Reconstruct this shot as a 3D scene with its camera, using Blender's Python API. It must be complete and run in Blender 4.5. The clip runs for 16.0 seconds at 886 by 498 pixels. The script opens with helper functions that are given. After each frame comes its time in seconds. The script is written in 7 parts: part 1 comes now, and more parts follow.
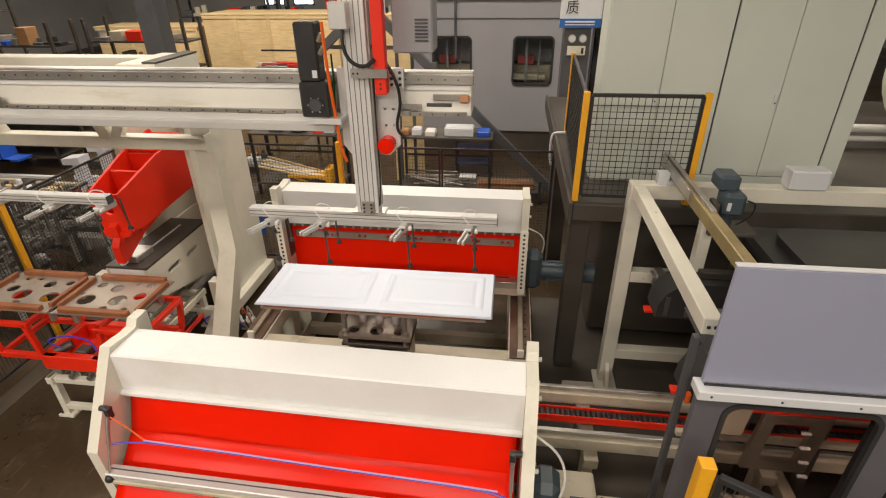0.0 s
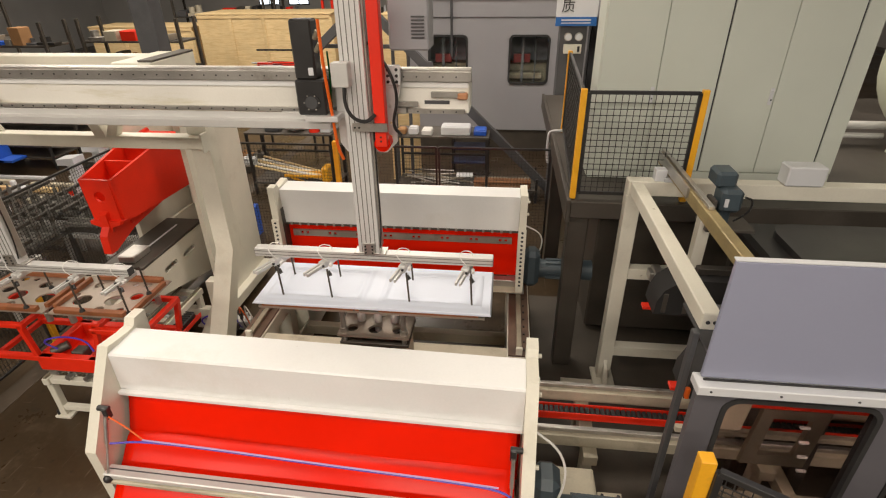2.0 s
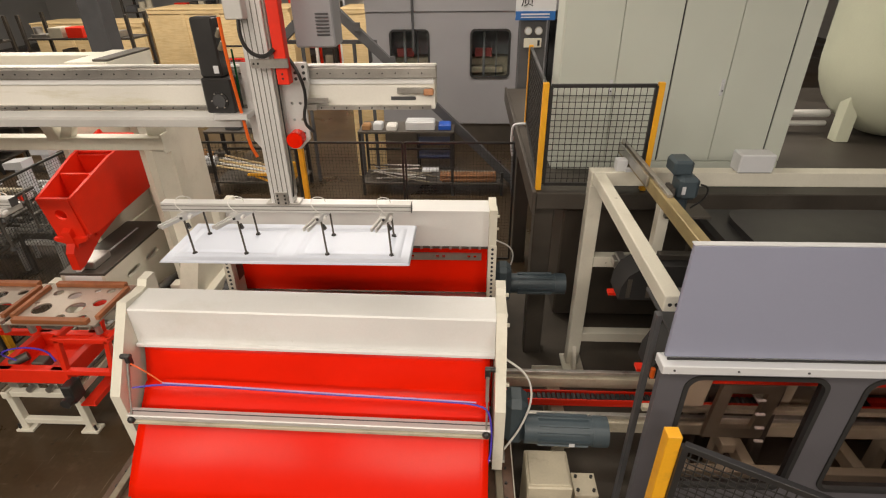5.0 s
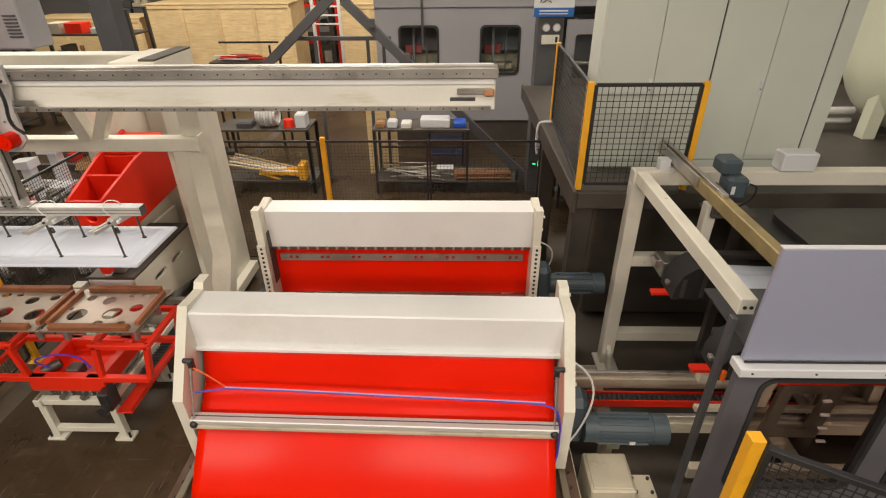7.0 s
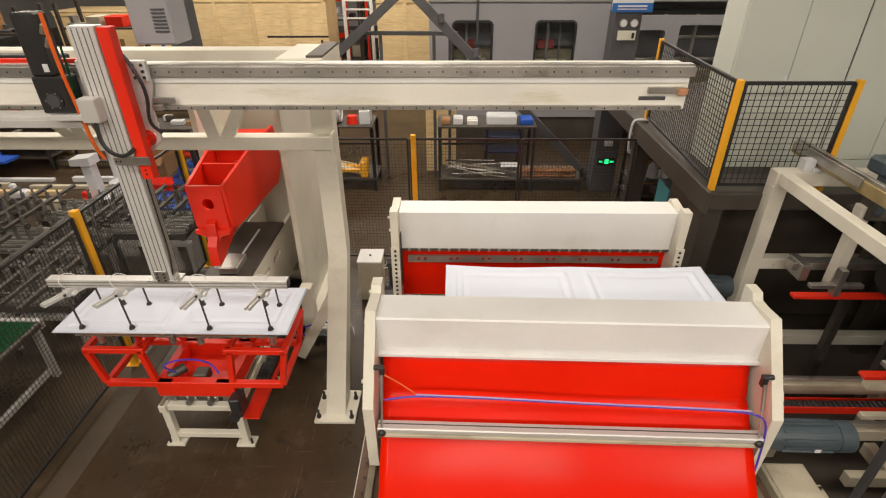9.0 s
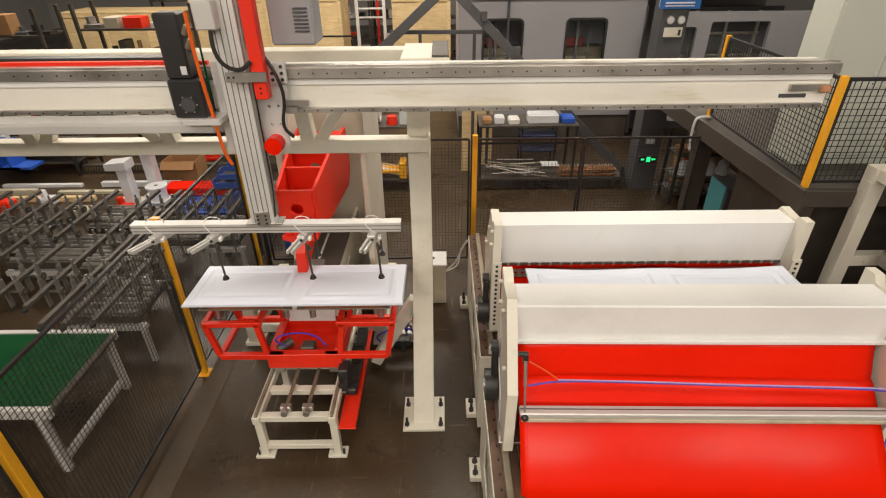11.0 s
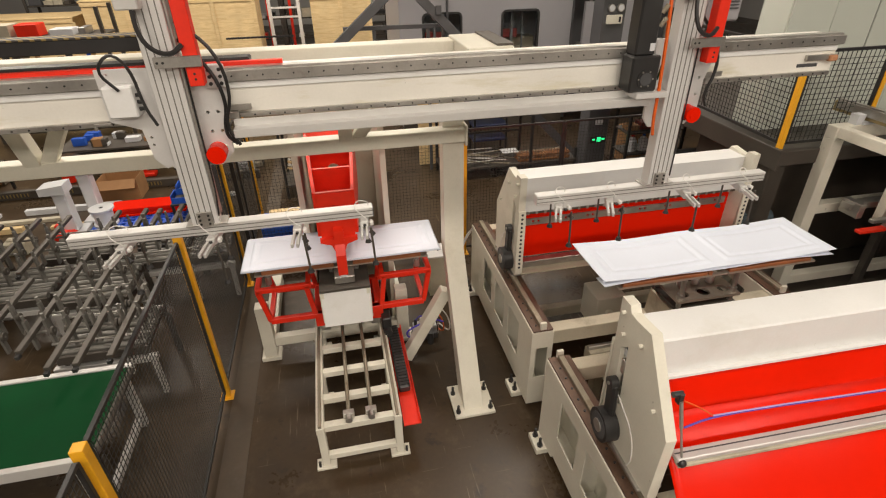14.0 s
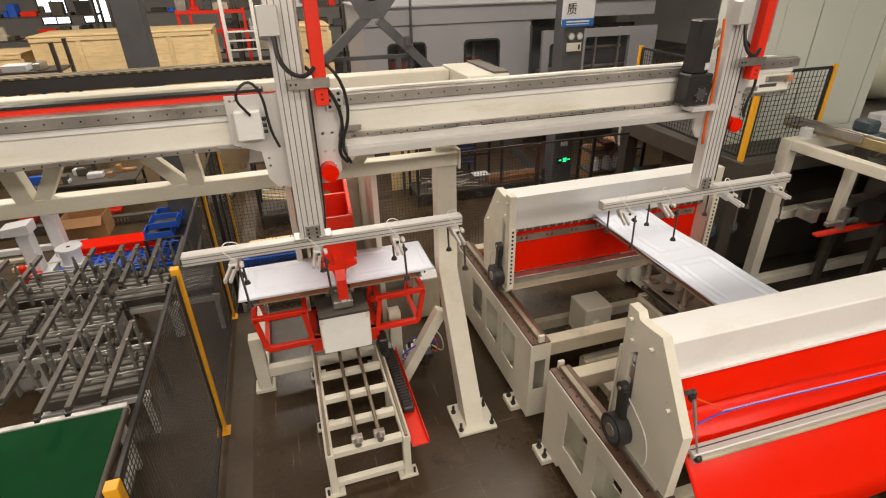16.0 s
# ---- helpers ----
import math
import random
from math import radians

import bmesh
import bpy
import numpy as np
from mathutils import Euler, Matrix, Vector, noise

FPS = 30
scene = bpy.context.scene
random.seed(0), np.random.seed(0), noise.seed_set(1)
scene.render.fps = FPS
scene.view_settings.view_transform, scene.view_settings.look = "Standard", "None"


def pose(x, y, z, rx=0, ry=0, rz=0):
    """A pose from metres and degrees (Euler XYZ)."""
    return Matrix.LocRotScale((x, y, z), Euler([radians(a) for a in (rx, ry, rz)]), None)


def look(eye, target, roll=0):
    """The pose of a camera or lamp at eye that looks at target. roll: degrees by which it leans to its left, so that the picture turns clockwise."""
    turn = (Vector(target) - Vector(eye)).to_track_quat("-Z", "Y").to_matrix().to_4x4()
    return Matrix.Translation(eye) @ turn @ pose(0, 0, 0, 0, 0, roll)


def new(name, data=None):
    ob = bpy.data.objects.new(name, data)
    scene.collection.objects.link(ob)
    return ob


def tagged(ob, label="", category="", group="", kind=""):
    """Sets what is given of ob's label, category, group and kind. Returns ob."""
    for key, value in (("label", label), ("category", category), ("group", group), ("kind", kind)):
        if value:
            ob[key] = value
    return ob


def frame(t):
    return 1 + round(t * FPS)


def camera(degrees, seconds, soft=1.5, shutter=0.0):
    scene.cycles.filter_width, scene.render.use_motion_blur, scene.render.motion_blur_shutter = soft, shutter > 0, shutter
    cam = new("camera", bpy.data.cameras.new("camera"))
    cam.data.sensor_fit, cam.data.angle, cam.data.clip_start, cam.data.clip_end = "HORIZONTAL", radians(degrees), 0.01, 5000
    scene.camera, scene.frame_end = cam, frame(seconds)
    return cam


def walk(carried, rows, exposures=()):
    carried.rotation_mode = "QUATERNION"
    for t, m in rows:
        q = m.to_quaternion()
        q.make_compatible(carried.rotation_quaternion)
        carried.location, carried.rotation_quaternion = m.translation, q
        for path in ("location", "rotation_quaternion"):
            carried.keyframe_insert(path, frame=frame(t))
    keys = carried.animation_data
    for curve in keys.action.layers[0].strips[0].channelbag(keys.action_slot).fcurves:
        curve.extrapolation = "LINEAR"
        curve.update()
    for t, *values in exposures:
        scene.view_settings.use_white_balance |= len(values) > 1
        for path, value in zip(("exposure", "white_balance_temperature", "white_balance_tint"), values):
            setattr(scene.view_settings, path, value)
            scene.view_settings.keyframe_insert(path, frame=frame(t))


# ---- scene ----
cam = camera(81.1, 16.0, soft=1.15)
PATH = [
    (0, (0.185, -0.106, 4.214), (-0.046, 1.633, 3.252), -0.8),
    (0.5, (0.19, -0.112, 4.206), (-0.032, 1.628, 3.245), -0.8),
    (1, (0.186, -0.117, 4.198), (-0.036, 1.624, 3.238), -0.9),
    (1.5, (0.181, -0.117, 4.2), (-0.039, 1.623, 3.238), -0.8),
    (2, (0.169, -0.113, 4.197), (-0.048, 1.626, 3.235), -0.9),
    (2.5, (0.178, -0.127, 4.19), (-0.039, 1.614, 3.229), -0.9),
    (3, (0.224, -0.105, 4.189), (0.004, 1.635, 3.228), -1.0),
    (3.5, (0.209, -0.117, 4.208), (0.017, 1.62, 3.236), -0.8),
    (4, (0.191, -0.153, 4.208), (0.038, 1.585, 3.231), -0.8),
    (6.3, (-0.007, -0.17, 4.246), (-0.063, 1.565, 3.252), -0.7),
    (6.5, (-0.057, -0.14, 4.248), (-0.117, 1.593, 3.252), -0.8),
    (7, (-0.363, -0.111, 4.248), (-0.413, 1.622, 3.25), -0.6),
    (7.5, (-0.669, -0.078, 4.241), (-0.716, 1.654, 3.243), -0.5),
    (8, (-1.017, -0.039, 4.234), (-1.058, 1.692, 3.234), -0.5),
    (8.5, (-1.339, -0.009, 4.243), (-1.378, 1.717, 3.234), -0.4),
    (9, (-1.669, 0.003, 4.246), (-1.708, 1.727, 3.233), -0.3),
    (9.5, (-1.962, 0.021, 4.245), (-1.999, 1.745, 3.231), -0.4),
    (11.8, (-3.04, 0.126, 4.209), (-2.969, 1.846, 3.191), -0.6),
    (12, (-3.145, 0.122, 4.2), (-3.048, 1.841, 3.182), -0.6),
    (12.5, (-3.41, 0.124, 4.204), (-3.256, 1.837, 3.182), -0.5),
    (13, (-3.62, 0.11, 4.209), (-3.408, 1.816, 3.186), -0.6),
    (13.5, (-3.771, 0.123, 4.208), (-3.494, 1.817, 3.181), -0.9),
    (14, (-3.912, 0.125, 4.218), (-3.569, 1.805, 3.189), -1.0),
    (14.5, (-4.071, 0.134, 4.226), (-3.672, 1.804, 3.201), -1.0),
    (15, (-4.183, 0.137, 4.257), (-3.752, 1.809, 3.247), -1.1),
    (15.5, (-4.247, 0.111, 4.266), (-3.782, 1.793, 3.29), -1.1),
    (16, (-4.301, 0.082, 4.25), (-3.792, 1.768, 3.303), -1.2),
]
walk(cam, [(t, look(eye, target, roll)) for t, eye, target, roll in PATH])

# ---- light ----
world = bpy.data.worlds.new("hall_air")
scene.world = world
world.use_nodes = True
world.node_tree.nodes["Background"].inputs[0].default_value = (0.80, 0.88, 1.0, 1)
world.node_tree.nodes["Background"].inputs[1].default_value = 0.10


def ceiling_lamp(x, y, z, watts, size, colour=(1.0, 0.895, 0.77)):
    data = bpy.data.lights.new("high_bay_light", "AREA")
    data.energy, data.shape, data.size, data.size_y, data.color = watts, "RECTANGLE", size, size * 0.45, colour
    ob = new("high_bay_light", data)
    ob.matrix_world = pose(x, y, z)
    return ob


for lx, ly, lw in ((-7.5, -1.5, 200), (-2.5, -1.5, 190), (3.5, -1.5, 140), (-7.0, 7.0, 275), (-1.0, 7.5, 285), (4.5, 9.0, 225), (-12.0, 15.5, 540), (-4.0, 16.0, 470), (4.5, 17.0, 260), (-8.0, -8.5, 620), (-1.0, -8.5, 620), (6.0, -8.5, 520)):
    ceiling_lamp(lx, ly, 8.4, lw, 4.0)
scene.view_settings.exposure = 0.20


# ---- materials ----
def material(name, colour, rough=0.5, metal=0.0, vary=0.12, scale=3.0, fine=60.0, bump=0.05, stain=None, stain_amount=0.0, stain_scale=1.3, coat=0.0, per_object=0.0, stretch=(1, 1, 1), gloss=0.5):
    """A painted, metal or plastic surface with broad and fine variation."""
    m = bpy.data.materials.new(name)
    m.use_nodes = True
    nt = m.node_tree
    n, l = nt.nodes, nt.links
    b = n["Principled BSDF"]
    b.inputs["Metallic"].default_value = metal
    b.inputs["Coat Weight"].default_value = coat
    b.inputs["Specular IOR Level"].default_value = gloss
    co = n.new("ShaderNodeTexCoord")
    big, small = n.new("ShaderNodeTexNoise"), n.new("ShaderNodeTexNoise")
    big.inputs["Scale"].default_value, small.inputs["Scale"].default_value = scale, fine
    big.inputs["Detail"].default_value, small.inputs["Detail"].default_value = 5, 3
    for t in (big, small):
        l.new(co.outputs["Object"], t.inputs["Vector"])
    ramp = n.new("ShaderNodeMapRange")
    ramp.inputs[1].default_value, ramp.inputs[2].default_value = 0.3, 0.7
    ramp.inputs[3].default_value, ramp.inputs[4].default_value = 1 - vary, 1 + vary * 0.6
    add = n.new("ShaderNodeMath")
    add.operation = "MULTIPLY_ADD"
    add.inputs[1].default_value = 0.25
    l.new(small.outputs["Fac"], add.inputs[0])
    l.new(big.outputs["Fac"], add.inputs[2])
    sub = n.new("ShaderNodeMath")
    sub.operation = "SUBTRACT"
    sub.inputs[1].default_value = 0.125
    l.new(add.outputs[0], sub.inputs[0])
    l.new(sub.outputs[0], ramp.inputs[0])
    mul = n.new("ShaderNodeVectorMath")
    mul.operation = "SCALE"
    mul.inputs[0].default_value = colour
    l.new(ramp.outputs[0], mul.inputs["Scale"])
    out = mul.outputs[0]
    if stain:
        st = n.new("ShaderNodeTexNoise")
        st.inputs["Scale"].default_value, st.inputs["Detail"].default_value, st.inputs["Roughness"].default_value = stain_scale, 8, 0.65
        mp = n.new("ShaderNodeMapping")
        mp.inputs["Scale"].default_value = stretch
        l.new(co.outputs["Object"], mp.inputs[0])
        l.new(mp.outputs[0], st.inputs["Vector"])
        sr = n.new("ShaderNodeMapRange")
        sr.inputs[1].default_value, sr.inputs[2].default_value = 0.55, 0.72
        sr.inputs[3].default_value, sr.inputs[4].default_value = 0.0, stain_amount
        l.new(st.outputs["Fac"], sr.inputs[0])
        mix = n.new("ShaderNodeMix")
        mix.data_type = "RGBA"
        mix.inputs[7].default_value = (*stain, 1)
        l.new(sr.outputs[0], mix.inputs[0])
        l.new(out, mix.inputs[6])
        out = mix.outputs[2]
    if per_object:
        info = n.new("ShaderNodeObjectInfo")
        pr = n.new("ShaderNodeMapRange")
        pr.inputs[3].default_value, pr.inputs[4].default_value = 1 - per_object, 1 + per_object
        l.new(info.outputs["Random"], pr.inputs[0])
        sc = n.new("ShaderNodeVectorMath")
        sc.operation = "SCALE"
        l.new(out, sc.inputs[0])
        l.new(pr.outputs[0], sc.inputs["Scale"])
        out = sc.outputs[0]
    l.new(out, b.inputs["Base Color"])
    rr = n.new("ShaderNodeMapRange")
    rr.inputs[3].default_value, rr.inputs[4].default_value = max(0.03, rough - 0.6 * vary - 0.01), min(1, rough + 0.6 * vary + 0.01)
    l.new(sub.outputs[0], rr.inputs[0])
    l.new(rr.outputs[0], b.inputs["Roughness"])
    if bump:
        bp = n.new("ShaderNodeBump")
        bp.inputs["Strength"].default_value, bp.inputs["Distance"].default_value = bump, 0.004
        l.new(small.outputs["Fac"], bp.inputs["Height"])
        l.new(bp.outputs[0], b.inputs["Normal"])
    return m


def wood(name, light, dark, scale=1.0):
    m = material(name, light, 0.65, vary=0.12, scale=2.0, fine=25, bump=0.1, per_object=0.12)
    nt = m.node_tree
    n, l = nt.nodes, nt.links
    b = n["Principled BSDF"]
    src = b.inputs["Base Color"].links[0].from_socket
    co = n.new("ShaderNodeTexCoord")
    mp = n.new("ShaderNodeMapping")
    mp.inputs["Scale"].default_value = (1.2 * scale, 14 * scale, 14 * scale)
    l.new(co.outputs["Object"], mp.inputs[0])
    w = n.new("ShaderNodeTexNoise")
    w.inputs["Scale"].default_value, w.inputs["Detail"].default_value, w.inputs["Distortion"].default_value = 1.6, 6, 1.2
    l.new(mp.outputs[0], w.inputs["Vector"])
    r = n.new("ShaderNodeMapRange")
    r.inputs[1].default_value, r.inputs[2].default_value, r.inputs[4].default_value = 0.42, 0.75, 0.75
    l.new(w.outputs["Fac"], r.inputs[0])
    mix = n.new("ShaderNodeMix")
    mix.data_type = "RGBA"
    mix.inputs[7].default_value = (*dark, 1)
    l.new(r.outputs[0], mix.inputs[0])
    l.new(src, mix.inputs[6])
    l.new(mix.outputs[2], b.inputs["Base Color"])
    return m


def glow(name, colour, strength):
    m = bpy.data.materials.new(name)
    m.use_nodes = True
    b = m.node_tree.nodes["Principled BSDF"]
    b.inputs["Base Color"].default_value = (*colour, 1)
    b.inputs["Emission Color"].default_value = (*colour, 1)
    b.inputs["Emission Strength"].default_value = strength
    return m


def glass(name, tint=(0.9, 0.95, 0.95), rough=0.02):
    m = bpy.data.materials.new(name)
    m.use_nodes = True
    b = m.node_tree.nodes["Principled BSDF"]
    b.inputs["Base Color"].default_value = (*tint, 1)
    b.inputs["Roughness"].default_value = rough
    b.inputs["Transmission Weight"].default_value = 1.0
    b.inputs["IOR"].default_value = 1.12
    return m


CREAM = material("cream_paint", (0.72, 0.69, 0.59), 0.42, vary=0.10, scale=1.6, stain=(0.42, 0.38, 0.27), stain_amount=0.35, stain_scale=1.7, bump=0.04)
WHITE = material("white_paint", (0.79, 0.79, 0.78), 0.40, vary=0.06, scale=1.3, stain=(0.54, 0.51, 0.42), stain_amount=0.32, stain_scale=1.2, bump=0.04)
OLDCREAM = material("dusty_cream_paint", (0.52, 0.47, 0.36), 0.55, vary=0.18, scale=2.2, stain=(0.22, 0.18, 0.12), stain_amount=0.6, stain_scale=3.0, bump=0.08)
SHEETW = material("white_formed_skin", (0.67, 0.715, 0.82), 0.40, vary=0.03, scale=1.0, bump=0.01, gloss=0.35)
RED = material("red_gloss_sheet", (0.78, 0.013, 0.001), 0.25, vary=0.06, scale=1.2, fine=14, bump=0.05, gloss=0.13)
REDP = material("red_paint", (0.80, 0.026, 0.006), 0.40, vary=0.12, scale=2.5, stain=(0.45, 0.02, 0.01), stain_amount=0.3, bump=0.05)
ALU = material("aluminium_profile", (0.72, 0.71, 0.70), 0.36, 0.28, vary=0.08, scale=3, bump=0.03)
ALUW = material("anodised_bar", (0.66, 0.65, 0.63), 0.42, 0.35, vary=0.06, scale=3, bump=0.02)
STEEL = material("machined_steel", (0.52, 0.50, 0.47), 0.36, 0.85, vary=0.2, scale=4, stain=(0.16, 0.11, 0.07), stain_amount=0.5, stain_scale=5, bump=0.06)
PLATE = material("drilled_plate", (0.46, 0.40, 0.34), 0.40, 0.6, vary=0.15, scale=4, stain=(0.30, 0.20, 0.13), stain_amount=0.5, stain_scale=4, bump=0.05)
DARKRED = material("dull_red_paint", (0.16, 0.012, 0.008), 0.6, vary=0.2)
OLDSTEEL = material("worn_steel", (0.33, 0.29, 0.22), 0.5, 0.6, vary=0.3, scale=4, stain=(0.15, 0.09, 0.04), stain_amount=0.7, stain_scale=4, bump=0.15)
ROLLER = material("dull_roller", (0.24, 0.23, 0.21), 0.45, 0.5, vary=0.2, scale=4, bump=0.05)
DARKSTEEL = material("dark_steel", (0.10, 0.088, 0.075), 0.5, 0.4, vary=0.25, scale=4, bump=0.1)
BLACK = material("black_enamel", (0.026, 0.025, 0.025), 0.38, vary=0.2, scale=4, bump=0.05)
RUBBER = material("black_rubber", (0.026, 0.025, 0.025), 0.7, vary=0.2, scale=8, bump=0.1)
PLATFORM = material("black_platform_paint", (0.058, 0.049, 0.040), 0.5, vary=0.3, scale=1.5, bump=0.06, stain=(0.09, 0.08, 0.07), stain_amount=0.4, stain_scale=2.0)
BEAMW = material("stained_white_beam", (0.80, 0.775, 0.71), 0.40, vary=0.09, scale=1.3, stain=(0.50, 0.44, 0.22), stain_amount=0.55, stain_scale=2.6, stretch=(0.5, 2.0, 3.0), bump=0.04)
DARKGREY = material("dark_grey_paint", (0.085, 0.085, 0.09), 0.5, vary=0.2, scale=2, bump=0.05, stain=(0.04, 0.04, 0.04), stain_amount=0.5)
MOTOR = material("blue_grey_enamel", (0.058, 0.080, 0.095), 0.42, vary=0.15, scale=4, bump=0.05, stain=(0.04, 0.045, 0.045), stain_amount=0.5)
BLUEGREY = material("blue_grey_panel", (0.31, 0.325, 0.43), 0.24, vary=0.03, scale=1.2, bump=0.0)
GREYDOOR = material("mid_grey_panel", (0.118, 0.114, 0.128), 0.42, vary=0.06, scale=1.5, bump=0.02)
CABINET = material("grey_green_cabinet", (0.61, 0.645, 0.575), 0.45, vary=0.05, scale=0.9, fine=140, bump=0.03)
BOOTH = material("grey_booth_panel", (0.335, 0.33, 0.35), 0.45, vary=0.06, scale=0.8, bump=0.02)
YELLOW = material("yellow_paint", (0.86, 0.42, 0.02), 0.42, vary=0.10, scale=4, stain=(0.4, 0.2, 0.03), stain_amount=0.4, stain_scale=6, bump=0.05)
WIRE = material("black_wire", (0.03, 0.028, 0.026), 0.5, vary=0.2, scale=5, bump=0.0)


def floor_coating(name):
    """Brown-grey coating: cloudy tone, pale scuffs, dark oil blots and fine scratches."""
    m = material(name, (0.060, 0.039, 0.021), 0.32, vary=0.32, scale=0.8, fine=22, bump=0.10, stain=(0.14, 0.105, 0.07), stain_amount=0.5, stain_scale=2.6, gloss=0.26)
    n, l = m.node_tree.nodes, m.node_tree.links
    b = n["Principled BSDF"]
    src = b.inputs["Base Color"].links[0].from_socket
    co = n.new("ShaderNodeTexCoord")
    layers = (((1, 1, 1), 0.55, 7, 0.50, 0.66, 0.85, (0.034, 0.024, 0.015)), ((1, 1, 1), 4.5, 8, 0.60, 0.68, 0.8, (0.028, 0.021, 0.014)), ((9, 0.5, 1), 3.0, 5, 0.63, 0.70, 0.55, (0.20, 0.165, 0.12)), ((0.5, 10, 1), 2.4, 5, 0.66, 0.72, 0.45, (0.22, 0.18, 0.13)))
    for stretch, scale, detail, lo, hi, amount, colour in layers:
        mp = n.new("ShaderNodeMapping")
        mp.inputs["Scale"].default_value = stretch
        mp.inputs["Rotation"].default_value = (0, 0, 0.35)
        l.new(co.outputs["Object"], mp.inputs[0])
        t = n.new("ShaderNodeTexNoise")
        t.inputs["Scale"].default_value, t.inputs["Detail"].default_value, t.inputs["Roughness"].default_value = scale, detail, 0.62
        l.new(mp.outputs[0], t.inputs["Vector"])
        r = n.new("ShaderNodeMapRange")
        r.inputs[1].default_value, r.inputs[2].default_value, r.inputs[4].default_value = lo, hi, amount
        l.new(t.outputs["Fac"], r.inputs[0])
        mix = n.new("ShaderNodeMix")
        mix.data_type = "RGBA"
        mix.inputs[7].default_value = (*colour, 1)
        l.new(r.outputs[0], mix.inputs[0])
        l.new(src, mix.inputs[6])
        src = mix.outputs[2]
    l.new(src, b.inputs["Base Color"])
    return m


FLOOR = floor_coating("worn_floor_coating")
CONCRETE = material("concrete", (0.088, 0.064, 0.042), 0.7, vary=0.25, scale=2.0, fine=40, bump=0.2, stain=(0.12, 0.10, 0.08), stain_amount=0.5)
WALLM = material("hall_wall", (0.55, 0.54, 0.52), 0.8, vary=0.12, scale=0.3, bump=0.1)
CEILM = material("hall_ceiling", (0.70, 0.70, 0.69), 0.8, vary=0.1, scale=0.3, bump=0.05)


def speckle(m, colour, lo, hi, scale, amount):
    """Small scattered dirt specks on top of a paint."""
    n, l = m.node_tree.nodes, m.node_tree.links
    b = n["Principled BSDF"]
    src = b.inputs["Base Color"].links[0].from_socket
    co = n.new("ShaderNodeTexCoord")
    t = n.new("ShaderNodeTexNoise")
    t.inputs["Scale"].default_value, t.inputs["Detail"].default_value, t.inputs["Roughness"].default_value = scale, 4, 0.7
    l.new(co.outputs["Object"], t.inputs["Vector"])
    r = n.new("ShaderNodeMapRange")
    r.inputs[1].default_value, r.inputs[2].default_value, r.inputs[4].default_value = lo, hi, amount
    l.new(t.outputs["Fac"], r.inputs[0])
    mix = n.new("ShaderNodeMix")
    mix.data_type = "RGBA"
    mix.inputs[7].default_value = (*colour, 1)
    l.new(r.outputs[0], mix.inputs[0])
    l.new(src, mix.inputs[6])
    l.new(mix.outputs[2], b.inputs["Base Color"])


speckle(BEAMW, (0.10, 0.08, 0.04), 0.69, 0.73, 9.0, 0.8)
speckle(CREAM, (0.20, 0.16, 0.10), 0.70, 0.75, 11.0, 0.6)
speckle(WHITE, (0.25, 0.21, 0.14), 0.71, 0.75, 10.0, 0.5)
BAKELITE = material("brown_edge_strip", (0.30, 0.105, 0.04), 0.5, vary=0.25, scale=6, stain=(0.14, 0.05, 0.02), stain_amount=0.5, stain_scale=8, bump=0.1)
RAILBED = material("oily_rail_bed", (0.13, 0.075, 0.05), 0.4, 0.2, vary=0.35, scale=5, stain=(0.05, 0.035, 0.025), stain_amount=0.6, stain_scale=6, bump=0.08)
PINE = wood("pine_plywood", (0.80, 0.61, 0.33), (0.58, 0.38, 0.16))
BLUEP = material("blue_plastic", (0.02, 0.10, 0.52), 0.42, vary=0.15, scale=4, bump=0.04)
GREENB = material("green_belt", (0.002, 0.052, 0.014), 0.7, vary=0.12, scale=2.5, fine=120, bump=0.1, gloss=0.12)
ORANGE = material("orange_hose", (0.75, 0.12, 0.01), 0.45, vary=0.1, scale=6, bump=0.02)
BLUEHOSE = material("violet_blue_hose", (0.07, 0.045, 0.45), 0.35, vary=0.05, scale=6, bump=0.0)
LILAC = material("lilac_hose", (0.48, 0.36, 0.62), 0.35, vary=0.05, scale=6, bump=0.0)
CLEARHOSE = material("clear_hose", (0.75, 0.73, 0.70), 0.3, vary=0.05, scale=6, bump=0.0)
CARD = material("cardboard", (0.36, 0.19, 0.08), 0.8, vary=0.15, scale=4, bump=0.1)
TANKM = material("tank_cream", (0.62, 0.64, 0.50), 0.4, vary=0.08, scale=1.0, bump=0.03)
SIGNW = material("sign_white", (0.66, 0.67, 0.69), 0.4, vary=0.03, bump=0.0)
SIGNB = material("sign_blue", (0.02, 0.13, 0.42), 0.4, vary=0.05, bump=0.0)
INK = material("black_ink", (0.02, 0.02, 0.025), 0.5, vary=0.05, bump=0.0)
EXITG = glow("exit_green", (0.02, 0.75, 0.22), 1.6)
GLASS = glass("window_glass")
# Dark reddish tint stands in for the red reflections on the door panes.
TINTPANE = glass("door_glass", (0.50, 0.42, 0.40), 0.03)
BRASSY = material("stained_brass_rail", (0.40, 0.31, 0.15), 0.42, 0.35, vary=0.3, scale=4, stain=(0.20, 0.15, 0.08), stain_amount=0.6, stain_scale=3, bump=0.08)
COPPERY = material("worn_copper_buffer", (0.50, 0.24, 0.12), 0.5, vary=0.25, scale=6, bump=0.05)
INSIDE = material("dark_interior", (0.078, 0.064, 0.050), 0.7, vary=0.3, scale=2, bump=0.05)


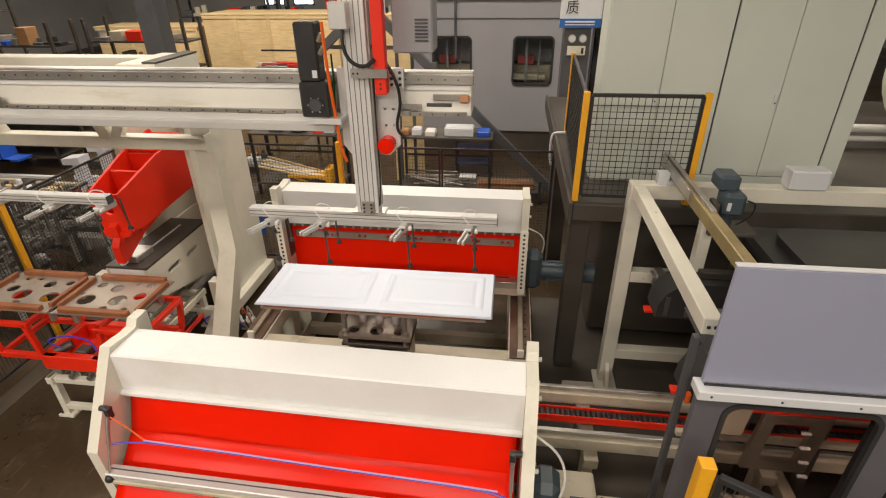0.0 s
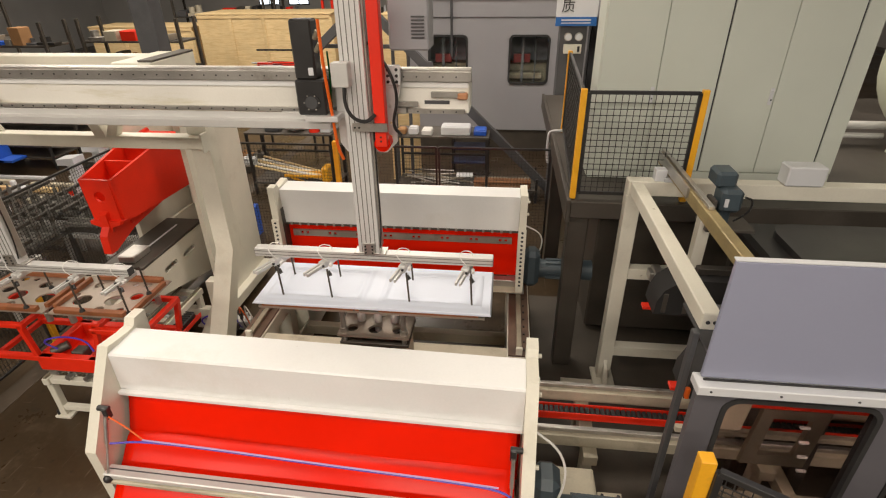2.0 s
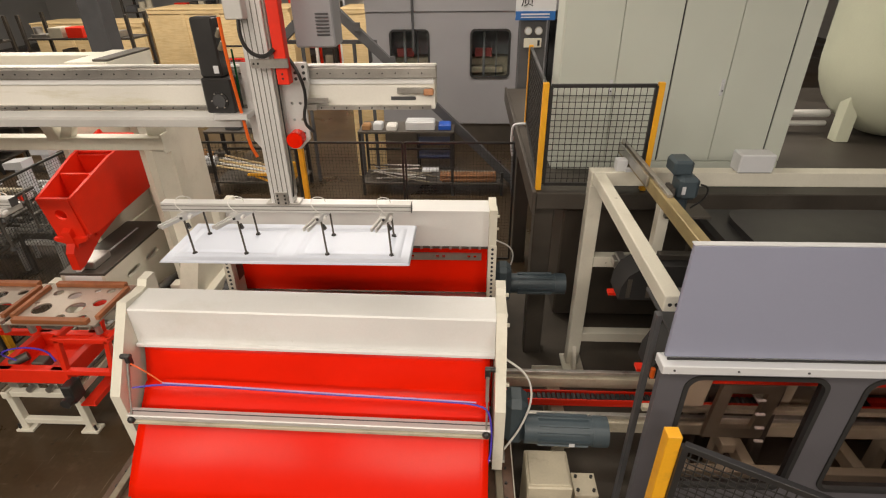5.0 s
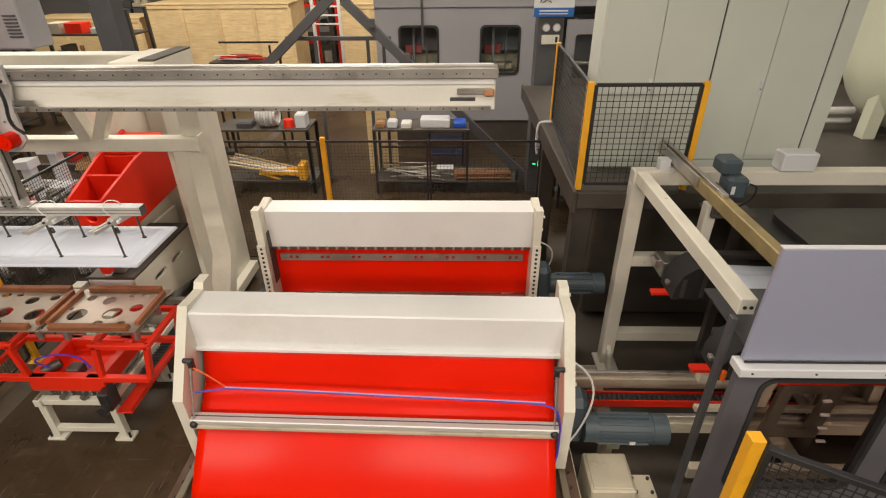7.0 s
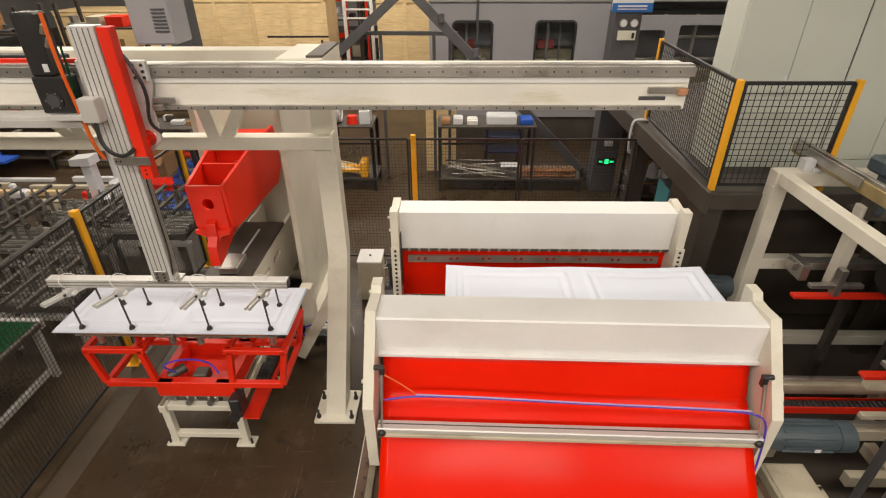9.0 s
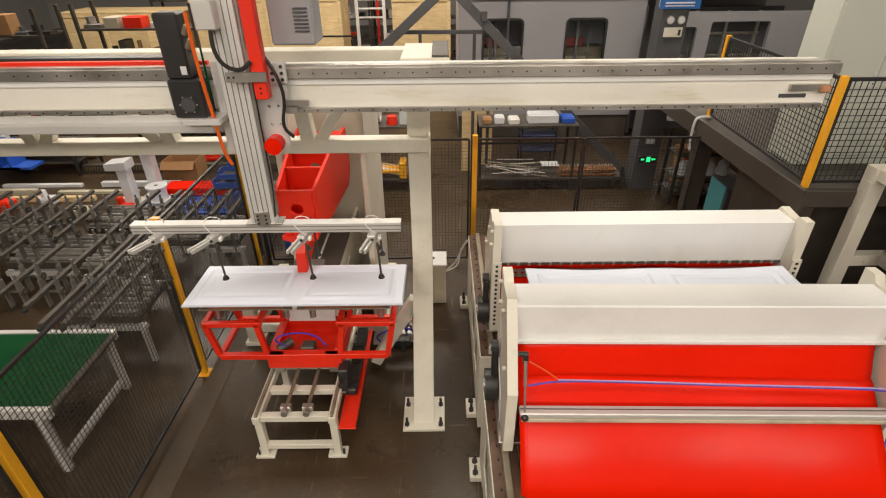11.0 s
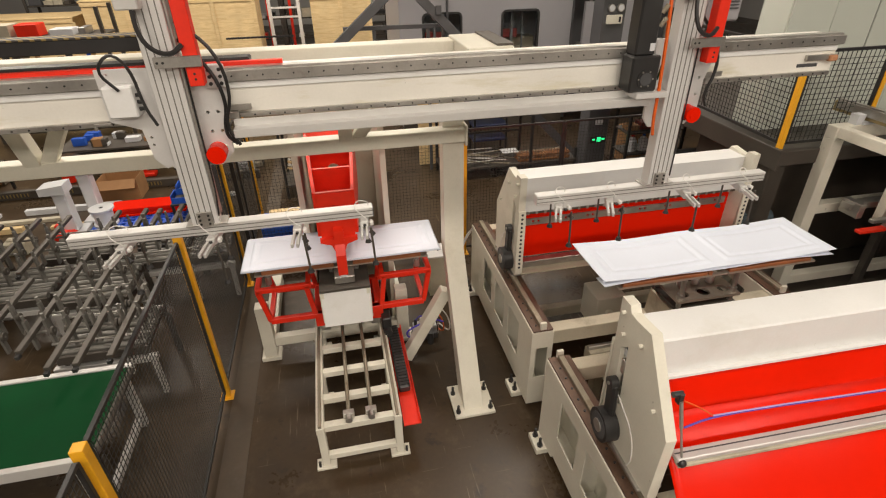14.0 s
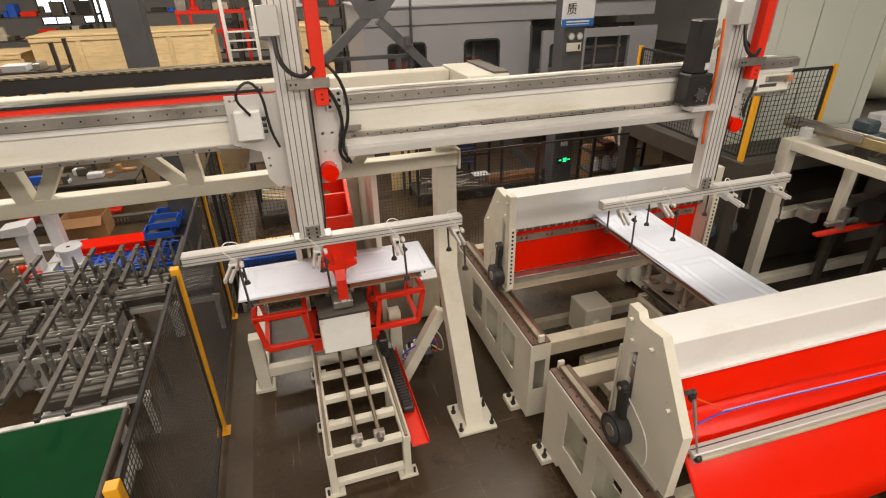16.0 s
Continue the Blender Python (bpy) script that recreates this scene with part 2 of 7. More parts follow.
def hazard(name):
    m = material(name, (0.05, 0.045, 0.04), 0.6, vary=0.2, scale=4, bump=0.05)
    n, l = m.node_tree.nodes, m.node_tree.links
    b = n["Principled BSDF"]
    src = b.inputs["Base Color"].links[0].from_socket
    co = n.new("ShaderNodeTexCoord")
    sep = n.new("ShaderNodeSeparateXYZ")
    l.new(co.outputs["Object"], sep.inputs[0])
    a = n.new("ShaderNodeMath")
    a.operation = "ADD"
    l.new(sep.outputs[0], a.inputs[0])
    l.new(sep.outputs[1], a.inputs[1])
    k = n.new("ShaderNodeMath")
    k.operation = "PINGPONG"
    k.inputs[1].default_value = 0.03
    l.new(a.outputs[0], k.inputs[0])
    g = n.new("ShaderNodeMath")
    g.operation = "GREATER_THAN"
    g.inputs[1].default_value = 0.017
    l.new(k.outputs[0], g.inputs[0])
    mix = n.new("ShaderNodeMix")
    mix.data_type = "RGBA"
    mix.inputs[7].default_value = (0.24, 0.175, 0.06, 1)
    l.new(g.outputs[0], mix.inputs[0])
    l.new(src, mix.inputs[6])
    l.new(mix.outputs[2], b.inputs["Base Color"])
    return m


HAZARD = hazard("hazard_stripes")


# ---- building helpers ----
class Shape:
    """Collects solids into one bmesh."""

    def __init__(self):
        self.bm = bmesh.new()

    def box(self, x0, x1, y0, y1, z0, z1, bevel=0.004, m=None):
        r = bmesh.ops.create_cube(self.bm, size=1)
        vs = r["verts"]
        t = Matrix.Translation(((x0 + x1) / 2, (y0 + y1) / 2, (z0 + z1) / 2)) @ Matrix.Diagonal((abs(x1 - x0), abs(y1 - y0), abs(z1 - z0), 1))
        bmesh.ops.transform(self.bm, matrix=(m @ t) if m else t, verts=vs)
        bevel = min(bevel, 0.3 * min(abs(x1 - x0), abs(y1 - y0), abs(z1 - z0)))
        if bevel > 0:
            es = list({e for v in vs for e in v.link_edges})
            bmesh.ops.bevel(self.bm, geom=es, offset=bevel, segments=1, affect="EDGES", profile=0.5)
        return self

    def beam(self, a, b, w, h, bevel=0.004, up=(0, 0, 1)):
        """A square bar from a to b."""
        a, b = Vector(a), Vector(b)
        d = (b - a)
        z = d.normalized()
        x = Vector(up).cross(z)
        if x.length < 1e-4:
            x = Vector((1, 0, 0))
        x.normalize()
        y = z.cross(x)
        m = Matrix((x, y, z)).transposed().to_4x4()
        m.translation = (a + b) / 2
        return self.box(-w / 2, w / 2, -h / 2, h / 2, -d.length / 2, d.length / 2, bevel, m)

    def rod(self, a, b, r, n=14, r2=None, cap=True):
        a, b = Vector(a), Vector(b)
        d = b - a
        m = d.to_track_quat("Z", "Y").to_matrix().to_4x4()
        m.translation = (a + b) / 2
        bmesh.ops.create_cone(self.bm, cap_ends=cap, segments=n, radius1=r, radius2=r if r2 is None else r2, depth=d.length, matrix=m)
        return self

    def ball(self, c, r, n=14):
        bmesh.ops.create_uvsphere(self.bm, u_segments=n, v_segments=n // 2 + 2, radius=r, matrix=Matrix.Translation(c))
        return self

    def prism(self, poly, a, b, axis="x", bevel=0.0, holes=()):
        """A flat polygon with holes, carried from a to b along an axis. poly holds the two other coordinates."""
        def at(p, s):
            return {"x": (s, p[0], p[1]), "y": (p[0], s, p[1]), "z": (p[0], p[1], s)}[axis]
        bm = self.bm
        es = []
        for loop in (poly, *holes):
            vs = [bm.verts.new(at(p, a)) for p in loop]
            es += [bm.edges.new((vs[i], vs[(i + 1) % len(vs)])) for i in range(len(vs))]
        r = bmesh.ops.triangle_fill(bm, edges=es, use_beauty=True, use_dissolve=False)
        fs = [g for g in r["geom"] if isinstance(g, bmesh.types.BMFace)]
        ex = bmesh.ops.extrude_face_region(bm, geom=fs)
        d = Vector(at((0, 0), b)) - Vector(at((0, 0), a))
        bmesh.ops.translate(bm, vec=d, verts=[g for g in ex["geom"] if isinstance(g, bmesh.types.BMVert)])
        return self

    def tube(self, pts, r, n=6):
        """A bent hose through pts."""
        pts = [Vector(p) for p in pts]
        for _ in range(2):
            q = [pts[0]]
            for i in range(len(pts) - 1):
                q += [pts[i] * 0.75 + pts[i + 1] * 0.25, pts[i] * 0.25 + pts[i + 1] * 0.75]
            pts = q + [pts[-1]]
        rings = []
        for i, p in enumerate(pts):
            d = (pts[min(i + 1, len(pts) - 1)] - pts[max(i - 1, 0)]).normalized()
            u = d.orthogonal().normalized() if i == 0 else (u - d * u.dot(d)).normalized()
            v = d.cross(u)
            rings.append([self.bm.verts.new(p + r * (u * math.cos(2 * math.pi * k / n) + v * math.sin(2 * math.pi * k / n))) for k in range(n)])
        for a, b in zip(rings, rings[1:]):
            for k in range(n):
                self.bm.faces.new((a[k], a[(k + 1) % n], b[(k + 1) % n], b[k]))
        return self


def S():
    return Shape()


def circle(cx, cy, r, n=18):
    return [(cx + r * math.cos(2 * math.pi * i / n), cy + r * math.sin(2 * math.pi * i / n)) for i in range(n)]


def rounded(x0, x1, y0, y1, r, n=5):
    out = []
    for cx, cy, a in ((x1 - r, y1 - r, 0), (x0 + r, y1 - r, 90), (x0 + r, y0 + r, 180), (x1 - r, y0 + r, 270)):
        out += [(cx + r * math.cos(math.radians(a + 90 * i / n)), cy + r * math.sin(math.radians(a + 90 * i / n))) for i in range(n + 1)]
    return out


def mesh_of(name, shape, mat, smooth=True):
    me = bpy.data.meshes.new(name)
    bmesh.ops.recalc_face_normals(shape.bm, faces=shape.bm.faces[:])
    shape.bm.to_mesh(me)
    shape.bm.free()
    me.materials.append(mat)
    if smooth:
        me.shade_smooth()
        me.set_sharp_from_angle(angle=radians(32))
    return me


def part(name, shape, mat, parent, label="", at=None):
    ob = new(name, mesh_of(name, shape, mat))
    ob.parent = parent
    if at is not None:
        ob.matrix_basis = at
    return tagged(ob, label)


def thing(name, label, category, group="", at=None, kind=""):
    ob = new(name)
    ob.empty_display_size = 0.1
    if at is not None:
        ob.matrix_basis = at
    return tagged(ob, label, category, group, kind)


def solid(name, shape, mat, label, category, group="", at=None, kind=""):
    ob = new(name, mesh_of(name, shape, mat))
    if at is not None:
        ob.matrix_basis = at
    return tagged(ob, label, category, group, kind)


def again(ob, parent, at):
    """One more piece on the same mesh."""
    c = new(ob.name.split(".")[0], ob.data)
    c.parent = parent
    c.matrix_basis = at
    if "label" in ob:
        c["label"] = ob["label"]
    return c


# ---- the hall ----
solid("floor", S().box(-26, 20, -14, 34, -0.2, 0, 0), FLOOR, "dark grey-brown coated factory floor, scuffed and dusty", "floor", kind="structure")
solid("wall_north", S().box(-26, 20, 34, 34.3, 0, 9, 0), WALLM, "plain grey hall wall", "wall", kind="structure")
solid("wall_south", S().box(-26, 20, -14.3, -14, 0, 9, 0), WALLM, "plain grey hall wall", "wall", kind="structure")
solid("wall_east", S().box(20, 20.3, -14, 34, 0, 9, 0), WALLM, "plain grey hall wall", "wall", kind="structure")
solid("wall_west", S().box(-26.3, -26, -14, 34, 0, 9, 0), WALLM, "plain grey hall wall", "wall", kind="structure")
solid("ceiling", S().box(-26, 20, -14, 34, 9, 9.2, 0), CEILM, "plain grey hall ceiling", "ceiling", kind="structure")
solid("floor_strip", S().box(-5.36, -5.12, -2, 14, 0.0, 0.004, 0), CONCRETE, "pale worn concrete strip along the fence", "floor", kind="structure")


DAY = glow("daylight_pane", (0.85, 0.92, 1.0), 2.2)
for k, x in enumerate((-13.4, -15.3)):
    wn = thing("window_%d" % (k + 1), "bright daylight window in the far wall", "window", kind="structure")
    part("window_frame", S().box(x - 0.06, x + 1.26, 33.93, 33.99, 2.14, 2.20, 0).box(x - 0.06, x + 1.26, 33.93, 33.99, 3.60, 3.66, 0).box(x - 0.06, x, 33.93, 33.99, 2.2, 3.6, 0).box(x + 1.2, x + 1.26, 33.93, 33.99, 2.2, 3.6, 0).box(x + 0.57, x + 0.63, 33.93, 33.99, 2.2, 3.6, 0), DARKGREY, wn)
    part("pane", S().box(x, x + 1.2, 33.97, 33.985, 2.2, 3.6, 0), DAY, wn)

# ---- gantry: long beam, truss and column ----
gantry = thing("gantry", "cream steel gantry with a long white beam and rails", "gantry")
bm_ = S().box(-13, -0.09, 3.60, 3.84, 3.26, 3.54, 0.006)
part("beam", bm_, BEAMW, gantry, "white painted box beam with oil stains")
top_rail = S().box(-13, -0.075, 3.565, 3.60, 3.485, 3.548, 0.003).box(-13, -0.08, 3.59, 3.66, 3.543, 3.562, 0.003)
part("upper_rail", top_rail, STEEL, gantry, "bright steel guide rail")
part("lower_rail", S().box(-13, -0.12, 3.568, 3.60, 3.262, 3.292, 0.003), STEEL, gantry, "bright steel guide rail")
bolt = None
for i in range(76):
    x = -0.18 - i * 0.092
    for z, y in ((3.518, 3.563), (3.277, 3.566)):
        if bolt is None:
            bolt = part("bolt", S().rod((0, 0, 0), (0, 0.008, 0), 0.0058, 6), BLACK, gantry, at=pose(x, y - 0.003, z))
        else:
            again(bolt, gantry, pose(x, y - 0.003, z))
for i in range(24):
    again(bolt, gantry, pose(-0.25 - i * 0.29, 3.594, 3.458))
part("rack_strip", S().box(-13, -0.10, 3.588, 3.602, 3.44, 3.478, 0.002), WHITE, gantry)
part("stop_plate", S().box(-0.36, -0.12, 3.57, 3.60, 3.375, 3.415, 0.003), STEEL, gantry)
part("stop_buffer", S().box(-0.17, -0.10, 3.55, 3.60, 3.365, 3.41, 0.008), COPPERY, gantry, "worn copper-brown stop buffer")
part("name_plate", S().box(-0.41, -0.23, 3.595, 3.602, 3.325, 3.35, 0.001), DARKGREY, gantry)
part("cable_chain", S().box(-13, -4.4, 3.70, 3.82, 3.555, 3.60, 0.01), BLACK, gantry, "black cable chain on the beam")
part("chain_tray", S().box(-13, -4.2, 3.655, 3.70, 3.55, 3.585, 0.003), REDP, gantry, "thin red tray edge")
part("upper_chord", S().box(-13, -2.95, 4.27, 4.45, 3.42, 3.54, 0.006), CREAM, gantry)
part("lower_chord", S().box(-13, -2.772, 4.54, 4.68, 2.62, 2.745, 0.006), CREAM, gantry)
for k in range(8):
    x = -3.85 - k * 1.22
    part("truss_post", S().beam((x, 4.61, 2.70), (x, 4.36, 3.45), 0.12, 0.12, 0.005, up=(1, 0, 0)), CREAM, gantry)
    s = 1 if k % 2 == 0 else -1
    part("truss_brace", S().beam((x + s * 0.08, 4.61, 2.70), (x + s * 0.60, 4.37, 3.45), 0.10, 0.09, up=(0, 1, 0)), CREAM, gantry)
for x in (-2.78, -7.2, -11.0):
    part("top_arm", S().box(x - 0.17, x + 0.17, 3.84, 4.47, 3.34, 3.555, 0.006), CREAM, gantry)
    part("arm_cover", S().box(x + 0.05, x + 0.17, 3.86, 4.47, 3.556, 3.572, 0.003), DARKSTEEL, gantry)
for x in (-2.875, -11.0):
    part("column", S().prism([(4.46, 3.34), (4.80, 3.34), (4.80, 1.52), (4.77, 1.42), (4.02, 0.03), (3.74, 0.03), (4.62, 1.45), (4.64, 3.05), (4.60, 3.16)], x - 0.10, x + 0.10), CREAM, gantry)
    part("base_plate", S().box(x - 0.21, x + 0.21, 3.66, 4.10, 0.0, 0.035, 0.004), CREAM, gantry)
    for dx in (-0.17, 0.17):
        for y in (3.72, 3.98):
            part("anchor_bolt", S().rod((x + dx, y, 0.02), (x + dx, y, 0.13), 0.014, 8).rod((x + dx, y, 0.035), (x + dx, y, 0.06), 0.026, 6), BLACK, gantry)
part("flange", S().box(-2.79, -2.768, 4.52, 4.66, 2.59, 2.78, 0.004), CREAM, gantry)
part("side_brace", S().beam((-3.45, 4.62, 0.08), (-2.97, 4.62, 0.95), 0.12, 0.12), CREAM, gantry)

# ---- twin transfer carriage on the beam ----
carriage = thing("transfer_carriage", "twin aluminium pick-and-place carriage riding on the gantry beam", "gantry robot")
SPAN = -3.33
for dx, own in ((0.0, 0), (SPAN, 1)):
    mp = S().prism([(dx - 0.17, 3.60), (dx + 0.30, 3.60), (dx + 0.30, 3.44), (dx + 0.26, 3.30), (dx + 0.26, 3.06), (dx + 0.18, 2.98), (dx - 0.12, 2.98), (dx - 0.17, 3.05)], 3.53, 3.552, "y",
                   holes=[circle(dx + x, z, 0.011, 8) for x in (0.16, 0.22) for z in (3.10, 3.20, 3.32, 3.52)])
    part("carriage_plate", mp, ALU, carriage, "drilled aluminium mounting plate")
    part("slide_block", S().box(dx + 0.20, dx + 0.31, 3.50, 3.535, 3.47, 3.60, 0.004), ALU, carriage)
    for x in (0.225, 0.285):
        for z in (3.495, 3.535, 3.575):
            part("cap_screw", S().rod((dx + x, 3.492, z), (dx + x, 3.503, z), 0.011, 8), BLACK, carriage)
    part("gear_housing", S().rod((dx + 0.17, 3.43, 3.075), (dx + 0.17, 3.53, 3.075), 0.058, 22).rod((dx + 0.17, 3.425, 3.075), (dx + 0.17, 3.44, 3.075), 0.03, 16), RED, carriage, "round red gear cover")
    part("sensor_bracket", S().box(dx + 0.26, dx + 0.42, 3.545, 3.565, 3.315, 3.35, 0.003).box(dx + 0.27, dx + 0.34, 3.52, 3.56, 3.27, 3.31, 0.004), STEEL, carriage)
    part("cable_loop", S().tube([(dx + 0.10, 3.50, 3.75), (dx + 0.24, 3.46, 3.60), (dx + 0.30, 3.46, 3.40), (dx + 0.24, 3.47, 3.20), (dx + 0.30, 3.50, 3.12)], 0.012), BLACK, carriage)
part("gearbox_ring", S().rod((-0.30, 3.384, 3.37), (-0.30, 3.392, 3.37), 0.045, 20), DARKGREY, carriage)
for k in range(6):
    part("gearbox_screw", S().rod((-0.30 + 0.053 * math.cos(k * 1.047), 3.387, 3.37 + 0.053 * math.sin(k * 1.047)), (-0.30 + 0.053 * math.cos(k * 1.047), 3.392, 3.37 + 0.053 * math.sin(k * 1.047)), 0.006, 6), STEEL, carriage)
part("connector", S().rod((-0.24, 3.43, 3.78), (-0.21, 3.42, 3.83), 0.016, 10).rod((-0.24, 3.43, 3.70), (-0.205, 3.42, 3.75), 0.016, 10), OLDSTEEL, carriage)
motor = part("servo_motor", S().box(-0.41, -0.20, 3.40, 3.55, 3.28, 3.52, 0.012).box(-0.40, -0.25, 3.41, 3.54, 3.52, 3.90, 0.012).rod((-0.30, 3.392, 3.37), (-0.30, 3.41, 3.37), 0.06, 20), BLACK, carriage, "black servo motor with gearbox")
part("motor_label", S().box(-0.30, -0.265, 3.403, 3.409, 3.55, 3.60, 0.001), SIGNW, motor)
part("motor_foot", S().box(-0.36, -0.12, 3.37, 3.56, 3.24, 3.28, 0.004), ALU, carriage)
part("tie_bar", S().box(SPAN + 0.30, -0.20, 3.44, 3.52, 3.17, 3.225, 0.004).box(SPAN + 0.30, -0.20, 3.515, 3.525, 3.17, 3.27, 0.002), ALUW, carriage, "long aluminium channel tying both heads")
part("hose", S().tube([(-0.20, 3.42, 3.9), (-0.19, 3.40, 3.6), (-0.17, 3.41, 3.3), (-0.16, 3.42, 3.05), (-0.13, 3.44, 2.95)], 0.012), ORANGE, carriage, "orange air hose")
part("green_hose", S().tube([(-0.17, 3.45, 3.7), (-0.16, 3.43, 3.5), (-0.18, 3.44, 3.35)], 0.007), GREENB, carriage)
cbox = part("control_box", S().box(0.22, 0.50, 3.62, 3.86, 3.68, 4.16, 0.012), BOOTH, carriage, "grey control box with louvres")
for k in range(7):
    part("louvre", S().box(0.38, 0.47, 3.610, 3.622, 3.76 + k * 0.022, 3.77 + k * 0.022, 0.001), DARKGREY, cbox)
jb = part("junction_box", S().box(SPAN - 0.36, SPAN - 0.20, 3.44, 3.55, 3.34, 3.52, 0.008), WHITE, carriage, "small white junction box")
for k in range(1):
    part("cable", S().tube([(SPAN - 0.26 + 0.02 * k, 3.43, 3.50), (SPAN - 0.34 - 0.03 * k, 3.40, 3.62 + 0.03 * k), (SPAN - 0.24, 3.40, 3.72 + 0.04 * k), (SPAN - 0.17 + 0.01 * k, 3.44, 3.62), (SPAN - 0.16 + 0.015 * k, 3.45, 3.40), (SPAN - 0.12, 3.46, 3.28)], 0.009), BLACK, carriage)
part("hose", S().tube([(SPAN + 0.12, 3.45, 3.85), (SPAN + 0.30, 3.42, 3.70), (SPAN + 0.34, 3.43, 3.45), (SPAN + 0.26, 3.45, 3.25), (SPAN + 0.32, 3.47, 3.12)], 0.011), BLACK, carriage)
part("left_plate", S().prism([(SPAN - 0.40, 3.60), (SPAN - 0.10, 3.60), (SPAN - 0.10, 3.02), (SPAN - 0.16, 2.98), (SPAN - 0.22, 3.05), (SPAN - 0.24, 3.24), (SPAN - 0.40, 3.30)], 3.535, 3.552, "y", holes=[circle(SPAN + x, z, 0.010, 8) for x, z in ((-0.37, 3.57), (-0.34, 3.57), (-0.20, 3.14), (-0.16, 3.14), (-0.20, 3.19), (-0.16, 3.19), (-0.19, 3.40), (-0.15, 3.40), (-0.19, 3.44), (-0.15, 3.44))]), ALU, carriage, "drilled aluminium mounting plate")
for z in (3.38, 3.42, 3.46):
    part("cable_gland", S().rod((SPAN - 0.20, 3.49, z), (SPAN - 0.175, 3.49, z), 0.012, 10), BLACK, carriage)
part("sensor_bar", S().box(SPAN - 0.50, SPAN - 0.40, 3.54, 3.56, 3.275, 3.29, 0.002).box(SPAN - 0.50, SPAN - 0.485, 3.54, 3.56, 3.25, 3.275, 0.002), STEEL, carriage)
part("cable_tray", S().box(SPAN - 4.5, SPAN + 0.02, 3.74, 3.86, 3.66, 3.74, 0.004), BLACK, carriage, "black cable tray")
part("tray_stripe", S().box(SPAN - 4.5, SPAN + 0.02, 3.735, 3.865, 3.741, 3.752, 0.001), HAZARD, carriage, "black and yellow hazard stripe")


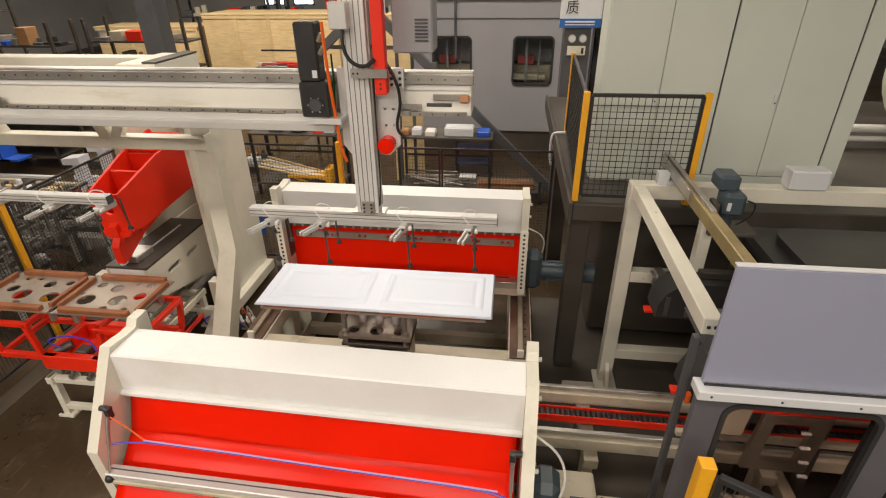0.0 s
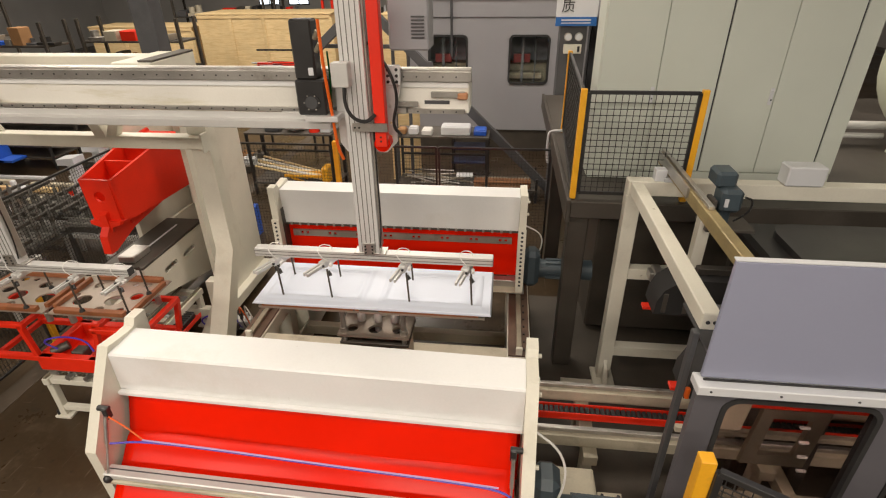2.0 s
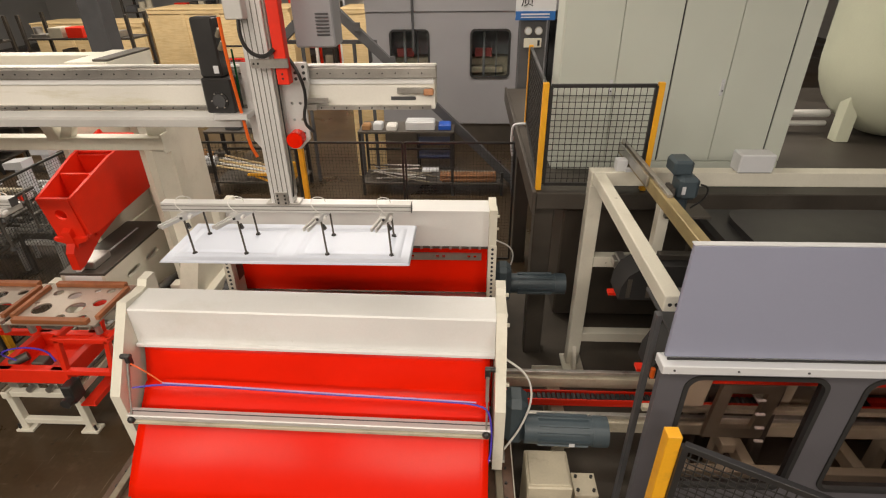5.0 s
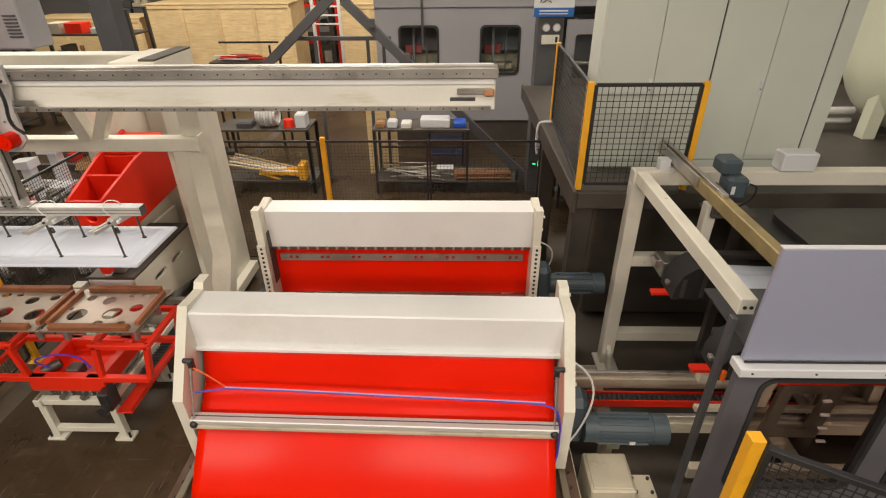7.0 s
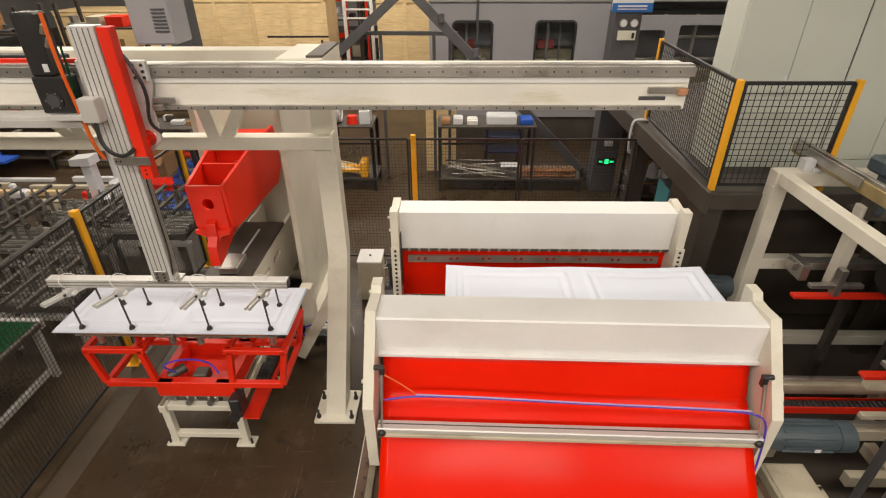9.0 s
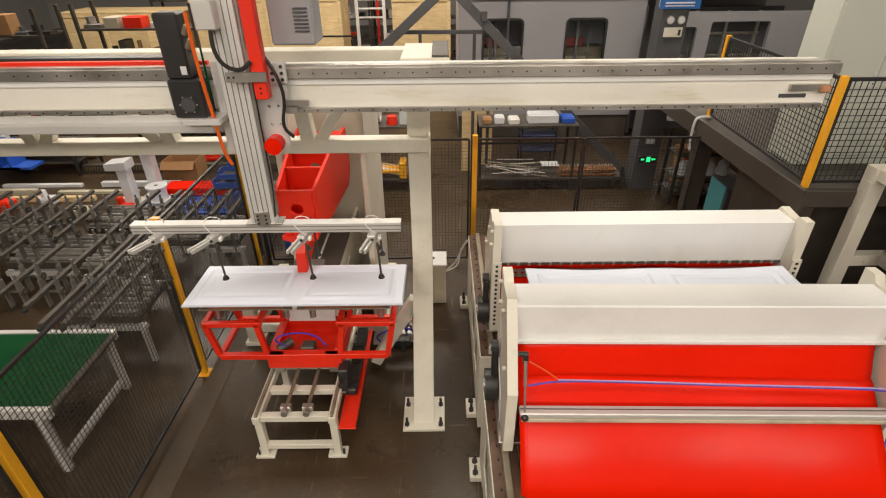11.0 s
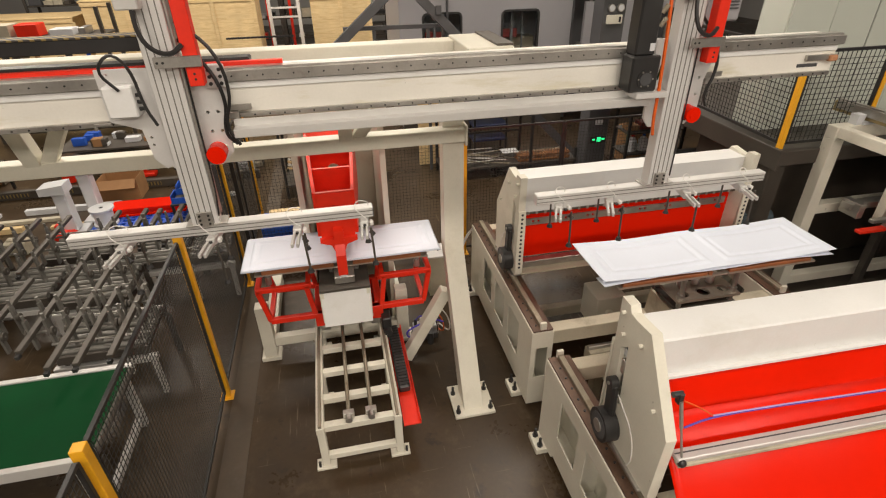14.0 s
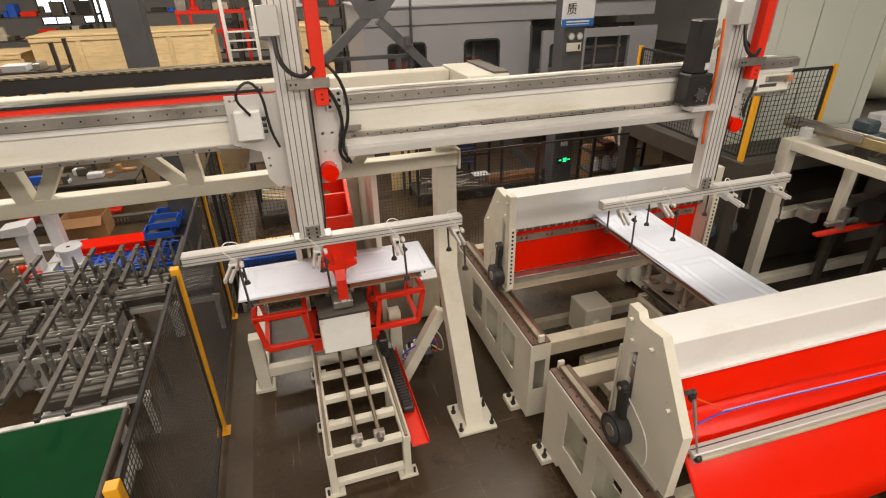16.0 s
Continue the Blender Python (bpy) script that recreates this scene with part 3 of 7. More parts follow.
def arm(name, dx, bar_shift, length, heads, yaw):
    """A vertical profile with a cross bar and four gripping heads. z 0 is the cross bar."""
    a = part(name, S().box(-0.088, 0.082, -0.05, 0.05, 0.04, 1.95, 0.004), ALU, carriage, "ribbed aluminium lifting profile")
    for x in (-0.058, -0.022, 0.014, 0.050):
        part("groove", S().box(x - 0.003, x + 0.003, -0.0525, -0.049, 0.05, 1.94, 0), ROLLER, a)
    part("side_rail", S().box(0.083, 0.10, -0.03, 0.03, 0.1, 1.95, 0.003), STEEL, a)
    part("side_cable", S().tube([(0.108, -0.03, 1.1), (0.106, -0.035, 0.7), (0.107, -0.03, 0.3), (0.09, -0.05, 0.10)], 0.006), BLACK, a)
    part("red_cover", S().box(0.135, 0.215, -0.11, -0.03, 0.95, 1.95, 0.004), REDP, a, "red vertical cable cover")
    for z in (0.99, 1.02):
        part("cover_screw", S().rod((0.175, -0.114, z), (0.175, -0.109, z), 0.007, 8), BLACK, a)
    part("cover_bracket", S().box(-0.02, 0.23, -0.128, -0.112, 1.06, 1.12, 0.003), STEEL, a)
    for x in (0.0, 0.03):
        part("bracket_screw", S().rod((x, -0.133, 1.09), (x, -0.127, 1.09), 0.007, 8), BLACK, a)
    part("clamp_block", S().box(-0.045, 0.045, -0.066, -0.053, 0.03, 0.14, 0.003), STEEL, a)
    for sx_ in (-0.028, 0.028):
        for sz in (0.055, 0.085, 0.115):
            part("clamp_screw", S().rod((sx_, -0.072, sz), (sx_, -0.066, sz), 0.008, 8), BLACK, a)
    part("foot_plate", S().box(-0.13, 0.13, -0.06, 0.06, 0.035, 0.048, 0.003), STEEL, a)
    part("terminal_box", S().box(-0.13, -0.01, -0.14, -0.052, 1.36, 1.52, 0.006), ALUW, a)
    part("cable", S().tube([(-0.05, -0.12, 1.38), (-0.05, -0.15, 1.25), (0.0, -0.16, 1.16), (0.09, -0.15, 1.13), (0.15, -0.12, 1.18)], 0.014), BLACK, a)
    bar = part("cross_bar", S().box(bar_shift - length / 2, bar_shift + length / 2, -0.04, 0.04, -0.04, 0.035, 0.004), ALUW, a, "slotted aluminium cross bar")
    for z in (-0.018, 0.012):
        part("slot", S().box(bar_shift - length / 2 + 0.002, bar_shift + length / 2 - 0.002, -0.0425, -0.039, z - 0.003, z + 0.003, 0), ROLLER, a)
    part("bar_end", S().box(bar_shift + length / 2, bar_shift + length / 2 + 0.004, -0.038, 0.038, -0.038, 0.033, 0.001), DARKGREY, a)
    for ox in heads:
        x = bar_shift + ox
        turn_ = pose(x, 0, 0, 0, 0, yaw[0] if ox < 0 else yaw[1])
        br = S().box(-0.026, -0.008, -0.28, -0.06, -0.085, -0.055, 0.003, turn_).box(0.008, 0.026, -0.28, -0.06, -0.085, -0.055, 0.003, turn_).box(-0.03, 0.03, -0.10, 0.10, -0.10, -0.042, 0.006, turn_)
        part("head_bracket", br, ALUW, a, "slotted aluminium fork")
        part("fork_screw", S().rod((x - 0.004, -0.135, -0.058), (x - 0.004, -0.135, -0.045), 0.011, 8), BLACK, a)
        part("valve", S().box(x + 0.032, x + 0.058, -0.11, -0.06, -0.075, -0.045, 0.006), CLEARHOSE, a)
        part("knob", S().rod((x + 0.03, -0.13, -0.10), (x + 0.055, -0.15, -0.125), 0.015, 10), BLACK, a)
        part("air_hose", S().tube([(x + 0.02, -0.09, -0.03), (x - 0.03, -0.11, 0.03), (x - 0.07, -0.06, 0.06), (x - 0.04, -0.02, 0.09), (x + 0.03, 0.0, 0.07), (x + 0.04, 0.0, 0.03)], 0.0035), CLEARHOSE, a)
        for y, sx in ((-0.16, 0.045), (0.17, 0.02)):
            part("spring_rod", S().rod((x + sx - 0.012, y, -0.06), (x + sx, y, -0.335), 0.008, 8), DARKSTEEL, a)
            part("suction_cup", S().rod((x + sx, y, -0.36), (x + sx, y, -0.335), 0.025, 14, 0.016), RUBBER, a)
    return a


ARM_Y = 3.49
arm_a = arm("lifting_arm", 0.0, 0.0, 1.98, (-0.79, -0.37, 0.28, 0.79), (-24, -12))
arm_b = arm("lifting_arm", SPAN, 0.12, 1.97, (-0.66, -0.10, 0.46, 0.92), (-8, -4))


# ---- forming machines on floor frames ----
def forming_machine(name, sign, label):
    """Local y points outward from the working gap, z up."""
    t = thing(name, label, "forming machine", "forming machines")
    def Y(d):
        return sign * d
    X0, X1 = -2.20, 0.39
    poly = [(0, 2.215), (0.10, 2.215), (0.13, 2.17), (0.20, 2.17), (0.36, 2.19), (0.71, 1.66), (0.69, 1.08), (0.02, 1.08)]
    for x, s in ((X0, 0), (X1, 1)):
        hole = [[(Y(d), z) for d, z in ((0.09, 1.86), (0.17, 1.93), (0.20, 1.44), (0.12, 1.40))]] if s == 0 else []
        part("side_plate", S().prism([(Y(d), z) for d, z in poly], x - 0.035, x + 0.035, holes=hole), CREAM, t, "thick cream steel side plate")
        part("front_strip", S().box(x - 0.04, x + 0.04, Y(-0.022), Y(-0.002), 1.12, 1.86, 0.003), CREAM, t)
        plug = part("hole_plug", S().rod((0, -0.003, 0), (0, 0.003, 0), 0.013, 8), INK, t, at=pose(x, Y(-0.023), 1.2))
        for k in range(1, 14):
            again(plug, t, pose(x, Y(-0.023), 1.2 + k * 0.048))
        for d, z in ((0.06, 2.13), (0.30, 2.05), (0.10, 1.98), (0.55, 1.75)):
            part("plate_bolt", S().rod((x - 0.06 if s == 0 else x + 0.03, Y(d), z), (x - 0.03 if s == 0 else x + 0.06, Y(d), z), 0.014, 8), CREAM, t)
    a, b = X0 + 0.036, X1 - 0.036
    part("top_beam", S().prism([(Y(d), z) for d, z in ((0.12, 2.15), (0.375, 2.15), (0.385, 2.14), (0.385, 1.86), (0.34, 1.86), (0.32, 2.08), (0.17, 2.08), (0.17, 1.76), (0.14, 1.76))], a, b), WHITE, t, "cream painted top beam with sloped face")
    part("beam_lip", S().box(a, b, Y(0.386), Y(0.42), 1.85, 1.878, 0.004), WHITE, t)
    cl = S().box(a, b, Y(0.125), Y(0.16), 1.745, 1.765, 0.002)
    part("clamp_edge", cl, DARKSTEEL, t)
    stud = None
    for k in range(26):
        at_ = pose(a + 0.08 + k * (b - a - 0.16) / 25, Y(0.122), 1.755)
        if stud is None:
            stud = part("clamp_stud", S().box(-0.012, 0.012, -0.006, 0.004, -0.012, 0.022, 0.002), STEEL, t, at=at_)
        else:
            again(stud, t, at_)
    slots = [[(x + 0.0, 1.615), (x + 0.03, 1.615), (x + 0.03, 1.645), (x, 1.645)] for x in [a + 0.15 + 0.31 * k + e for k in range(8) for e in (0, 0.06)]]
    part("slotted_bar", S().prism([(a + 0.06, 1.59), (b - 0.06, 1.59), (b - 0.06, 1.665), (a + 0.06, 1.665)], Y(0.17), Y(0.19), "y", holes=slots), STEEL, t, "slotted steel clamping bar")
    part("inner_sheet", S().box(a, b, Y(0.20), Y(0.212), 1.19, 1.76, 0.002), RED, t, "glossy red inner panel")
    part("lower_bar", S().box(a, b, Y(0.10), Y(0.20), 1.10, 1.18, 0.006), STEEL, t)
    part("table_ledge", S().box(a, b, Y(0.0), Y(0.30), 1.085, 1.10, 0.003), OLDCREAM, t)
    # outer red apron, one bent sheet
    prof = [(0.37, 1.855), (0.39, 1.78), (0.42, 1.70), (0.455, 1.62), (0.46, 1.595), (0.50, 1.575), (0.57, 1.50), (0.635, 1.435), (0.72, 1.35), (0.84, 1.22), (0.95, 1.09), (1.03, 0.97)]
    sh = Shape()
    nx = 40
    rows = []
    for i, (d, z) in enumerate(prof):
        rows.append([sh.bm.verts.new((a + 0.03 + (b - a - 0.06) * k / nx, Y(d + 0.0025 * math.sin(k * 0.45 + i * 0.5) + 0.002 * math.sin(k * 0.17 + i * 0.8)), z)) for k in range(nx + 1)])
    for r0, r1 in zip(rows, rows[1:]):
        for k in range(nx):
            sh.bm.faces.new((r0[k], r0[k + 1], r1[k + 1], r1[k]))
    ap = part("apron", sh, RED, t, "glossy red flexible apron sheet")
    sm = ap.modifiers.new("thick", "SOLIDIFY")
    sm.thickness, sm.offset = 0.006, 0
    # stay bar with gas springs
    bar = S().box(a + 0.02, b - 0.02, Y(0.665), Y(0.745), 1.485, 1.525, 0.006)
    part("stay_bar", bar, ALUW, t, "aluminium stay bar")
    for d in (0.70,):
        part("stay_groove", S().box(a + 0.022, b - 0.022, Y(d - 0.004), Y(d + 0.004), 1.5245, 1.527, 0), DARKGREY, t)
    part("stay_lip", S().box(a + 0.03, b - 0.03, Y(0.70), Y(0.755), 1.455, 1.483, 0.004), OLDCREAM, t)
    for x, s in ((a + 0.05, 1), (b - 0.05, -1)):
        part("gas_spring", S().rod((x, Y(0.60), 1.86), (x, Y(0.66), 1.70), 0.012, 10).rod((x, Y(0.66), 1.70), (x, Y(0.74), 1.50), 0.007, 8), STEEL, t)
        part("spring_joint", S().rod((x - s * 0.05, Y(0.575), 1.90), (x + s * 0.015, Y(0.575), 1.90), 0.018, 12).box(x - 0.018, x + 0.018, Y(0.56), Y(0.60), 1.83, 1.915, 0.006), BLACK, t)
        part("ball_joint", S().ball((x, Y(0.745), 1.49), 0.028), BLACK, t)
    ha, hb = a + 0.07, b - 0.07
    part("air_line", S().tube([(ha, Y(0.66), 1.70), (ha + 0.2, Y(0.63), 1.715), (ha + 0.7, Y(0.63), 1.705), (ha + 1.3, Y(0.64), 1.69), (hb - 0.3, Y(0.65), 1.68), (hb, Y(0.68), 1.69), (hb + 0.05, Y(0.72), 1.62), (hb + 0.06, Y(0.75), 1.35), (hb + 0.03, Y(0.80), 1.24)], 0.0065), BLUEHOSE, t, "violet-blue air hose")
    part("pale_air_line", S().tube([(ha + 0.2, Y(0.632), 1.727), (ha + 0.7, Y(0.632), 1.717), (ha + 1.3, Y(0.642), 1.702), (hb - 0.3, Y(0.652), 1.692), (hb - 0.05, Y(0.67), 1.70)], 0.005), LILAC, t, "pale lilac air hose")
    part("pale_line", S().tube([(ha, Y(0.60), 1.86), (ha + 0.1, Y(0.61), 1.80), (ha + 0.21, Y(0.63), 1.72)], 0.005), ORANGE, t)
    # drive pulleys and belt guard on the free end
    x = X0 - 0.04
    part("belt_guard", S().beam((x - 0.03, Y(0.145), 1.60), (x - 0.03, Y(0.17), 1.26), 0.05, 0.10, 0.02), BLACK, t, "black belt guard")
    part("guide_wheel", S().rod((x - 0.065, Y(0.145), 1.60), (x - 0.01, Y(0.145), 1.60), 0.045, 18), BLACK, t)
    part("slot_backing", S().box(x + 0.080, x + 0.086, Y(0.07), Y(0.22), 1.38, 1.95, 0), DARKSTEEL, t)
    part("adjuster", S().box(x + 0.02, x + 0.078, Y(0.11), Y(0.16), 1.66, 1.78, 0.004).rod((x + 0.04, Y(0.135), 1.55), (x + 0.04, Y(0.135), 1.70), 0.012, 10), STEEL, t)
    part("switch", S().box(x + 0.03, x + 0.079, Y(0.10), Y(0.135), 1.80, 1.86, 0.003), SIGNW, t)
    part("guard_bolt", S().rod((x - 0.072, Y(0.145), 1.60), (x - 0.064, Y(0.145), 1.60), 0.014, 10), STEEL, t)
    part("drive_pulley", S().rod((x - 0.10, Y(0.17), 1.22), (x, Y(0.17), 1.22), 0.125, 32), BLACK, t, "black toothed drive pulley")
    part("pulley_rim", S().rod((x - 0.104, Y(0.17), 1.22), (x - 0.10, Y(0.17), 1.22), 0.098, 28), DARKGREY, t)
    part("pulley_hub", S().rod((x - 0.112, Y(0.17), 1.22), (x - 0.104, Y(0.17), 1.22), 0.05, 24), STEEL, t)
    part("side_cable", S().tube([(x + 0.0, Y(0.10), 1.55), (x - 0.005, Y(0.22), 1.50), (x - 0.005, Y(0.42), 1.40), (x - 0.005, Y(0.48), 1.20), (x - 0.005, Y(0.44), 1.10)], 0.005), CLEARHOSE, t)
    # gear motor on the other end
    gm = S().box(X1 + 0.05, X1 + 0.22, Y(0.22), Y(0.44), 1.02, 1.46, 0.05)
    gm.rod((X1 + 0.20, Y(0.40), 1.18), (X1 + 0.70, Y(0.40), 1.18), 0.105, 24).rod((X1 + 0.69, Y(0.40), 1.18), (X1 + 0.80, Y(0.40), 1.18), 0.112, 24)
    m_ = part("gear_motor", gm, MOTOR, t, "blue-grey gear motor with cooling fins")
    for k in range(12):
        ang = math.radians(k * 30)
        part("fin", S().box(X1 + 0.30, X1 + 0.66, -0.006, 0.006, 0.098, 0.118, 0, pose(0, Y(0.40), 1.18, math.degrees(ang), 0, 0)), MOTOR, m_)
    part("rating_label", S().box(X1 + 0.52, X1 + 0.56, Y(0.50), Y(0.512), 1.13, 1.17, 0.001), SIGNW, m_)
    part("motor_cable", S().tube([(X1 + 0.05, Y(0.30), 1.75), (X1 + 0.20, Y(0.34), 1.66), (X1 + 0.25, Y(0.40), 1.50), (X1 + 0.18, Y(0.45), 1.25), (X1 + 0.05, Y(0.5), 1.05)], 0.008), CLEARHOSE, t)
    part("slide_shoe", S().box(X0 - 0.06, X0 + 0.12, Y(0.02), Y(0.62), 1.062, 1.085, 0.004), STEEL, t)
    part("slide_shoe", S().box(X1 - 0.12, X1 + 0.06, Y(0.02), Y(0.62), 1.062, 1.085, 0.004), STEEL, t)
    return t


near_machine = forming_machine("forming_machine", -1, "cream forming machine with glossy red apron and stay bar")
far_machine = forming_machine("forming_machine", 1, "cream forming machine with red inner panel and slotted bar")


def machine_base(y0, y1, label):
    t = thing("floor_frame", label, "machine frame", "machine frames")
    for x0, x1, xs in ((-2.34, -2.12, -1), (0.28, 0.50, 1)):
        ends = [y1 - 0.36 - 0.48 * k for k in range(4)] if y0 < 3 else [y0 + 0.70 + 0.48 * k for k in range(4)]
        holes = [[(e - 0.34, 0.40), (e, 0.40), (e, 0.84), (e - 0.34, 0.84)] for e in ends if e < y1 - 0.1 and e - 0.34 > y0 + 0.1]
        outline = [(y0, 0.06), (y0 + 0.3, 0.06), (y0 + 0.34, 0.12), (y1 - 0.34, 0.12), (y1 - 0.3, 0.06), (y1, 0.06), (y1, 0.985), (y0, 0.985)]
        for xa in (x0, x1 - 0.014):
            part("side_frame", S().prism(outline, xa, xa + 0.014, holes=holes), CREAM, t, "cream frame plate with rectangular openings")
        part("frame_top", S().box(x0, x1, y0, y1, 0.986, 1.0, 0.002), CREAM, t)
        part("frame_bottom", S().box(x0 + 0.0145, x1 - 0.0145, y0 + 0.02, y1 - 0.02, 0.125, 0.14, 0), CREAM, t)
        for ya in (y0, y1 - 0.014):
            part("frame_end", S().prism([(x0 + 0.0145, 0.06), (x1 - 0.0145, 0.06), (x1 - 0.0145, 0.985), (x0 + 0.0145, 0.985)], ya, ya + 0.014, "y", holes=[[(x0 + 0.05, 0.42), (x1 - 0.05, 0.42), (x1 - 0.05, 0.80), (x0 + 0.05, 0.80)]]), CREAM, t)
        for e in ends[:3]:
            part("frame_rib", S().box(x0 + 0.0145, x1 - 0.0145, e - 0.40, e - 0.386, 0.141, 0.984, 0), CREAM, t)
        part("rail_bed", S().box(x0 + 0.01, x1 - 0.01, y0, y1, 1.0, 1.02, 0.003), RAILBED, t)
        xm = (x0 + x1) / 2
        part("slide_rail", S().box(xm - 0.025, xm + 0.025, y0 + 0.02, y1 - 0.02, 1.02, 1.06, 0.004), OLDSTEEL, t, "worn slide rail")
        bs = S()
        for k in range(int((y1 - y0) / 0.12)):
            bs.rod((xm + 0.05 * xs, y0 + 0.08 + k * 0.12, 1.02), (xm + 0.05 * xs, y0 + 0.08 + k * 0.12, 1.03), 0.010, 6)
        part("rail_bolts", bs, BLACK, t)
        part("end_stop", S().box(xm - 0.03, xm + 0.03, (y1 - 0.03) if y0 < 3 else y0, y1 if y0 < 3 else y0 + 0.03, 1.02, 1.10, 0.004), CREAM, t)
        for y in (y0 + (0.28 if y0 > 3 else 0.10), y1 - 0.10):
            part("foot", S().box(x0 - (0.10 if xs < 0 else 0), x1 + (0.10 if xs > 0 else 0), y - 0.11, y + 0.11, 0.0, 0.06, 0.005), CREAM, t)
            for k in (-0.06, 0.06):
                xb = x0 - 0.05 if xs < 0 else x1 + 0.05
                part("anchor_bolt", S().rod((xb, y + k, 0.05), (xb, y + k, 0.16), 0.014, 8).rod((xb, y + k, 0.06), (xb, y + k, 0.085), 0.028, 6), BLACK, t)
    for y in (y0 + 0.08, y1 - 0.08):
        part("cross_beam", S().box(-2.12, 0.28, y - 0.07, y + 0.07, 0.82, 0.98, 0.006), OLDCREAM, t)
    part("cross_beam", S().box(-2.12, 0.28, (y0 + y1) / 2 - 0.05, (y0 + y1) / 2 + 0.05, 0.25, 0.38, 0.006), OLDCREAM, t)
    return t


machine_base(1.15, 3.30, "cream welded floor frame under the near forming machine")
machine_base(3.66, 5.90, "cream welded floor frame under the far forming machine")


# ---- shuttle with turntable ----
def hole_plate(w, h, z0, z1, spots, x=0.0, y=0.0):
    return S().prism([(x - w / 2, y - h / 2), (x + w / 2, y - h / 2), (x + w / 2, y + h / 2), (x - w / 2, y + h / 2)], z0, z1, "z", holes=[circle(x + a, y + b, r, 20) for a, b, r in spots])


shuttle = thing("transfer_shuttle", "rail shuttle with a turntable and drilled support plates", "shuttle")
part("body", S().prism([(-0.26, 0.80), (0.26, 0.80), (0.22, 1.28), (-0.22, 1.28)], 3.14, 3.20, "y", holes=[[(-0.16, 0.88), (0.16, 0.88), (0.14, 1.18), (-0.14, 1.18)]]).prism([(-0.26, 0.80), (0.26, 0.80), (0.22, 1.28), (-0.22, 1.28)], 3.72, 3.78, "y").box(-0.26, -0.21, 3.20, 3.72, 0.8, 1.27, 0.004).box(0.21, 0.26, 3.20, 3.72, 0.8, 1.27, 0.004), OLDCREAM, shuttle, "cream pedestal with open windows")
part("carrier_plate", S().box(-0.34, 0.34, 3.04, 3.80, 0.775, 0.80, 0.004), STEEL, shuttle)
part("drag_hose", S().tube([(0.3, 3.5, 0.9), (0.5, 3.45, 0.85), (0.6, 3.4, 0.95), (0.45, 3.35, 1.05), (0.27, 3.35, 1.0)], 0.012), ORANGE, shuttle)
turn = part("turntable", S().rod((0, 0, 1.28), (0, 0, 1.33), 0.2, 30).box(-0.30, 0.30, -0.20, 0.20, 1.33, 1.36, 0.004), DARKSTEEL, shuttle, "dark steel turntable", at=pose(0, 3.49, 0))
part("lift_plate", hole_plate(0.62, 0.44, 1.43, 1.455, [(-0.2, -0.12, 0.05), (0.0, -0.12, 0.06), (0.2, -0.12, 0.05), (-0.2, 0.12, 0.05), (0.2, 0.12, 0.05), (0.0, 0.1, 0.06)]), PLATE, turn, "drilled lifting plate")
for x in (-0.26, 0.26):
    for y in (-0.17, 0.17):
        part("guide_post", S().rod((x, y, 1.34), (x, y, 1.715), 0.022, 14).rod((x, y, 1.455), (x, y, 1.50), 0.035, 14), STEEL, turn)
for x in (-0.15, 0.0, 0.15):
    part("cylinder", S().rod((x, 0.0, 1.36), (x, 0.0, 1.60), 0.035, 16), ALU, turn)
PLATE_SPOTS = [(-0.30, 0.16, 0.045), (-0.28, -0.08, 0.085), (-0.08, 0.12, 0.06), (0.08, -0.06, 0.085), (0.02, -0.20, 0.045), (0.28, 0.02, 0.06), (0.26, -0.19, 0.035), (0.27, 0.20, 0.04), (-0.08, -0.22, 0.025), (0.12, 0.20, 0.03), (-0.40, 0.0, 0.02), (0.40, 0.12, 0.02)]
for x in (-0.51, 0.51):
    part("support_plate", hole_plate(0.86, 0.52, 1.715, 1.733, PLATE_SPOTS, x), PLATE, turn, "drilled support plate with round holes")
    for y in (-0.235, 0.235):
        part("edge_strip", S().box(x - 0.40, x + 0.38, y - 0.026, y + 0.026, 1.733, 1.765, 0.004), BAKELITE, turn, "brown edge strip")
part("centre_plate", hole_plate(0.15, 0.52, 1.715, 1.733, [(0, 0.19, 0.05), (0, 0.02, 0.06), (0, -0.18, 0.05)]), PLATE, turn)
for x in (-0.10, 0.10):
    part("edge_strip", S().box(x - 0.018, x + 0.018, -0.26, 0.26, 1.733, 1.765, 0.004), BAKELITE, turn)
for x in (-0.915, 0.915):
    part("edge_strip", S().box(x - 0.02, x + 0.02, -0.20, 0.20, 1.733, 1.765, 0.004), BAKELITE, turn)

track = thing("shuttle_track", "cream beams with steel rails and a cable chain for the shuttle", "rail track")
for y in (3.11, 3.64):
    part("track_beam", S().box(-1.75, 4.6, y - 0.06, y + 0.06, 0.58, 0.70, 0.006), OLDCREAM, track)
    part("track_rail", S().box(-1.75, 4.6, y - 0.02, y + 0.02, 0.70, 0.745, 0.004), STEEL, track)
part("chain_channel", S().box(-0.3, 4.6, 3.31, 3.43, 0.62, 0.64, 0.002).box(-0.3, 4.6, 3.31, 3.32, 0.64, 0.70, 0.002).box(-0.3, 4.6, 3.42, 3.43, 0.64, 0.70, 0.002), REDP, track, "dull red chain channel")
link = None
for k in range(90):
    if link is None:
        link = part("chain_link", S().box(-0.018, 0.018, -0.04, 0.04, -0.02, 0.02, 0.006), BLACK, track, at=pose(-0.25 + k * 0.045, 3.37, 0.67))
    else:
        again(link, track, pose(-0.25 + k * 0.045, 3.37, 0.67))
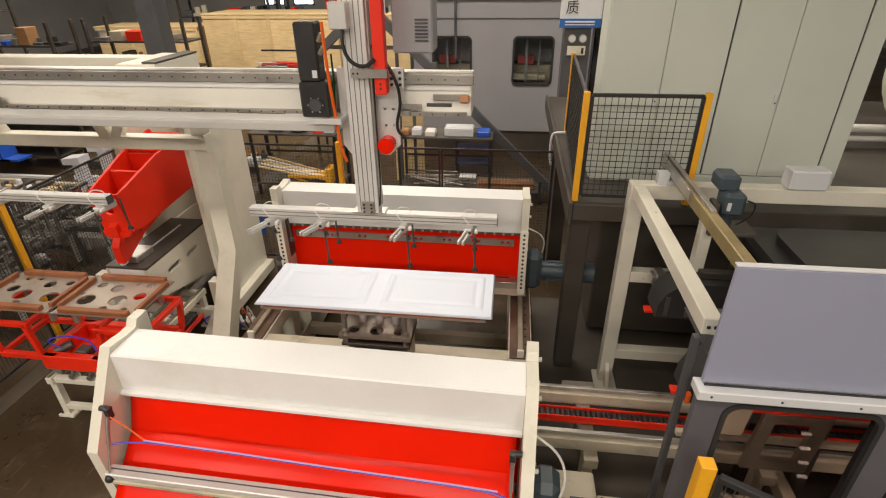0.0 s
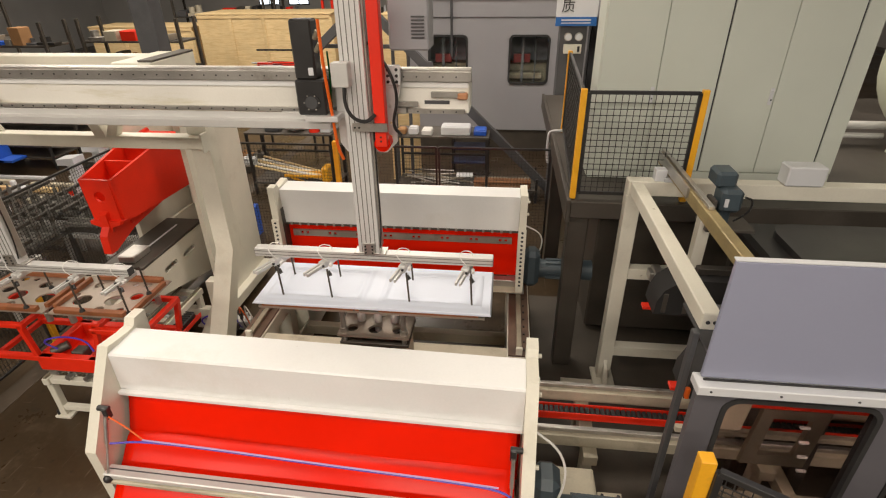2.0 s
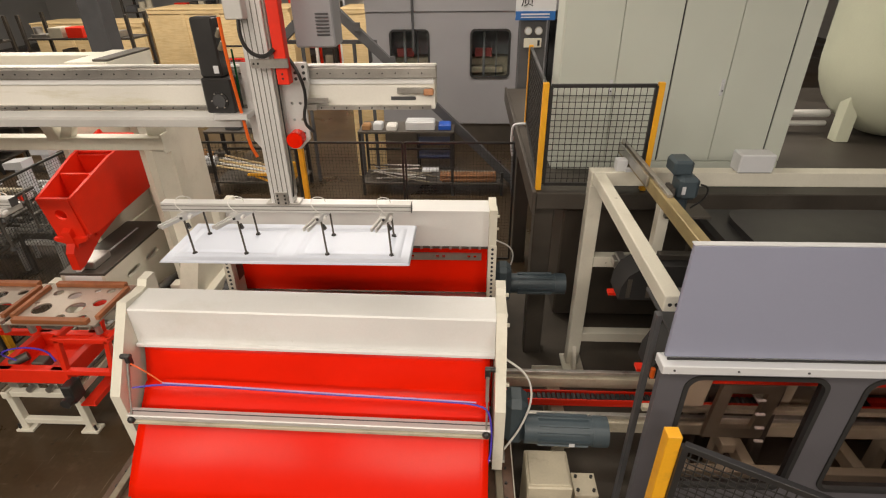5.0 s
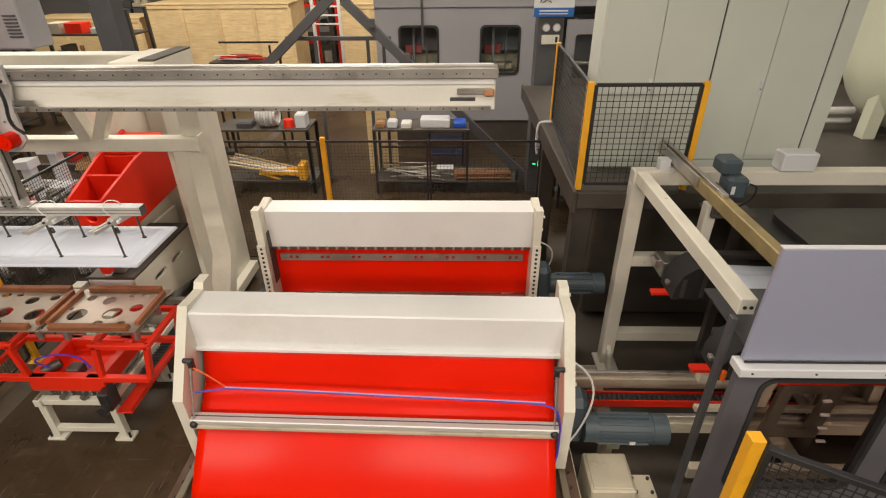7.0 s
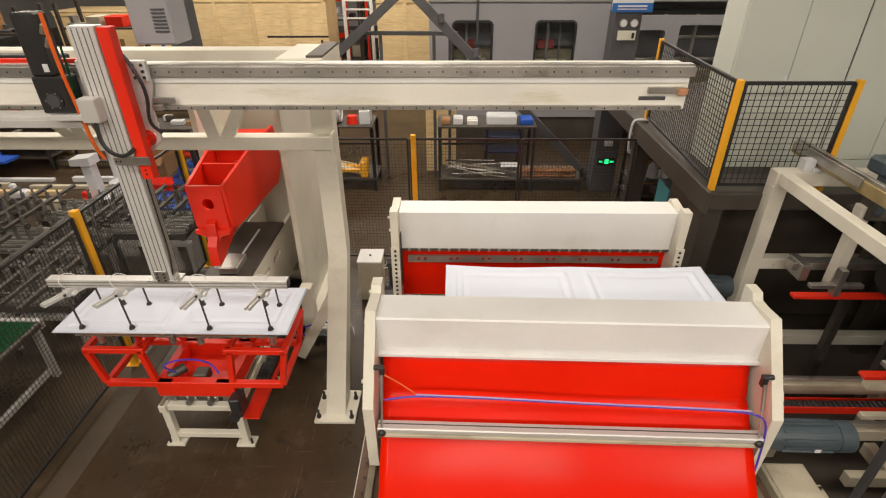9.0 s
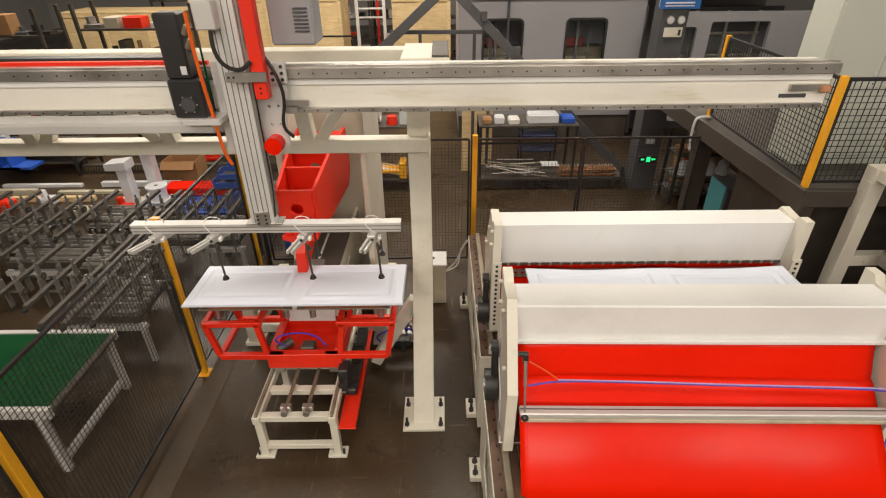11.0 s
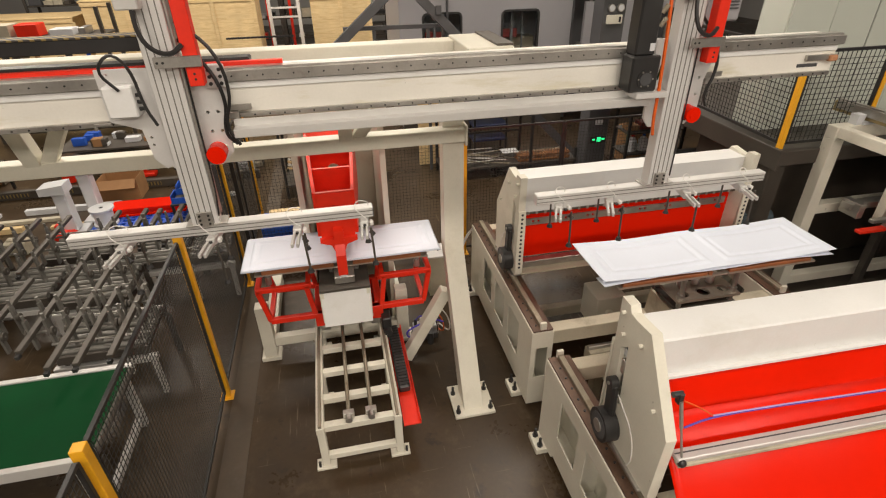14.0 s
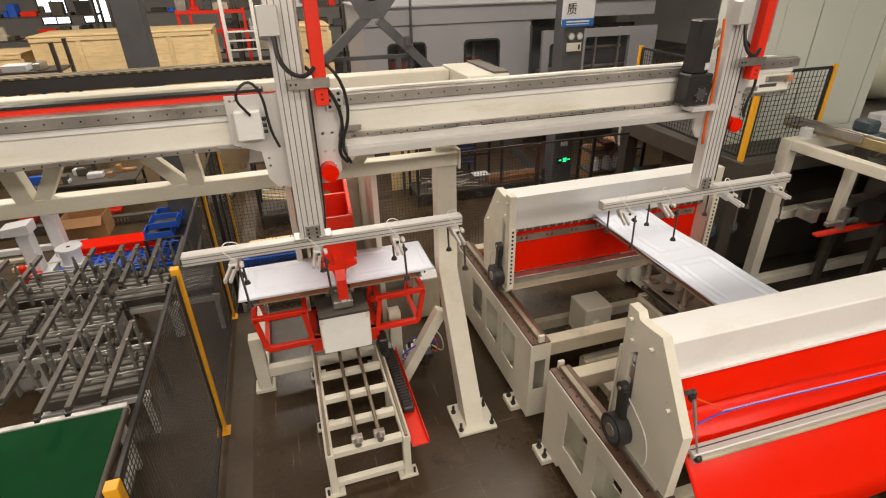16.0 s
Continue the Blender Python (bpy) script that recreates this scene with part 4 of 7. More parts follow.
for x in (-1.6, -0.3, 1.0, 2.4, 3.8):
    part("cross_member", S().box(x - 0.06, x + 0.06, 2.95, 3.8, 0.48, 0.58, 0.006), OLDCREAM, track)
    for y in (3.11, 3.64):
        part("track_leg", S().box(x - 0.05, x + 0.05, y - 0.05, y + 0.05, 0.0, 0.48, 0.005), OLDCREAM, track)


# ---- formed door skins ----
def skin(name, length, width, label, sag=0.0, turned=0.0):
    """A thin white skin with two framed panels pressed into it."""
    sh = Shape()
    nx, ny = 150, 56
    def ramp(d, a, b):
        f = min(1, max(0, (d - a) / (b - a)))
        return f * f * (3 - 2 * f)
    grid = []
    for j in range(ny + 1):
        row = []
        for i in range(nx + 1):
            u, v = i / nx, j / ny
            x, y = (u - 0.5) * length, (v - 0.5) * width
            cx = length * 0.245
            dx, dy = length * 0.215 - abs(abs(x) - cx), width * 0.39 - abs(y)
            d = min(dx, dy)
            z = 0.011 * ramp(d, 0.0, 0.018) - 0.011 * ramp(d, 0.040, 0.062) + 0.008 * ramp(d, 0.075, 0.10)
            z += sag * (math.cos(u * math.pi * 4) * 0.5 + (2 * v - 1) ** 2 * 0.5 + (2 * u - 1) ** 4)
            edge = min(length / 2 - abs(x), width / 2 - abs(y))
            z -= turned * (1 - ramp(edge, 0.0, 0.012))
            row.append(sh.bm.verts.new((x, y, z)))
        grid.append(row)
    for r0, r1 in zip(grid, grid[1:]):
        for i in range(nx):
            sh.bm.faces.new((r0[i], r0[i + 1], r1[i + 1], r1[i]))
    ob = new(name, mesh_of(name, sh, SHEETW))
    mod = ob.modifiers.new("thick", "SOLIDIFY")
    mod.thickness, mod.offset = 0.004, -1
    return tagged(ob, label, "door skin", "door skins")


skin_1 = skin("door_skin", 1.97, 0.66, "white formed door skin with two pressed panels", 0.0, 0.016)
skin_2 = skin("door_skin", 2.20, 0.62, "white unfolded door skin with two pressed panels and wavy edges", 0.012, 0.0)

fl = Shape()
strips = []
for j in range(3):
    row = []
    for i in range(61):
        u = i / 60
        row.append(fl.bm.verts.new(((u - 0.5) * 2.18, -0.075 * j, 0.012 * (math.cos(u * math.pi * 4) * 0.5 + 0.5 + (2 * u - 1) ** 4) + 0.0025 * j)))
    strips.append(row)
for r0, r1 in zip(strips, strips[1:]):
    for i in range(60):
        fl.bm.faces.new((r0[i], r0[i + 1], r1[i + 1], r1[i]))
flap = part("edge_flap", fl, SHEETW, skin_2, "flat edge flap, folded under later", at=pose(0, -0.309, 0))
fm = flap.modifiers.new("thick", "SOLIDIFY")
fm.thickness, fm.offset = 0.004, -1


# ---- red cart on its floor track ----
cart = thing("press_cart", "red tubular cart with two drilled support plates", "cart")
CX = -4.02
for s in (-1, 1):
    xo, xi = CX + s * 0.86, CX + s * 0.38
    for y in (3.42, 3.99):
        part("upper_tube", S().beam((CX + s * 0.895, y, 1.19), (CX + s * 0.35, y, 1.19), 0.05, 0.05), REDP, cart)
        part("lower_tube", S().beam((CX + s * 0.81, y, 0.80), (CX + s * 0.20, y, 0.80), 0.055, 0.06), REDP, cart)
        part("end_post", S().beam((CX + s * 0.88, y, 1.19), (CX + s * 0.81, y, 0.81), 0.05, 0.05, up=(0, 1, 0)), REDP, cart)
        part("inner_post", S().beam((CX + s * 0.40, y, 1.19), (CX + s * 0.35, y, 0.81), 0.05, 0.05, up=(0, 1, 0)), REDP, cart)
    part("side_tube", S().beam((CX + s * 0.88, 3.42, 1.19), (CX + s * 0.88, 3.99, 1.19), 0.05, 0.05), REDP, cart)
    part("side_tube", S().beam((CX + s * 0.81, 3.42, 0.80), (CX + s * 0.81, 3.99, 0.80), 0.05, 0.05), REDP, cart)
    part("side_tube", S().beam((CX + s * 0.38, 3.42, 1.19), (CX + s * 0.38, 3.99, 1.19), 0.05, 0.05), REDP, cart)
    sp = S().prism([(CX + s * 0.445 - 0.42, 3.37), (CX + s * 0.445 + 0.42, 3.37), (CX + s * 0.445 + 0.42, 4.02), (CX + s * 0.445 - 0.42, 4.02)], 1.385, 1.40, "z", holes=[circle(CX + s * 0.445 + s * a * 0.88, 3.695 + b * 1.08, r, 20) for a, b, r in PLATE_SPOTS])
    part("support_plate", sp, PLATE, cart, "drilled support plate with round holes")
    for y in (3.40, 3.99):
        part("edge_strip", S().box(CX + s * 0.445 - 0.35, CX + s * 0.445 + 0.35, y - 0.03, y + 0.03, 1.40, 1.445, 0.004), BAKELITE, cart, "brown edge strip")
    for q in (-1, 1):
        part("edge_strip", S().box(CX + s * 0.445 + q * 0.40 - 0.02, CX + s * 0.445 + q * 0.40 + 0.02, 3.45, 3.94, 1.40, 1.445, 0.004), BAKELITE, cart)
        for y in (3.50, 3.88):
            part("leveller", S().rod((CX + s * 0.445 + q * 0.32, y, 1.21), (CX + s * 0.445 + q * 0.32, y, 1.385), 0.016, 10).rod((CX + s * 0.445 + q * 0.32, y, 1.21), (CX + s * 0.445 + q * 0.32, y, 1.30), 0.03, 10), STEEL, cart)
part("centre_box", S().box(CX - 0.36, CX + 0.36, 3.39, 3.47, 0.66, 0.83, 0.006).box(CX - 0.36, CX + 0.36, 3.93, 4.01, 0.66, 0.83, 0.006).box(CX - 0.36, CX - 0.28, 3.47, 3.93, 0.66, 0.83, 0.006).box(CX + 0.28, CX + 0.36, 3.47, 3.93, 0.66, 0.83, 0.006).box(CX - 0.28, CX + 0.28, 3.47, 3.93, 0.66, 0.68, 0.003), REDP, cart, "red open centre box")
part("pump", S().rod((CX - 0.28, 3.50, 0.80), (CX - 0.16, 3.60, 0.83), 0.045, 16).box(CX - 0.05, CX + 0.08, 3.48, 3.60, 0.74, 0.84, 0.01), DARKSTEEL, cart)
part("hose", S().tube([(CX - 0.2, 3.5, 0.85), (CX - 0.3, 3.45, 0.98), (CX - 0.1, 3.5, 1.02), (CX + 0.1, 3.55, 0.95), (CX + 0.2, 3.5, 0.85)], 0.009), BLUEHOSE, cart)
part("bearing_block", S().box(CX - 0.32, CX - 0.22, 3.41, 3.97, 0.58, 0.66, 0.006).box(CX + 0.22, CX + 0.32, 3.41, 3.97, 0.58, 0.66, 0.006).box(CX - 0.36, CX + 0.36, 3.40, 3.99, 0.645, 0.66, 0.002), STEEL, cart)
part("cart_drive", S().box(CX + 0.33, CX + 0.43, 3.28, 3.44, 0.50, 0.72, 0.012).rod((CX + 0.38, 3.30, 0.56), (CX + 0.38, 3.22, 0.56), 0.05, 18), BLACK, cart, "black drive motor")

ct = thing("cart_track", "cream welded floor frame with two steel rails", "rail frame")
for x in (CX - 0.36, CX + 0.33):
    part("long_tube", S().box(x - 0.035, x + 0.035, 3.36, 5.15, 0.47, 0.55, 0.005), CREAM, ct)
    for y in (3.42, 4.25, 5.08):
        part("leg", S().box(x - 0.035, x + 0.035, y - 0.035, y + 0.035, 0.03, 0.47, 0.005), CREAM, ct)
        part("foot", S().box(x - 0.09, x + 0.09, y - 0.06, y + 0.06, 0.0, 0.03, 0.004), CREAM, ct)
        part("foot_bolt", S().rod((x + (0.06 if x > CX else -0.06), y - 0.03, 0.02), (x + (0.06 if x > CX else -0.06), y - 0.03, 0.09), 0.012, 8), BLACK, ct)
    part("rail", S().box(x - 0.014, x + 0.014, 3.37, 5.14, 0.55, 0.575, 0.003), OLDSTEEL, ct, "worn steel rail")
for y in (3.42, 3.75, 4.10, 4.45, 4.80, 5.08):
    part("cross_tube", S().box(CX - 0.325, CX + 0.295, y - 0.035, y + 0.035, 0.475, 0.54, 0.004), CREAM, ct)
part("cross_tube", S().box(CX - 0.325, CX + 0.295, 3.39, 3.45, 0.10, 0.16, 0.004), CREAM, ct)
for x in (CX - 0.10, CX + 0.10):
    part("drive_screw", S().rod((x, 3.40, 0.575), (x, 5.1, 0.575), 0.018, 12), OLDSTEEL, ct, "oily drive screw")
    part("screw_bearing", S().box(x - 0.05, x + 0.05, 3.44, 3.50, 0.54, 0.60, 0.006).rod((x, 3.38, 0.575), (x, 3.45, 0.575), 0.03, 14), STEEL, ct)
part("chain_tray", S().box(CX + 0.38, CX + 0.54, 3.36, 4.75, 0.40, 0.415, 0.002).box(CX + 0.53, CX + 0.54, 3.36, 4.75, 0.415, 0.46, 0.002), REDP, ct, "red sheet chain tray")
part("cable_chain", S().box(CX + 0.39, CX + 0.50, 3.75, 4.70, 0.417, 0.50, 0.015), BLACK, ct, "black cable chain")
cc = None
for k in range(22):
    if cc is None:
        cc = part("chain_rib", S().box(-0.056, 0.056, -0.004, 0.004, 0, 0.006, 0), RUBBER, ct, at=pose(CX + 0.445, 3.78 + k * 0.043, 0.501))
    else:
        again(cc, ct, pose(CX + 0.445, 3.78 + k * 0.043, 0.501))

# ---- press with a nodding red head ----
press = thing("corner_press", "cream press frame with a nodding red head", "press")
part("column_plate", S().prism([(5.25, 0.1), (6.5, 0.1), (6.5, 2.9), (5.25, 2.9)], -3.52, -3.46), CREAM, press, "tall cream side plate")
part("column_plate", S().prism([(5.25, 0.1), (6.5, 0.1), (6.5, 2.9), (5.25, 2.9)], -4.40, -4.34), CREAM, press)
part("back_plate", S().box(-4.34, -3.52, 6.40, 6.46, 0.1, 2.9, 0.006), CREAM, press)
ob_ = [rounded(y, y + 0.26, 1.0, 1.07, 0.03, 3) for y in (4.75, 5.15)]
for x in (-4.26, -3.80):
    part("jaw_side", S().prism([(4.42, 0.88), (4.55, 0.80), (5.6, 0.55), (6.3, 0.55), (6.3, 1.24), (4.42, 1.24)], x - 0.02, x + 0.02, holes=ob_), CREAM, press, "cream lower jaw with slots")
part("jaw_front", S().beam((CX - 0.01, 4.38, 0.86), (CX - 0.01, 4.44, 1.24), 0.02, 0.48, 0.004, up=(1, 0, 0)), WHITE, press, "white front cover")
part("jaw_top", S().box(-4.28, -3.78, 4.42, 5.7, 1.241, 1.275, 0.004), DARKSTEEL, press, "dark steel jaw top")
part("jaw_die", S().box(CX - 0.10, CX + 0.10, 4.50, 4.80, 1.276, 1.36, 0.01), STEEL, press)
part("die_strip", S().box(CX - 0.012, CX + 0.012, 4.80, 5.5, 1.276, 1.284, 0.002), SIGNW, press, "bright die strip")
for x in (-4.98, -3.42):
    part("base_leg", S().box(x - 0.07, x + 0.07, 5.0, 5.14, 0.05, 0.75, 0.006), CREAM, press)
    part("base_foot", S().box(x - 0.11, x + 0.11, 4.98, 5.18, 0.0, 0.05, 0.004), CREAM, press)
    part("base_rail", S().box(x - 0.07, x + 0.07, 5.14, 6.5, 0.10, 0.24, 0.006), CREAM, press)
part("base_beam", S().box(-4.91, -3.49, 5.02, 5.12, 0.18, 0.30, 0.006), CREAM, press)
part("air_unit", S().box(-3.35, -3.05, 4.72, 4.82, 0.20, 0.28, 0.006).rod((-3.28, 4.72, 0.14), (-3.28, 4.72, 0.30), 0.035, 14).rod((-3.14, 4.72, 0.14), (-3.14, 4.72, 0.30), 0.035, 14), BLACK, press)
part("air_hose", S().tube([(-3.35, 4.7, 0.25), (-3.45, 4.65, 0.40), (-3.30, 4.62, 0.52), (-3.10, 4.64, 0.55), (-3.0, 4.66, 0.48)], 0.010), BLUEHOSE, press, "blue air hose")
HINGE = (CX, 5.75, 2.05)
hd = S()
W = 0.265
side = [(-1.27, -0.20), (-1.30, 0.25), (-0.60, 0.38), (0.05, 0.42), (0.12, 0.25), (0.10, -0.10), (-0.05, -0.24), (-1.15, -0.24)]
FW = 0.185
hd.prism([(-FW + 0.03, -0.20), (FW - 0.03, -0.20), (FW - 0.03, 0.25), (-FW + 0.03, 0.25)], -1.30, -1.27, "y", holes=[circle(0, 0.06, 0.06, 24)])
head = part("press_head", hd, REDP, press, "open red welded head with a round hole", at=pose(*HINGE))
lean = math.degrees(math.atan2(W - FW, 1.28))
part("head_side", S().prism(side, -0.03, 0.0), REDP, head, at=pose(W, 0, 0, 0, 0, -lean))
part("head_side", S().prism(side, 0.0, 0.03), REDP, head, at=pose(-W, 0, 0, 0, 0, lean))


def half(y):
    return FW + (W - FW) * (y + 1.28) / 1.28 - 0.034


for y0, y1, z0, z1 in ((-0.88, -0.85, -0.22, 0.31), (-1.268, 0.05, -0.26, -0.23), (-0.465, 0.05, 0.35, 0.38)):
    part("head_web", S().prism([(-half(y0), y0), (half(y0), y0), (half(y1), y1), (-half(y1), y1)], z0, z1, "z"), REDP, head)
HB = half(-0.5)
part("back_web", S().prism([(-HB, -0.22), (HB, -0.22), (HB, 0.345), (-HB, 0.345)], -0.50, -0.47, "y", holes=[circle(0.02, 0.15, 0.06, 20)]), REDP, head, "red web with a round hole")
part("jaw_tip", S().prism([(-1.30, -0.10), (-1.10, -0.235), (-0.1, -0.265), (-0.1, -0.31), (-1.0, -0.42), (-1.36, -0.54), (-1.45, -0.54), (-1.43, -0.34), (-1.36, -0.26), (-1.36, -0.12)], -0.045, 0.045), REDP, head, "red pressing jaw")
part("jaw_pad", S().box(-0.03, 0.03, -1.44, -1.37, -0.575, -0.541, 0.004), SIGNW, head)
part("jaw_block", S().prism([(-0.17, -0.20), (0.17, -0.20), (0.17, -0.235), (0.07, -0.27), (0.05, -0.33), (-0.05, -0.33), (-0.07, -0.27), (-0.17, -0.235)], -1.345, -1.302, "y"), REDP, head)
for k in range(5):
    part("jaw_tab", S().box(-0.07, 0.07, -1.05 + k * 0.19, -1.01 + k * 0.19, -0.36 + 0.018 * k, -0.31 + 0.018 * k, 0.003), REDP, head)


# ---- fences ----
def mesh_panel(parent, a, b, z0, z1, pitch, r=0.0019, frame_r=0.014):
    """A framed wire panel from a to b (x, y)."""
    a, b = Vector((*a, 0)), Vector((*b, 0))
    d = (b - a)
    L = d.length
    d.normalize()
    fr = S().beam(a + Vector((0, 0, z0)), b + Vector((0, 0, z0)), 2 * frame_r, 2 * frame_r, 0.002).beam(a + Vector((0, 0, z1)), b + Vector((0, 0, z1)), 2 * frame_r, 2 * frame_r, 0.002)
    fr.beam(a + Vector((0, 0, z0)), a + Vector((0, 0, z1)), 2 * frame_r, 2 * frame_r, 0.002).beam(b + Vector((0, 0, z0)), b + Vector((0, 0, z1)), 2 * frame_r, 2 * frame_r, 0.002)
    part("panel_frame", fr, BLACK, parent, "black panel frame")
    verts, faces = [], []
    def bar(p, q, u, w):
        n = len(verts)
        for e in (p, q):
            verts.extend([tuple(e + u * r + w * r), tuple(e - u * r + w * r), tuple(e - u * r - w * r), tuple(e + u * r - w * r)])
        faces.extend([(n + k, n + (k + 1) % 4, n + 4 + (k + 1) % 4, n + 4 + k) for k in range(4)])
    nrm = d.cross(Vector((0, 0, 1)))
    for i in range(1, int(L / pitch)):
        p = a + d * (i * pitch)
        bar(p + Vector((0, 0, z0)), p + Vector((0, 0, z1)), d, nrm)
    for j in range(1, int((z1 - z0) / pitch)):
        z = Vector((0, 0, z0 + j * pitch))
        bar(a + z, b + z, Vector((0, 0, 1)), nrm)
    me = bpy.data.meshes.new("wire_mesh")
    me.from_pydata(verts, [], faces)
    me.materials.append(WIRE)
    ob = new("wire_mesh", me)
    ob.parent = parent
    return ob


def fence_post(parent, x, y, z0, z1, w=0.06, mat=None, foot=True):
    s = S().box(x - w / 2, x + w / 2, y - w / 2, y + w / 2, z0 + 0.008, z1, 0.004)
    p = part("post", s, mat or YELLOW, parent, "yellow square post" if mat is None else "")
    if foot:
        part("post_foot", S().box(x - 0.07, x + 0.07, y - 0.07, y + 0.07, z0, z0 + 0.01, 0.002).prism([(x - 0.065, z0 + 0.01), (x - 0.03, z0 + 0.01), (x - 0.03, z0 + 0.11)], y - 0.004, y + 0.004, "y"), mat or YELLOW, parent)
    return p


f = thing("safety_fence", "black wire mesh safety fence with yellow posts on the floor", "fence", "safety fences")
FX = -5.42
ys = [0.0, 2.25, 4.53, 6.70, 8.9]
for y in ys:
    fence_post(f, FX, y, 0.0, 2.0, 0.07)
for y0, y1 in zip(ys, ys[1:]):
    mesh_panel(f, (FX, y0 + 0.07), (FX, y1 - 0.07), 0.12, 1.95, 0.042)
f = thing("safety_fence", "black wire mesh safety fence behind the forming machines", "fence", "safety fences")
fence_post(f, -2.22, 6.82, 0.0, 2.03, 0.07)
fence_post(f, -5.3, 6.82, 0.0, 2.0, 0.05, BLACK)
xs = [-5.25, -3.75, -2.28, -0.75, 0.82]
for x0, x1 in zip(xs, xs[1:]):
    mesh_panel(f, (x0 + 0.02, 6.82), (x1 - 0.02, 6.82), 0.12, 1.97, 0.048, 0.0016)
f = thing("guard_rail", "black wire guard panels with yellow posts on the dark platform", "fence", "safety fences")
for x, y in ((0.86, 4.74), (1.90, 4.74), (0.96, 7.05)):
    fence_post(f, x, y, 2.15, 3.21, 0.055, foot=False)
mesh_panel(f, (0.91, 4.74), (1.86, 4.74), 2.22, 3.18, 0.058, 0.003, 0.016)
mesh_panel(f, (0.86, 4.79), (0.96, 7.0), 2.22, 3.18, 0.058, 0.003, 0.016)
f = thing("safety_fence", "short dark fence panel with a yellow post by the enclosure", "fence", "safety fences")
fence_post(f, 1.31, 1.90, 0.0, 1.90, 0.08)
mesh_panel(f, (1.37, 1.86), (2.6, 1.2), 0.12, 1.84, 0.042, 0.003, 0.02)

# ---- dark platform and tall cabinet ----
pf = thing("platform", "black steel machine platform with thick legs", "platform")
part("deck", S().box(0.84, 6.5, 4.66, 9.4, 1.97, 2.15, 0.01), PLATFORM, pf)
part("deck_edge", S().box(0.80, 0.84, 4.64, 9.4, 1.93, 2.17, 0.006), PLATFORM, pf)
for x, y in ((0.95, 4.85), (0.95, 7.0), (3.2, 4.9), (5.6, 4.9)):
    part("leg", S().box(x - 0.1, x + 0.1, y - 0.1, y + 0.1, 0, 1.97, 0.01), PLATFORM, pf)
    part("gusset", S().prism([(y + 0.1, 1.97), (y + 0.55, 1.97), (y + 0.1, 1.5)], x - 0.04, x + 0.04), PLATFORM, pf)
part("lower_housing", S().box(1.3, 6.3, 5.5, 6.6, 0.05, 1.97, 0.02), INSIDE, pf, "black machine housing")
cb = thing("electrical_cabinet", "tall grey-green electrical cabinet with closed doors", "cabinet")
part("body", S().box(1.07, 3.515, 5.374, 5.80, 2.15, 6.2, 0.01), CABINET, cb)
for k, (x0, x1) in enumerate(((1.085, 1.637), (1.643, 2.195), (2.212, 2.757), (2.763, 3.312), (3.329, 3.508))):
    d = part("door", S().box(x0, x1, 5.35, 5.372, 2.25, 6.15, 0.004), CABINET, cb)
    if k in (0, 2):
        part("handle", S().box(x1 - 0.045, x1 - 0.02, 5.33, 5.351, 2.98, 3.08, 0.006).box(x1 - 0.05, x1 - 0.015, 5.343, 5.352, 2.95, 3.11, 0.003), SIGNW, d, "small pale door handle")
        part("keyhole", S().rod((x1 - 0.0325, 5.328, 3.0), (x1 - 0.0325, 5.331, 3.0), 0.008, 10), INK, d)
for x in (2.2035, 3.3205):
    part("door_seal", S().box(x - 0.006, x + 0.006, 5.362, 5.373, 2.25, 6.15, 0), INK, cb)
part("plinth", S().box(1.08, 3.505, 5.352, 5.373, 2.152, 2.24, 0.003), CABINET, cb)

# ---- cream portal and grey enclosure ----
pt = thing("portal_frame", "cream square-tube portal frame with rail and motor", "frame")
part("back_beam", S().box(1.33, 4.6, 4.54, 4.68, 2.28, 2.42, 0.006), CREAM, pt)
part("side_beam", S().box(1.35, 1.455, 2.47, 4.54, 2.305, 2.42, 0.006), CREAM, pt)
for bx in (1.385, 1.425):
    part("beam_bolt", S().rod((bx, 2.464, 2.36), (bx, 2.471, 2.36), 0.012, 8), BLACK, pt)
for x, y in ((1.40, 4.61), (4.4, 4.61)):
    part("leg", S().box(x - 0.07, x + 0.07, y - 0.07, y + 0.07, 0.03, 2.28, 0.006), CREAM, pt)
    part("foot_plate", S().box(x - 0.12, x + 0.12, y - 0.20, y + 0.12, 0.0, 0.03, 0.004), CREAM, pt)
part("foot_gusset", S().prism([(4.54, 0.03), (4.36, 0.03), (4.54, 0.30)], 1.38, 1.42), CREAM, pt)
for z in (0.42, 1.42):
    part("cross_tube", S().box(1.47, 4.5, 4.55, 4.67, z - 0.06, z + 0.06, 0.005), CREAM, pt)
part("angle_plate", S().box(0.92, 1.27, 4.39, 4.46, 0.0, 0.012, 0.002).box(0.92, 1.27, 4.45, 4.462, 0.012, 0.07, 0.002), CREAM, pt, "cream bolted angle plate")
part("guide_rail", S().box(1.68, 1.76, 2.75, 5.0, 2.46, 2.57, 0.006), BRASSY, pt, "worn brown steel guide rail")
part("rail_profile", S().box(1.70, 1.74, 3.6, 5.0, 2.57, 2.60, 0.003).box(1.66, 1.68, 4.0, 4.95, 2.50, 2.59, 0.002), STEEL, pt)
part("rail_stand", S().box(1.64, 1.80, 4.54, 4.68, 2.42, 2.46, 0.004).box(1.56, 1.66, 4.56, 4.66, 2.42, 2.53, 0.004), SIGNW, pt)
part("slide_motor", S().box(1.92, 2.09, 4.12, 4.34, 2.54, 2.68, 0.025).box(1.96, 2.13, 4.02, 4.24, 2.36, 2.56, 0.03).rod((2.04, 4.2, 2.20), (2.04, 4.2, 2.40), 0.08, 20), MOTOR, pt, "blue-grey drive motor")
